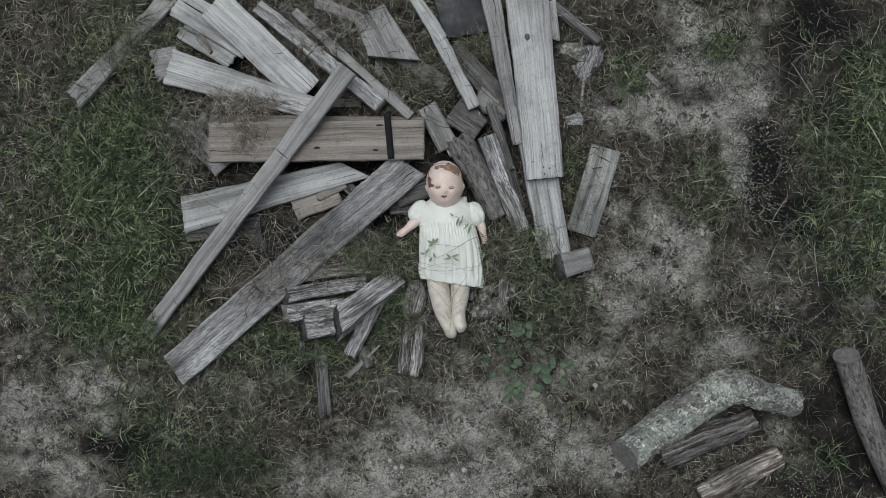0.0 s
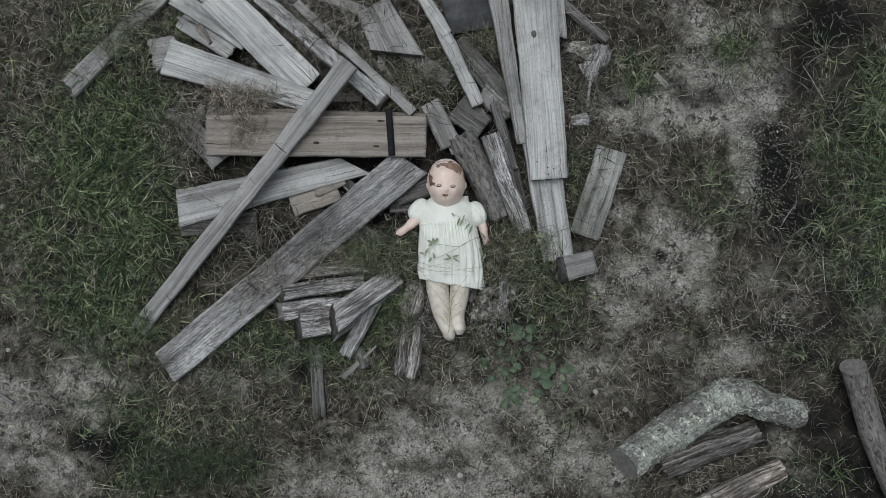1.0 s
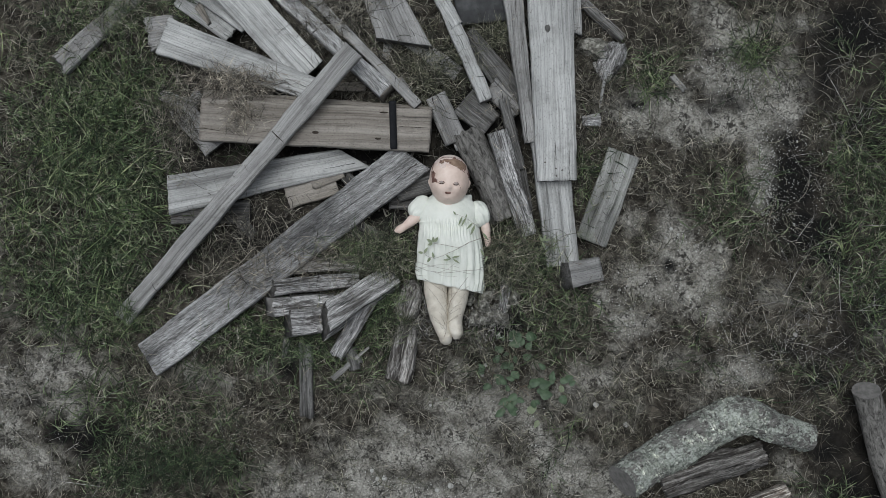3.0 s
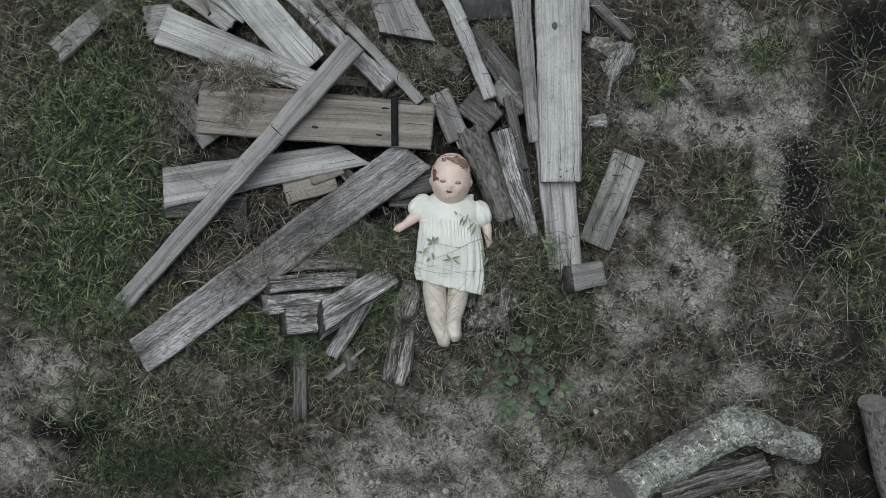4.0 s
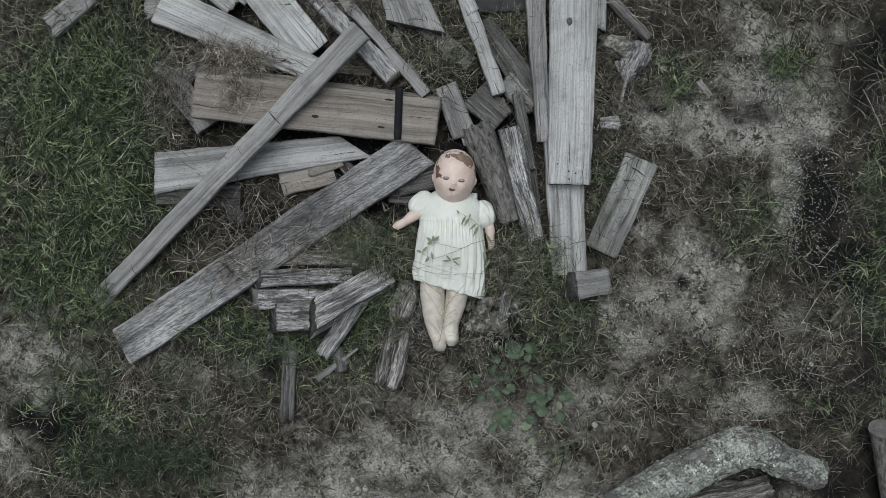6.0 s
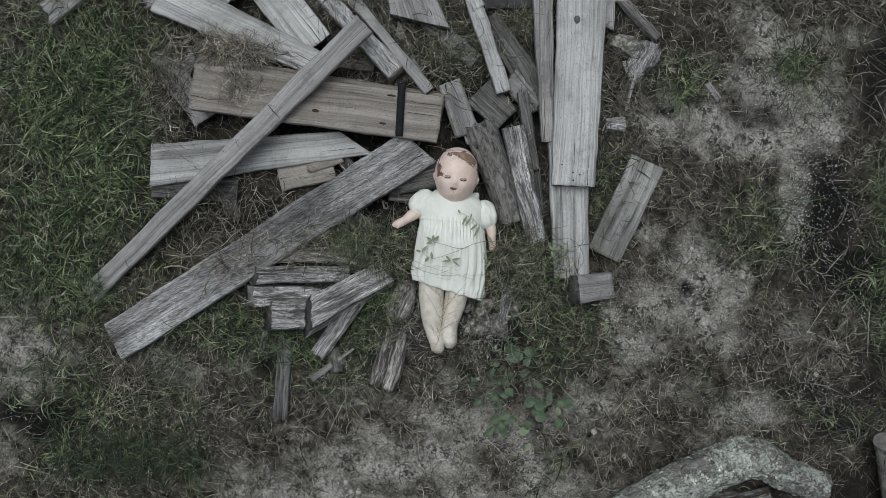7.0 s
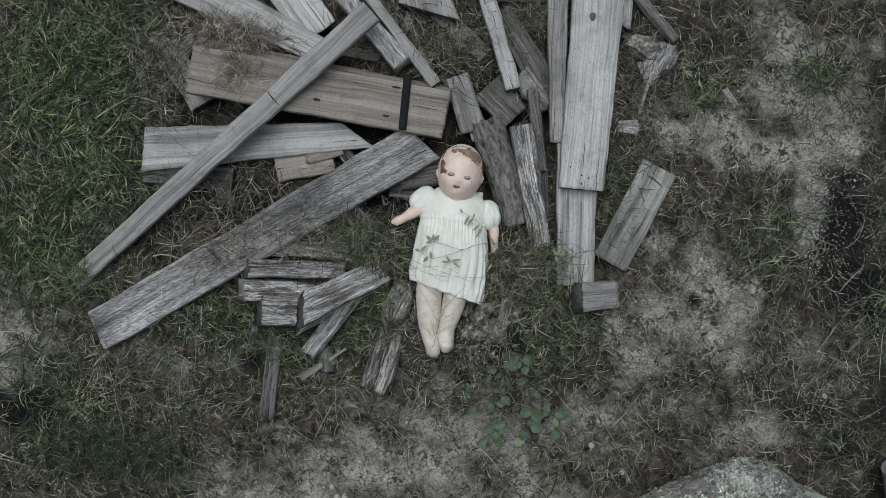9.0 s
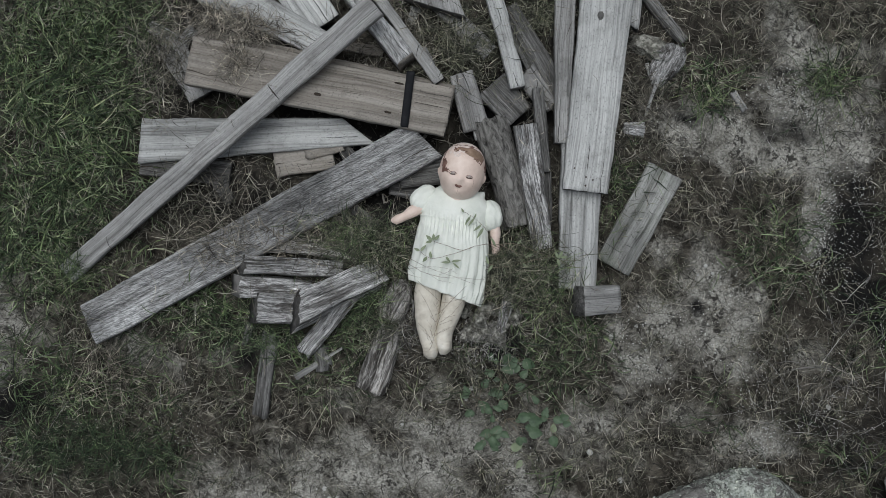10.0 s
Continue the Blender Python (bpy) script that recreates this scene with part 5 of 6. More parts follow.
def grit():
    rng = np.random.default_rng(21)
    east = [(0.84, 0.263, 0.019, 0.072, 330), (0.941, 0.28, 0.056, 0.072, 150), (0.901, 0.4, 0.04, 0.019, 60), (0.716, 0.569, 0.056, 0.029, 200), (0.773, 0.528, 0.048, 0.019, 80), (0.885, 0.183, 0.032, 0.032, 60), (1.046, 0.673, 0.064, 0.04, 30), (0.997, 0.119, 0.064, 0.048, 50), (0.901, -0.17, 0.096, 0.048, 200), (0.805, -0.25, 0.04, 0.024, 90), (0.756, -0.09, 0.056, 0.032, 60), (0.66, 0.111, 0.032, 0.019, 40), (0.628, -0.01, 0.08, 0.064, 90), (0.443, -0.082, 0.04, 0.032, 60), (0.516, -0.154, 0.048, 0.032, 50)]
    south = [(0.018, -0.636, 0.176, 0.022, 170), (-0.111, -0.596, 0.096, 0.016, 70), (-0.577, -0.483, 0.056, 0.04, 60), (-0.496, -0.523, 0.032, 0.019, 40), (1.013, -0.62, 0.064, 0.032, 90), (0.564, -0.62, 0.048, 0.024, 40), (0.146, -0.283, 0.08, 0.04, 40), (-1.107, -0.475, 0.176, 0.112, 90), (0.275, -0.443, 0.048, 0.064, 50), (0.499, 0.36, 0.144, 0.096, 90)]
    pts = np.concatenate([rng.normal((cx, cy), (sx, sy), (int(2.1 * n), 2)) for cx, cy, sx, sy, n in east + south])
    n = len(pts)
    r = 0.0007 + 0.0015 * rng.random(n) ** 2.2
    shape = np.array([(1, 0, 0), (-1, 0, 0), (0, 1, 0), (0, -1, 0), (0, 0, 0.8), (0, 0, -0.8)], float)
    v = shape[None] * r[:, None, None] * rng.uniform(0.7, 1.2, (n, 6, 1))
    v[..., 0] += pts[:, None, 0]
    v[..., 1] += pts[:, None, 1]
    v[..., 2] += (rise(pts[:, 0], pts[:, 1]) + 0.6 * r + 0.002)[:, None]
    faces = [(0, 2, 4), (2, 1, 4), (1, 3, 4), (3, 0, 4), (2, 0, 5), (1, 2, 5), (3, 1, 5), (0, 3, 5)]
    joined("grit", v, faces, GRAIN, "white sand grit scattered over the soil", "grit")


grit()

# ---- grass ----
GREEN_WEST = [
    (-0.938, 0.215, 0.208, 0.304, 1.05), (-1.107, 0.039, 0.176, 0.144, 0.62), (-0.866, 0.553, 0.112, 0.096, 1),
    (-0.962, -0.13, 0.176, 0.096, 0.9), (-0.882, -0.25, 0.112, 0.064, 0.8), (-0.737, 0.649, 0.04, 0.032, 0.7),
    (-1.171, 0.263, 0.192, 0.256, 0.32), (-1.219, 0.536, 0.16, 0.192, 0.3), (-0.898, 0.681, 0.096, 0.064, 0.6),
    (-0.737, -0.026, 0.096, 0.096, 0.5), (-0.512, -0.09, 0.096, 0.064, 0.6), (-0.577, -0.283, 0.128, 0.064, 0.45),
    (-0.801, -0.443, 0.112, 0.08, 0.65), (-0.657, -0.556, 0.176, 0.072, 0.5), (-0.833, -0.588, 0.096, 0.064, 0.5),
    (-0.464, -0.218, 0.096, 0.064, 0.6), (-0.239, -0.17, 0.096, 0.08, 0.65), (-0.143, -0.218, 0.056, 0.064, 0.6),
]
GREEN_EAST = [
    (1.19, 0.119, 0.096, 0.192, 1.1), (1.142, 0.328, 0.096, 0.128, 0.6), (1.251, 0.215, 0.144, 0.304, 1),
    (1.078, 0.215, 0.064, 0.096, 0.35), (0.756, 0.167, 0.096, 0.072, 0.55), (0.781, 0.601, 0.029, 0.048, 0.8),
    (0.724, 0.263, 0.08, 0.048, 0.5), (0.499, 0.649, 0.096, 0.08, 0.22), (0.516, 0.536, 0.064, 0.048, 0.5),
    (0.355, 0.296, 0.04, 0.112, 0.5), (0.243, -0.01, 0.096, 0.072, 0.85), (0.162, 0.055, 0.072, 0.048, 0.8),
    (0.275, -0.122, 0.112, 0.08, 0.5), (1.013, -0.283, 0.128, 0.08, 0.25), (1.11, -0.475, 0.096, 0.096, 0.3),
    (0.821, -0.299, 0.064, 0.032, 0.3), (1.046, -0.54, 0.096, 0.064, 0.25),
]
GREEN_PILE = [
    (-0.191, 0.015, 0.08, 0.04, 0.9), (-0.304, 0.039, 0.064, 0.04, 0.5), (-0.239, 0.585, 0.064, 0.048, 0.35),
    (0.098, -0.363, 0.096, 0.064, 0.35), (-0.095, -0.122, 0.064, 0.064, 0.6), (0.307, -0.218, 0.08, 0.064, 0.4),
    (0.339, -0.443, 0.08, 0.064, 0.3), (-0.047, -0.315, 0.064, 0.048, 0.35), (-0.368, -0.363, 0.064, 0.048, 0.4),
    (-0.239, -0.283, 0.064, 0.064, 0.5),
]
GREEN = GREEN_WEST + GREEN_EAST + GREEN_PILE
HALF_X, HALF_Y = 1.95, 1.4


def clear_of_wood(x, y, margin=0.0):
    ok = np.ones(len(x), bool)
    for a, b, half in FOOTPRINTS:
        ax, ay, bx, by = a[0], a[1], b[0], b[1]
        dx, dy = bx - ax, by - ay
        ln = math.hypot(dx, dy)
        u = ((x - ax) * dx + (y - ay) * dy) / ln
        v = np.abs((x - ax) * dy - (y - ay) * dx) / ln
        ok &= ~((u > 0.0) & (u < ln) & (v < half + margin))
    return ok


def ribbons(x, y, z, az, length, width, lift, droop, sway, rng, steps=4, roll=1.0):
    """Blades: out along az, up by lift, down again by droop, bent sideways by sway."""
    n = len(x)
    s = np.linspace(0, 1, steps + 1)[None]
    run = length[:, None] * s
    bend = az[:, None] + sway[:, None] * s
    px = x[:, None] + run * np.cos(bend)
    py = y[:, None] + run * np.sin(bend)
    pz = z[:, None] + length[:, None] * (lift[:, None] * s - droop[:, None] * s * s)
    pz = np.maximum(pz, z[:, None] + 0.0008 * (1 + s))
    half = 0.5 * width[:, None] * np.minimum(1.0, 0.55 + 1.6 * s) * (1 - s ** 2.2 * 0.97)
    tw = rng.uniform(-roll, roll, n)[:, None]
    ex, ey = -np.sin(bend) * np.cos(tw), np.cos(bend) * np.cos(tw)
    ez = np.sin(tw) * np.ones_like(ex)
    left = np.stack((px + half * ex, py + half * ey, pz + half * ez), -1)
    right = np.stack((px - half * ex, py - half * ey, pz - half * ez), -1)
    return np.concatenate((left, right), 1)


def ribbon_faces(steps):
    k = steps + 1
    return [(i, i + 1, k + i + 1, k + i) for i in range(steps)]


def scatter(n, weight, rng, margin=0.0, keep_wood=False):
    """n places over the plot, thinned by weight(x, y) from 0 to 1."""
    n = int(n * HALF_X * HALF_Y / 1.81)
    x, y = rng.uniform(-HALF_X, HALF_X, n), rng.uniform(-HALF_Y, HALF_Y, n)
    reach = np.clip(1 - np.maximum(np.abs(x) - 1.35, 0) / 0.6, 0, 1) * np.clip(1 - np.maximum(np.abs(y) - 0.85, 0) / 0.55, 0, 1)
    ok = rng.random(n) < weight(x, y) * reach ** 2
    if not keep_wood:
        ok &= clear_of_wood(x, y, margin)
    return x[ok], y[ok]


def green_weight(x, y):
    g = patches(GREEN, x, y, 80)
    return np.clip(1.6 * (g - 0.14) * (0.35 + 1.1 * fbm(x, y, 0.07, 90)) + 0.015, 0.006, 1) * (1 - 0.7 * np.clip(patches(SAND, x, y, 40), 0, 1) * (g < 0.5))


def dry_weight(x, y):
    bare = np.clip(1.5 * patches(SAND, x, y, 40) - 0.25, 0, 1)
    black = np.clip(1.6 * patches(HUMUS_SHADE, x, y, 60) - 0.35, 0, 1)
    return np.clip((1.0 - 0.87 * bare) * (1 - 0.86 * black) * (1 - 0.45 * np.clip(cover(GREEN, x, y), 0, 1)) * np.clip(3.4 * fbm(x, y, 0.045, 95) - 0.85, 0.08, 1.25), 0.012, 1)


def tufts(n_tufts, weight, rng, blades, length, width, lift, droop, spread=0.006, margin=0.0, steps=5, bend=0.5):
    """Bunches of long blades that spring from one root and bow outwards."""
    cx, cy = scatter(n_tufts, weight, rng, margin)
    each = rng.integers(blades[0], blades[1], len(cx))
    x, y = np.repeat(cx, each) + rng.normal(0, spread, each.sum()), np.repeat(cy, each) + rng.normal(0, spread, each.sum())
    size = np.repeat(rng.uniform(0.65, 1.15, len(cx)), each)
    n = len(x)
    ln = size * (length[0] + (length[1] - length[0]) * rng.random(n) ** 1.4)
    return ribbons(x, y, rise(x, y), rng.uniform(0, 2 * np.pi, n), ln, rng.uniform(*width, n), rng.uniform(*lift, n), rng.uniform(*droop, n), rng.normal(0, bend, n), rng, steps)


def leafy_grass():
    """Creeping stems with blades to both sides, and bunches of longer blades above them."""
    rng = np.random.default_rng(11)
    cx, cy = scatter(4300, green_weight, rng, 0.004)
    each = rng.integers(4, 9, len(cx))
    x, y = np.repeat(cx, each) + rng.normal(0, 0.006, each.sum()), np.repeat(cy, each) + rng.normal(0, 0.006, each.sum())
    n = len(x)
    az, ln = rng.uniform(0, 2 * np.pi, n), rng.uniform(0.03, 0.10, n)
    lift, droop = rng.uniform(0.3, 0.85, n), rng.uniform(0.1, 0.5, n)
    sway = rng.normal(0, 0.5, n)
    z = rise(x, y)
    stems = ribbons(x, y, z, az, ln, np.full(n, 0.0016), lift, droop, sway, rng)
    blades = []
    for k, f in enumerate((0.2, 0.42, 0.62, 0.82, 1.0)):
        b = az + sway * f
        sx, sy = x + ln * f * np.cos(b), y + ln * f * np.sin(b)
        sz = z + ln * (lift * f - droop * f * f)
        out = b + (1 if k % 2 else -1) * rng.uniform(0.3, 1.1, n) * (f < 0.99)
        blades.append(ribbons(sx, sy, np.maximum(sz, z + 0.002), out, rng.uniform(0.022, 0.065, n) * (0.6 + 0.6 * rng.random(n)), rng.uniform(0.0017, 0.0036, n), rng.uniform(0.0, 0.9, n), rng.uniform(0.3, 1.1, n), rng.normal(0, 0.55, n), rng))
    joined("grass_stems", stems, ribbon_faces(4), MIXED_BLADE, "creeping green grass stems", "grass")
    joined("grass", np.concatenate(blades), ribbon_faces(4), GREEN_BLADE, "short green grass growing round the wood pile", "grass")
    long_ = tufts(5600, lambda a, b: green_weight(a, b) ** 1.3, rng, (6, 15), (0.045, 0.125), (0.0018, 0.0040), (0.35, 1.0), (0.35, 0.95), 0.007, 0.006)
    joined("tall_grass", long_, ribbon_faces(5), LONG_BLADE, "bunches of longer bowed green grass", "grass")


def dry_grass():
    rng = np.random.default_rng(12)
    x, y = scatter(175000, dry_weight, rng, -0.006)
    n = len(x)
    v = ribbons(x, y, rise(x, y) + 0.0005 + 0.022 * rng.random(n) ** 1.5, rng.uniform(0, 6.2832, n), 0.012 + 0.050 * rng.random(n) ** 1.6, 0.0008 + 0.0016 * rng.random(n) ** 1.7, rng.uniform(-0.05, 0.5, n), rng.uniform(0, 0.4, n), rng.normal(0, 0.65, n), rng)
    joined("dry_grass", v, ribbon_faces(4), DRY_BLADE, "matted dry brown grass on sandy soil", "grass")
    v = tufts(7000, lambda a, b: dry_weight(a, b) * (0.3 + 1.0 * fbm(a, b, 0.12, 9)), rng, (5, 12), (0.02, 0.075), (0.0010, 0.0024), (0.1, 0.75), (0.2, 0.8), 0.005)
    joined("fading_grass", v, ribbon_faces(5), MIXED_BLADE, "thin half-dry grass among the thatch", "grass")
    # single long pale stalks
    x, y = scatter(1500, lambda a, b: 0.2 + 0.6 * dry_weight(a, b), rng, -0.01)
    n = len(x)
    v = ribbons(x, y, rise(x, y) + rng.uniform(0.008, 0.03, n), rng.uniform(0, 6.2832, n), rng.uniform(0.05, 0.16, n), rng.uniform(0.0009, 0.0016, n), rng.uniform(-0.02, 0.25, n), rng.uniform(0, 0.25, n), rng.normal(0, 0.5, n), rng, 6)
    joined("dry_stalks", v, ribbon_faces(6), STRAW_BLADE, "long pale dry grass stalks", "grass")


def dead_twigs():
    """Grey brittle stalks that lie crossed over the dark soil."""
    rng = np.random.default_rng(13)
    spots = [(1.062, 0.457, 0.14, 0.16, 0.8), (1.011, -0.089, 0.20, 0.14, 1.0), (0.819, -0.154, 0.14, 0.10, 0.6), (1.139, -0.217, 0.14, 0.12, 0.7), (0.965, 0.264, 0.08, 0.15, 0.35), (0.870, 0.473, 0.12, 0.06, 0.4), (-0.720, -0.410, 0.12, 0.06, 0.4), (-1.170, -0.410, 0.2, 0.15, 0.25)]
    x, y = scatter(21000, lambda a, b: cover(spots, a, b) * (0.4 + 0.8 * fbm(a, b, 2 * 0.05, 3)), rng)
    n = len(x)
    v = ribbons(x, y, rise(x, y) + rng.uniform(0.003, 0.030, n), rng.uniform(0, 6.2832, n), 0.02 + 0.15 * rng.random(n) ** 2.4, rng.uniform(0.0009, 0.0020, n), rng.uniform(-0.05, 0.25, n), rng.uniform(0, 0.3, n), rng.normal(0, 0.35, n), rng)
    joined("dead_twigs", v, ribbon_faces(4), ASH_TWIG, "grey dead stalks crossed over dark soil", "twigs")
    x, y = scatter(520, lambda a, b: cover(spots, a, b), rng)
    n = len(x)
    v = ribbons(x, y, rise(x, y) + rng.uniform(0.015, 0.045, n), rng.uniform(0, 6.2832, n), rng.uniform(0.10, 0.26, n), rng.uniform(0.0012, 0.0024, n), rng.uniform(-0.03, 0.15, n), rng.uniform(0, 0.2, n), rng.normal(0, 0.3, n), rng, 8)
    joined("dead_stalks", v, ribbon_faces(8), ASH_TWIG, "long grey dead stalks over dark soil", "twigs")


def straw_heap(centre, sx, sy, count, seed, mat, label, high=0.03, size=(0.03, 0.09), name="straw_tuft"):
    rng = np.random.default_rng(seed)
    x, y = rng.normal(centre[0], sx, count), rng.normal(centre[1], sy, count)
    z = centre[2] + np.abs(rng.normal(0, high, count)) * np.exp(-((x - centre[0]) / (2 * sx)) ** 2)
    v = ribbons(x, y, z, rng.uniform(0, 6.2832, count), rng.uniform(*size, count), rng.uniform(0.0009, 0.0020, count), rng.uniform(-0.1, 0.35, count), rng.uniform(0, 0.4, count), rng.normal(0, 0.45, count), rng, 6)
    joined(name, v, ribbon_faces(6), mat, label, "straw")


def chips():
    """Dark crumbs of bark and wood in the hollows of the pile."""
    rng = np.random.default_rng(17)
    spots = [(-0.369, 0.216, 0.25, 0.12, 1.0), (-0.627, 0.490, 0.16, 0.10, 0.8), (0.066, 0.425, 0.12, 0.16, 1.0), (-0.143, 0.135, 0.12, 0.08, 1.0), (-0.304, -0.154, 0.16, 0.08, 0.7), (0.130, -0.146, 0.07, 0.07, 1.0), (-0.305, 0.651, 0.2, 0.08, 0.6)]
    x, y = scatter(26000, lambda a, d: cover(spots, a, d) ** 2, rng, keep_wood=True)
    n = len(x)
    ln, wd, hi, an = rng.uniform(0.004, 0.022, n), rng.uniform(0.002, 0.007, n), rng.uniform(0.001, 0.004, n), rng.uniform(0, 6.2832, n)
    unit = np.array([(-1, -1, 0), (1, -1, 0), (0.8, 1, 0), (-1, 0.8, 0), (-0.8, -0.8, 1), (0.9, -0.7, 1), (0.7, 0.8, 1), (-0.9, 0.7, 1)], float)
    v = unit[None] * np.stack((ln / 2, wd / 2, hi), -1)[:, None] * rng.uniform(0.7, 1.2, (n, 8, 3))
    ca, sa = np.cos(an)[:, None], np.sin(an)[:, None]
    vx, vy = v[..., 0] * ca - v[..., 1] * sa + x[:, None], v[..., 0] * sa + v[..., 1] * ca + y[:, None]
    v = np.stack((vx, vy, v[..., 2] + (rise(x, y) + rng.uniform(0, 0.006, n))[:, None]), -1)
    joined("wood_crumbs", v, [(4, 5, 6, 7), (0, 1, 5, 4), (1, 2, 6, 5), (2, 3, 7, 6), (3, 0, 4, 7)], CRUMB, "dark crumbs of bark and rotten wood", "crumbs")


chips()
leafy_grass()
dry_grass()
dead_twigs()
straw_heap((-0.568, 0.428, 0.096), 0.058, 0.016, 760, 31, STRAW_BLADE, "brown straw heaped between two boards", 0.016, (0.02, 0.06))
straw_heap((-0.540, 0.350, 0.114), 0.022, 0.028, 260, 30, STRAW_BLADE, "tuft of brown straw lying on a board", 0.010, (0.02, 0.05))
straw_heap((-0.597, 0.432, 0.060), 0.050, 0.025, 260, 32, DRY_BLADE, "dry grass between the boards", 0.02)
straw_heap((-0.501, -0.025, 0.062), 0.060, 0.050, 150, 33, DRY_BLADE, "dry grass fallen over the beam", 0.010, (0.04, 0.11))
straw_heap((-0.299, 0.639, 0.050), 0.070, 0.035, 420, 34, DRY_BLADE, "dry grass between the old laths", 0.02)
straw_heap((0.093, 0.608, 0.035), 0.030, 0.016, 260, 61, MIXED_BLADE, "dry grass over the dark board's edge", 0.012, (0.02, 0.07))
straw_heap((-0.359, 0.594, 0.075), 0.045, 0.035, 150, 39, DRY_BLADE, "dry grass lying over the laths", 0.012)
straw_heap((-0.156, 0.014, 0.060), 0.050, 0.020, 420, 35, MIXED_BLADE, "grass leaning over the firewood", 0.02)
straw_heap((0.142, 0.022, 0.070), 0.045, 0.035, 420, 36, MIXED_BLADE, "grass tuft beside the doll", 0.02)
straw_heap((0.128, -0.152, 0.030), 0.045, 0.035, 420, 37, ASH_TWIG, "brittle dead weed round the stump", 0.03, (0.005, 0.016))
straw_heap((-0.046, -0.152, 0.030), 0.020, 0.040, 150, 38, ASH_TWIG, "dead grass beside the doll's legs", 0.015, (0.012, 0.04))
straw_heap((-0.106, -0.171, 0.035), 0.030, 0.022, 170, 51, MIXED_BLADE, "grass grown over the old post", 0.012, (0.02, 0.06))
straw_heap((-0.158, -0.121, 0.020), 0.030, 0.045, 300, 52, GREEN_BLADE, "green grass tuft beside the firewood", 0.025, (0.03, 0.07), "grass_tuft")
straw_heap((-0.357, -0.256, 0.020), 0.035, 0.025, 220, 53, GREEN_BLADE, "green grass tuft below the firewood", 0.02, (0.02, 0.06), "grass_tuft")
straw_heap((-0.156, 0.019, 0.060), 0.045, 0.018, 180, 54, GREEN_BLADE, "green grass leaning over the firewood", 0.018, (0.04, 0.09), "grass_tuft")
straw_heap((0.182, 0.038, 0.050), 0.040, 0.022, 200, 55, GREEN_BLADE, "green grass tuft beside the doll's arm", 0.02, (0.03, 0.08), "grass_tuft")
straw_heap((-0.219, -0.009, 0.050), 0.050, 0.030, 120, 56, STRAW_BLADE, "dry stalks lying over the firewood", 0.014, (0.04, 0.10))
straw_heap((0.385, 0.503, 0.015), 0.030, 0.045, 160, 57, DRY_BLADE, "dry grass round the root stub", 0.012, (0.02, 0.06))
straw_heap((-0.723, -0.375, 0.020), 0.03, 0.03, 40, 40, STRAW_BLADE, "pale dry stalks on the soil", 0.008, (0.05, 0.13))
straw_heap((-0.728, 0.348, 0.040), 0.03, 0.05, 160, 41, DRY_BLADE, "dry grass beside the strapped boards", 0.015)
straw_heap((-0.078, 0.496, 0.050), 0.05, 0.05, 420, 42, MIXED_BLADE, "grass growing up between the laths", 0.02)
straw_heap((-0.882, 0.609, 0.035), 0.064, 0.061, 420, 71, DRY_BLADE, "dry grass grown over a sunken board", 0.015, (0.021, 0.056), "straw_tuft")
straw_heap((-0.906, 0.593, 0.035), 0.056, 0.051, 190, 72, LONG_BLADE, "green grass grown over a sunken board", 0.02, (0.028, 0.063), "grass_tuft")
straw_heap((-1.042, 0.456, 0.03), 0.04, 0.029, 54, 73, MIXED_BLADE, "grass round the end of a sunken board", 0.012, (0.021, 0.049), "straw_tuft")
straw_heap((-0.846, -0.199, 0.025), 0.026, 0.026, 78, 74, LONG_BLADE, "green grass over the low end of a lath", 0.02, (0.021, 0.056), "grass_tuft")
straw_heap((-0.785, -0.315, 0.03), 0.048, 0.022, 72, 75, MIXED_BLADE, "grass round the low end of the beam", 0.015, (0.021, 0.056), "straw_tuft")
straw_heap((-0.536, 0.047, 0.03), 0.064, 0.04, 198, 76, DRY_BLADE, "dry grass in the hollow beside the beam", 0.02, (0.021, 0.063), "straw_tuft")
straw_heap((-0.633, 0.023, 0.03), 0.048, 0.04, 96, 77, MIXED_BLADE, "grass in the hollow under the lath", 0.02, (0.021, 0.063), "straw_tuft")
straw_heap((-0.713, 0.215, 0.03), 0.04, 0.032, 132, 78, DRY_BLADE, "dry grass between the boards", 0.02, (0.021, 0.056), "straw_tuft")
straw_heap((-0.32, 0.063, 0.04), 0.056, 0.029, 132, 79, DRY_BLADE, "dry grass beside the beam", 0.02, (0.021, 0.063), "straw_tuft")
straw_heap((-0.215, 0.003, 0.06), 0.072, 0.026, 252, 80, MIXED_BLADE, "long grass bent over the firewood", 0.025, (0.035, 0.084), "straw_tuft")
straw_heap((-0.207, 0.015, 0.07), 0.064, 0.022, 102, 81, LONG_BLADE, "long green grass bent over the firewood", 0.025, (0.035, 0.084), "grass_tuft")
straw_heap((-0.159, 0.544, 0.04), 0.064, 0.04, 156, 82, DRY_BLADE, "dry grass among the laths", 0.02, (0.021, 0.056), "straw_tuft")
straw_heap((-0.512, 0.504, 0.03), 0.04, 0.032, 96, 83, DRY_BLADE, "dry grass between pale boards", 0.015, (0.014, 0.042), "straw_tuft")
straw_heap((0.018, 0.536, 0.05), 0.048, 0.04, 156, 84, MIXED_BLADE, "grass among the splintered laths", 0.02, (0.021, 0.049), "straw_tuft")
straw_heap((0.178, 0.055, 0.06), 0.056, 0.035, 252, 85, MIXED_BLADE, "long grass beside the doll's arm", 0.03, (0.035, 0.084), "straw_tuft")
straw_heap((0.202, -0.01, 0.05), 0.064, 0.048, 228, 86, DRY_BLADE, "dry grass beside the doll", 0.03, (0.028, 0.077), "straw_tuft")
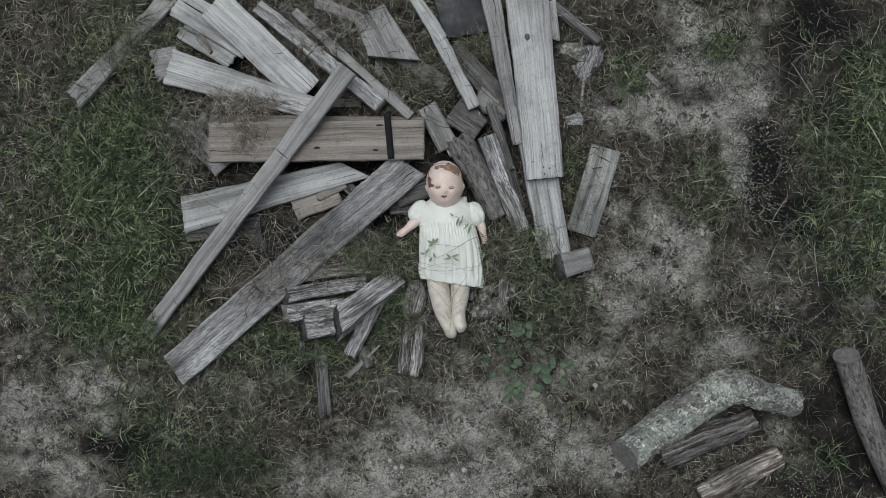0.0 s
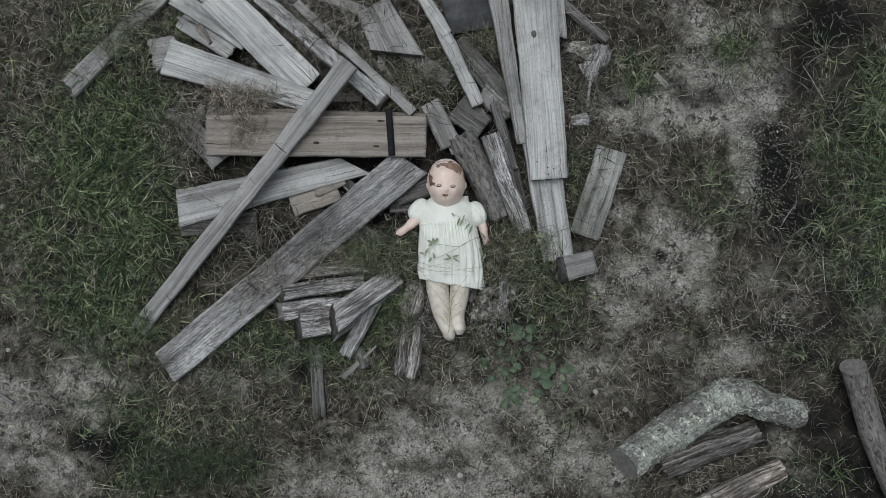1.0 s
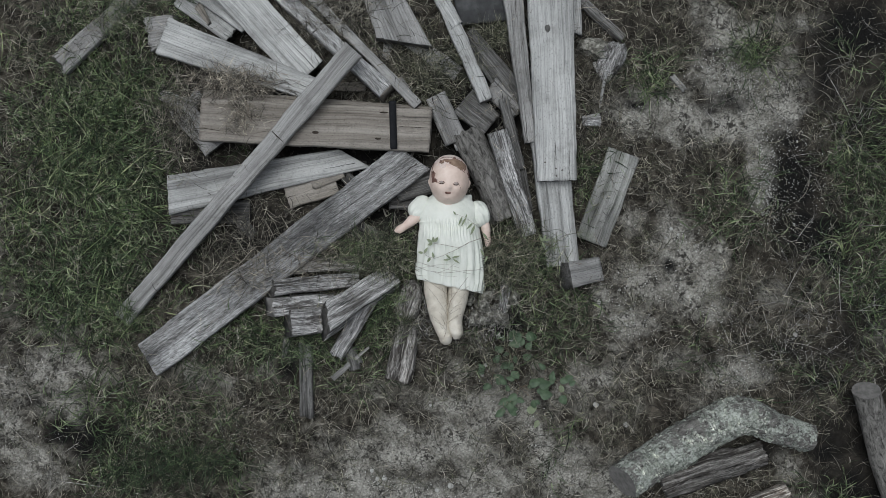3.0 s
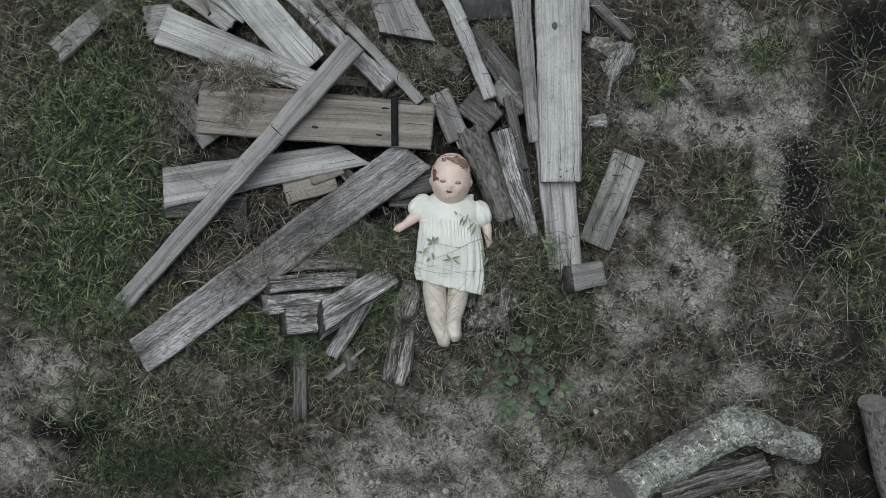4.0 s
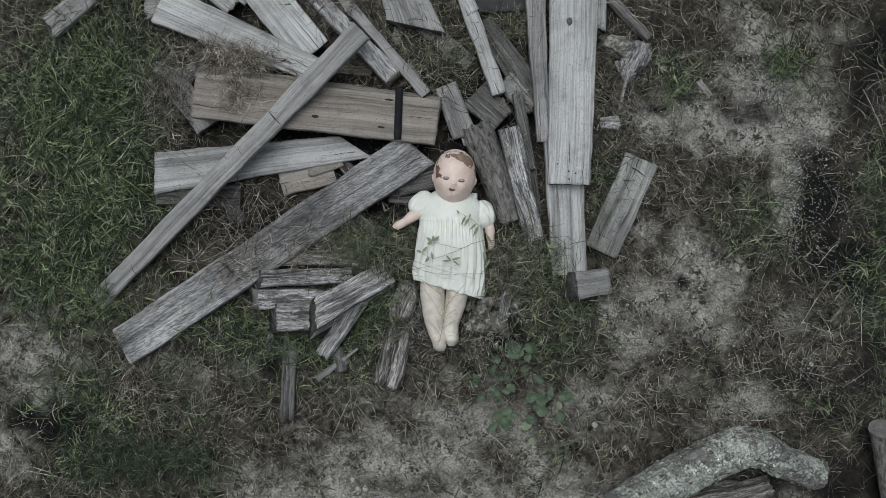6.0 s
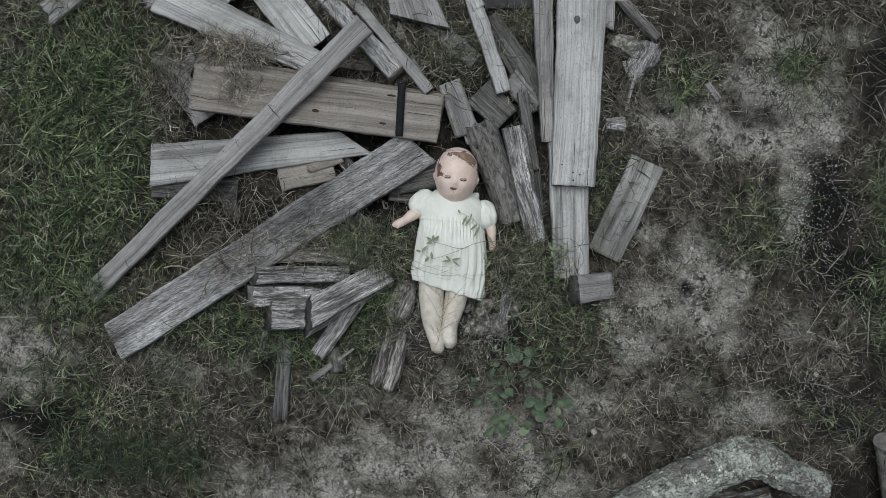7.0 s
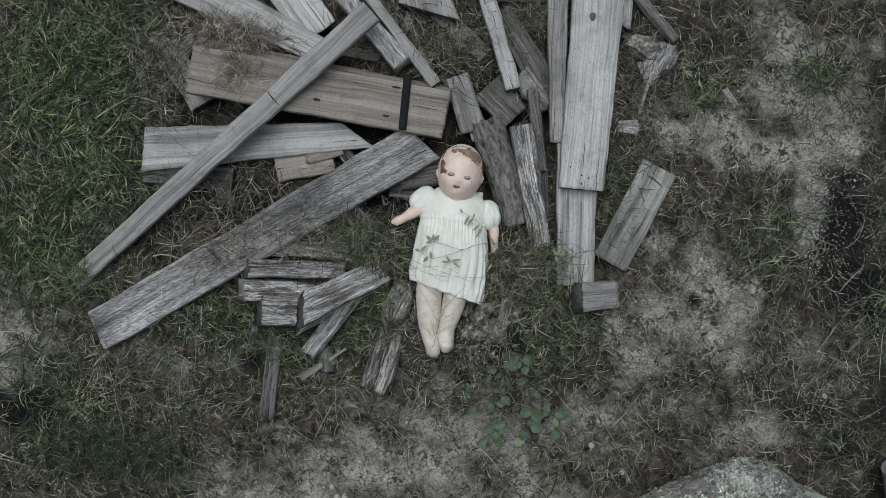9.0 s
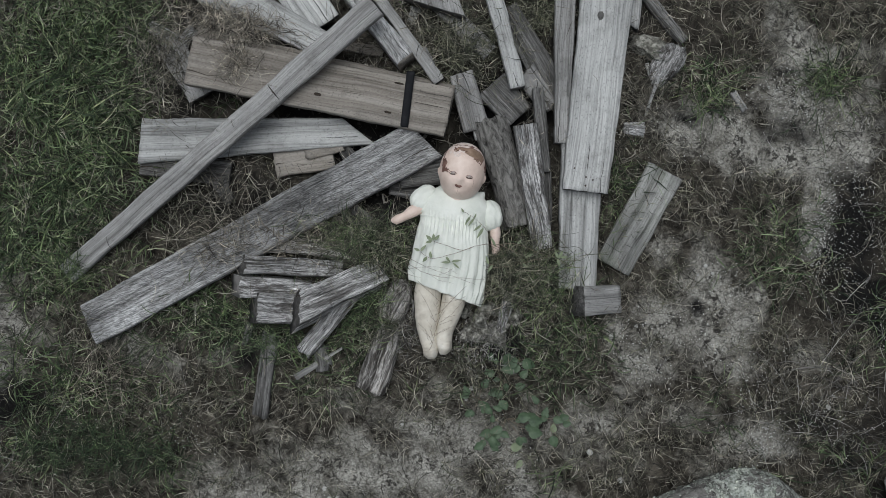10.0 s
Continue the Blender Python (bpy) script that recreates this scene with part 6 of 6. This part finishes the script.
straw_heap((0.226, 0.023, 0.05), 0.064, 0.04, 156, 87, LONG_BLADE, "green grass beside the doll", 0.03, (0.035, 0.077), "grass_tuft")
straw_heap((0.146, -0.234, 0.03), 0.056, 0.04, 156, 88, MIXED_BLADE, "grass below the stump", 0.02, (0.021, 0.056), "straw_tuft")
straw_heap((-0.143, -0.058, 0.04), 0.04, 0.048, 144, 89, LONG_BLADE, "green grass beside the doll's skirt", 0.025, (0.028, 0.063), "grass_tuft")
straw_heap((-0.36, -0.202, 0.025), 0.064, 0.035, 144, 90, LONG_BLADE, "green grass under the firewood", 0.02, (0.021, 0.056), "grass_tuft")
straw_heap((-0.239, -0.202, 0.025), 0.04, 0.048, 120, 91, LONG_BLADE, "green grass beside the split stick", 0.02, (0.021, 0.056), "grass_tuft")
straw_heap((-0.649, -0.564, 0.02), 0.096, 0.032, 600, 92, DARK_BLADE, "dense dark green tuft of fine grass", 0.03, (0.028, 0.077), "grass_tuft")
straw_heap((-0.785, -0.596, 0.02), 0.048, 0.026, 200, 93, DARK_BLADE, "dark green tuft of fine grass", 0.025, (0.028, 0.063), "grass_tuft")
straw_heap((0.355, 0.215, 0.02), 0.026, 0.072, 120, 94, LONG_BLADE, "green grass beside a sunken board", 0.015, (0.021, 0.049), "grass_tuft")
straw_heap((0.403, 0.183, 0.035), 0.022, 0.032, 36, 95, MIXED_BLADE, "grass lying over a mossy board", 0.008, (0.014, 0.042), "straw_tuft")
straw_heap((0.387, 0.536, 0.02), 0.04, 0.072, 144, 96, DRY_BLADE, "dry grass round a root stub", 0.015, (0.014, 0.042), "straw_tuft")
straw_heap((0.776, 0.604, 0.01), 0.016, 0.022, 78, 97, LONG_BLADE, "pale green tuft on the sand", 0.012, (0.021, 0.056), "grass_tuft")
straw_heap((-0.721, 0.649, 0.035), 0.04, 0.022, 66, 98, LONG_BLADE, "green grass between pale boards", 0.02, (0.021, 0.049), "grass_tuft")
straw_heap((-0.32, 0.44, 0.05), 0.048, 0.016, 96, 99, DRY_BLADE, "dry grass under the lath", 0.015, (0.014, 0.042), "straw_tuft")
straw_heap((0.13, 0.424, 0.05), 0.022, 0.04, 72, 100, DRY_BLADE, "dry grass beside the narrow board", 0.015, (0.014, 0.042), "straw_tuft")
straw_heap((-0.239, 0.601, 0.03), 0.08, 0.045, 480, 101, DRY_BLADE, "dense dry grass among the old laths", 0.016, (0.02, 0.065))
straw_heap((-0.159, 0.472, 0.035), 0.064, 0.032, 380, 102, DRY_BLADE, "dense dry grass above the strapped boards", 0.016, (0.02, 0.065))
straw_heap((-0.416, 0.649, 0.03), 0.048, 0.064, 260, 103, DRY_BLADE, "dry grass beside the square lath", 0.016, (0.02, 0.065))
straw_heap((-0.071, 0.504, 0.04), 0.048, 0.048, 200, 104, MIXED_BLADE, "half-dry grass among the laths", 0.016, (0.02, 0.065))
straw_heap((-0.159, 0.055, 0.04), 0.064, 0.029, 240, 105, DRY_BLADE, "dry grass under the doll's arm", 0.016, (0.02, 0.065))
straw_heap((-0.368, -0.01, 0.06), 0.064, 0.019, 160, 106, STRAW_BLADE, "dry stalks lying over beam and firewood", 0.016, (0.02, 0.065))
straw_heap((-0.737, 0.36, 0.035), 0.035, 0.035, 240, 111, DRY_BLADE, "dry grass over the broken board ends", 0.014, (0.02, 0.06))
straw_heap((-0.705, 0.263, 0.035), 0.032, 0.029, 160, 112, DRY_BLADE, "dry grass beside the strapped boards", 0.014, (0.02, 0.06))
straw_heap((-0.769, 0.408, 0.03), 0.026, 0.032, 120, 113, LONG_BLADE, "green grass at the pile's edge", 0.014, (0.02, 0.06), "grass_tuft")
straw_heap((-0.837, -0.186, 0.032), 0.022, 0.022, 90, 115, LONG_BLADE, "green grass leaning over a lath", 0.012, (0.03, 0.07), "grass_tuft")
straw_heap((-0.512, -0.058, 0.064), 0.042, 0.022, 110, 116, STRAW_BLADE, "dry stalks lying across the beam", 0.012, (0.03, 0.07))
straw_heap((-0.673, -0.427, 0.012), 0.048, 0.042, 60, 117, STRAW_BLADE, "pale stalks crossed on the ground", 0.012, (0.06, 0.14))


def litter():
    """Single stalks and crumbs of straw fallen on the boards."""
    rng = np.random.default_rng(19)
    pick = rng.integers(0, len(FOOTPRINTS), 520)
    a = np.array([FOOTPRINTS[i][0] for i in pick])
    b = np.array([FOOTPRINTS[i][1] for i in pick])
    half = np.array([FOOTPRINTS[i][2] for i in pick])
    p = a + (b - a) * rng.random((len(pick), 1))
    run = (b - a) / np.linalg.norm(b - a, axis=1)[:, None]
    v = rng.uniform(-1, 1, len(pick)) * half
    n = len(pick)
    w = ribbons(p[:, 0] - run[:, 1] * v, p[:, 1] + run[:, 0] * v, p[:, 2] + 0.003, rng.uniform(0, 6.2832, n), 0.012 + 0.07 * rng.random(n) ** 2.2, rng.uniform(0.0008, 0.0016, n), rng.uniform(0, 0.12, n), np.zeros(n), rng.normal(0, 0.5, n), rng, 5, 0.3)
    joined("straw_litter", w, ribbon_faces(5), STRAW_BLADE, "single dry stalks fallen on the boards", "straw")


litter()

# ---- broad-leaved weeds and the vines across the doll ----


def leaf_bm(length, width, fold, seed, rows=7):
    """A pointed leaf along x with a creased midrib and a drooping tip."""
    rng = random.Random(seed)
    bm, rings = bmesh.new(), []
    curl = rng.uniform(0.1, 0.4)
    for i in range(rows + 1):
        f = i / rows
        w = width * 0.5 * (math.sin(math.pi * f ** 0.75) ** 0.85 if 0 < f < 1 else 0.03)
        z = -curl * length * f * f
        rings.append([bm.verts.new((length * f, y * w, z + abs(y) * w * fold + 0.06 * w * noise.noise(Vector((f * 5, y, seed))))) for y in (-1, -0.5, 0, 0.5, 1)])
    for r, s in zip(rings, rings[1:]):
        for j in range(4):
            bm.faces.new((r[j], s[j], s[j + 1], r[j + 1]))
    return bm


def stem_bm(pts, radii, seed):
    bm = bmesh.new()
    rng = random.Random(seed)
    pts = [Vector(p) for p in pts]
    line, rad = [], []
    for i in range(len(pts) - 1):
        p0, p1, p2, p3 = pts[max(i - 1, 0)], pts[i], pts[i + 1], pts[min(i + 2, len(pts) - 1)]
        for j in range(6 + (i == len(pts) - 2)):
            u = j / 6
            line.append(0.5 * (2 * p1 + (p2 - p0) * u + (2 * p0 - 5 * p1 + 4 * p2 - p3) * u * u + (3 * p1 - p0 - 3 * p2 + p3) * u ** 3) + Vector([rng.gauss(0, 0.0004) for _ in range(3)]))
            rad.append(radii[0] + (radii[1] - radii[0]) * (i + u) / (len(pts) - 1))
    rings = []
    for i, (p, r) in enumerate(zip(line, rad)):
        d = (line[min(i + 1, len(line) - 1)] - line[max(i - 1, 0)]).normalized()
        side = d.cross(Vector((0, 0, 1))).normalized()
        up = side.cross(d)
        rings.append([bm.verts.new(p + r * (side * math.cos(k * math.pi / 3) + up * math.sin(k * math.pi / 3))) for k in range(6)])
    for a, b in zip(rings, rings[1:]):
        for j in range(6):
            bm.faces.new((a[j], a[(j + 1) % 6], b[(j + 1) % 6], b[j]))
    bm.faces.new(rings[0][::-1])
    bm.faces.new(rings[-1])
    return bm


def plant(name, base, stems, leaves, stem_mat, leaf_mat, label, category, slim=0.72):
    """stems: lists of points; leaves: (place, heading in degrees, length, width, pitch)."""
    root = tagged(new(name), label, category)
    root.matrix_basis = Matrix.Translation(base)
    back = Matrix.Translation(-Vector(base))
    made = []
    for i, (pts, r) in enumerate(stems):
        made.append(part("stem", stem_bm([back @ Vector(p) for p in pts], (0.55 * r, 0.32 * r), i), stem_mat, root))
    for i, (p, heading, ln, wd, pitch) in enumerate(leaves):
        near = min(range(len(stems)), key=lambda k: min((Vector(q) - Vector(p)).length for q in stems[k][0]))
        part("leaf", leaf_bm(ln * (0.8 if slim < 1 else 1.0), wd * slim, 0.35, i + 3), leaf_mat, made[near], at=back @ pose(*p, 0, -pitch, heading))
    return root


plant("vine", (0.106, 0.050, 0.100), [([(0.143, 0.038, 0.060), (0.104, 0.068, 0.125), (0.062, 0.059, 0.149), (0.035, 0.043, 0.152), (-0.006, 0.046, 0.155), (-0.035, 0.049, 0.156)], 0.0012), ([(0.050, 0.052, 0.150), (0.016, 0.031, 0.152), (-0.029, 0.011, 0.148), (-0.057, 0.022, 0.135)], 0.0010)],
      [((-0.035, 0.049, 0.156), 150, 0.022, 0.011, 10), ((-0.032, 0.050, 0.156), 100, 0.019, 0.010, 15), ((-0.029, 0.052, 0.156), 60, 0.018, 0.010, 5), ((-0.035, 0.047, 0.156), 200, 0.017, 0.009, 0), ((-0.029, 0.011, 0.150), 110, 0.020, 0.009, 10), ((-0.038, 0.012, 0.148), 240, 0.018, 0.010, 5),
       ((-0.057, 0.022, 0.136), 170, 0.017, 0.009, 0), ((-0.055, 0.022, 0.136), 60, 0.022, 0.009, 10), ((0.001, 0.022, 0.152), 320, 0.022, 0.007, 0), ((0.016, 0.014, 0.150), 20, 0.026, 0.008, 10), ((0.019, 0.012, 0.150), 330, 0.026, 0.006, 0), ((0.013, 0.011, 0.150), 190, 0.026, 0.007, 0)], STEM, PALE_LEAF, "wilted pale green vine across the doll's dress", "vine")
plant("vine", (0.083, 0.083, 0.120), [([(0.094, 0.080, 0.110), (0.074, 0.097, 0.148), (0.044, 0.116, 0.152), (0.016, 0.125, 0.150)], 0.0009)],
      [((0.019, 0.123, 0.151), 130, 0.014, 0.006, 0), ((0.035, 0.119, 0.152), 250, 0.030, 0.007, 0), ((0.044, 0.116, 0.152), 245, 0.028, 0.007, 5), ((0.044, 0.116, 0.152), 80, 0.014, 0.005, 5), ((0.068, 0.100, 0.149), 250, 0.034, 0.009, 0), ((0.062, 0.105, 0.149), 230, 0.028, 0.007, 5), ((0.090, 0.083, 0.125), 310, 0.03, 0.008, 0)], STEM, PALE_LEAF, "small wilted sprig on the doll's chest", "vine")
plant("vine", (0.182, 0.014, 0.050), [([(0.112, 0.074, 0.115), (0.155, 0.062, 0.110), (0.184, 0.059, 0.090), (0.141, 0.035, 0.080), (0.097, 0.025, 0.110)], 0.0012)],
      [((0.097, 0.025, 0.115), 120, 0.026, 0.008, 10), ((0.106, 0.026, 0.110), 250, 0.026, 0.008, 0), ((0.128, 0.031, 0.090), 300, 0.03, 0.009, 0), ((0.172, 0.058, 0.095), 30, 0.028, 0.009, 0), ((0.141, 0.036, 0.085), 200, 0.026, 0.008, 0)], STEM, PALE_LEAF, "vine creeping from the grass to the doll", "vine")
plant("vine", (0.180, 0.060, 0.050), [([(0.098, 0.070, 0.100), (0.150, 0.082, 0.104), (0.200, 0.074, 0.098), (0.246, 0.072, 0.098)], 0.0014), ([(0.094, 0.016, 0.105), (0.150, 0.034, 0.100), (0.205, 0.062, 0.098), (0.248, 0.076, 0.098)], 0.0012), ([(0.246, 0.072, 0.098), (0.270, 0.060, 0.098), (0.300, 0.062, 0.096)], 0.0009)],
      [((0.246, 0.072, 0.099), 70, 0.026, 0.010, 10), ((0.246, 0.072, 0.099), 130, 0.022, 0.009, 10), ((0.244, 0.070, 0.099), 300, 0.024, 0.010, 5), ((0.250, 0.074, 0.099), 20, 0.022, 0.009, 5), ((0.200, 0.074, 0.099), 110, 0.018, 0.007, 10), ((0.170, 0.044, 0.102), 330, 0.020, 0.007, 10), ((0.150, 0.082, 0.105), 60, 0.018, 0.007, 10)], STEM, PALE_LEAF, "vine with green leaves from doll to board", "vine")


def side_twigs(count, seed):
    """Hair-thin twigs that branch off the sprig on the legs."""
    rng = random.Random(seed)
    out = []
    for k in range(count):
        f = rng.random()
        x, y, z = 0.008 + 0.030 * f ** 2 + rng.uniform(-0.012, 0.012), -0.185 + 0.150 * f, 0.104 + 0.006 * f
        an, ln = radians(90 + rng.choice((-1, 1)) * rng.uniform(25, 65)), rng.uniform(0.014, 0.042)
        dx, dy = ln * math.cos(an), ln * math.sin(an)
        out.append(([(x, y, z), (x + 0.5 * dx + rng.gauss(0, 0.002), y + 0.5 * dy, z + 0.002), (x + dx, y + dy, z - 0.25 * abs(dx))], 0.0006))
    return out


plant("dead_sprig", (0.014, -0.205, 0.060), [([(0.004, -0.212, 0.075), (0.012, -0.179, 0.100), (0.015, -0.132, 0.105), (0.021, -0.094, 0.106), (0.044, -0.055, 0.115), (0.059, -0.032, 0.122)], 0.0010), ([(0.015, -0.135, 0.105), (-0.002, -0.109, 0.105), (-0.020, -0.086, 0.105), (-0.042, -0.063, 0.100)], 0.0007),
      ([(0.017, -0.125, 0.106), (0.040, -0.102, 0.103), (0.060, -0.063, 0.110)], 0.0006), ([(0.012, -0.171, 0.100), (-0.007, -0.148, 0.095), (-0.027, -0.136, 0.085)], 0.0006), ([(0.014, -0.156, 0.102), (0.032, -0.136, 0.100), (0.054, -0.126, 0.085)], 0.0006), ([(0.018, -0.101, 0.107), (0.001, -0.074, 0.107), (-0.008, -0.043, 0.110)], 0.0006),
      ([(0.021, -0.092, 0.108), (0.020, -0.063, 0.105), (0.010, -0.043, 0.107)], 0.0006), ([(-0.050, -0.043, 0.100), (-0.014, -0.063, 0.107), (0.017, -0.078, 0.106), (0.063, -0.055, 0.112)], 0.0008)] + side_twigs(18, 61), [], STEM, PALE_LEAF, "brown leafless sprig lying over the doll's legs", "sprig")
plant("dead_sprig", (-0.069, -0.017, 0.080), [([(-0.084, -0.009, 0.080), (-0.045, -0.021, 0.132), (0.001, -0.024, 0.137), (0.055, -0.015, 0.135), (0.093, -0.009, 0.115), (0.142, 0.007, 0.070)], 0.0008), ([(-0.083, 0.003, 0.080), (-0.037, -0.009, 0.137), (0.016, -0.016, 0.140), (0.078, -0.024, 0.128)], 0.0007), ([(-0.080, -0.025, 0.080), (-0.045, -0.012, 0.135), (0.001, -0.003, 0.143), (0.035, -0.009, 0.141)], 0.0006),
      ([(-0.029, -0.023, 0.136), (0.001, -0.032, 0.133), (0.032, -0.030, 0.132)], 0.0005), ([(-0.014, -0.024, 0.136), (0.009, -0.012, 0.142), (0.026, 0.003, 0.144)], 0.0005)], [], STEM, PALE_LEAF, "brown leafless sprig across the dress hem", "sprig")


def weed(cx, cy, spread, count, seed, size):
    rng = random.Random(seed)
    base = (cx, cy, ground_z(cx, cy))
    stems, leaves = [], []
    for i in range(count):
        an, d = rng.uniform(0, 360), spread * math.sqrt(rng.random())
        tip = (cx + d * math.cos(radians(an)), cy + d * math.sin(radians(an)), base[2] + rng.uniform(0.012, 0.035))
        stems.append(([base, ((cx + tip[0]) / 2, (cy + tip[1]) / 2, tip[2] * 0.8), tip], 0.0009))
        ln = 1.05 * size * rng.uniform(0.6, 1.25)
        leaves.append((tip, an + rng.uniform(-60, 60), ln, ln * rng.uniform(0.6, 0.85), rng.uniform(0, 20)))
    plant("weed", base, stems, leaves, STEM, LEAF, "low weed with dull green oval leaves", "weed", 1.0)


for i, ((x, y), s, n, size) in enumerate((((0.186, -0.226), 0.05, 14, 0.024), ((0.218, -0.314), 0.055, 16, 0.026), ((0.282, -0.298), 0.04, 9, 0.024), ((0.178, -0.346), 0.035, 9, 0.024), ((0.146, -0.282), 0.035, 8, 0.022), ((0.322, -0.306), 0.025, 5, 0.022), ((0.218, -0.170), 0.02, 4, 0.03))):
    weed(x, y, s, n, 500 + i, size)


for x, y, ln, wd, heading in ((0.240, -0.376, 0.028, 0.022, 20), (0.272, -0.398, 0.024, 0.014, 250), (0.330, -0.322, 0.022, 0.015, 100)):
    leaf = new("fallen_leaf", finish("fallen_leaf", leaf_bm(ln, wd, 0.12, 77), [PALE_LEAF]))
    leaf.matrix_basis = pose(x, y, ground_z(x, y) + 0.016, 0, -8, heading)
    tagged(leaf, "pale wilted leaf lying on the ground", "leaf", "fallen leaves")
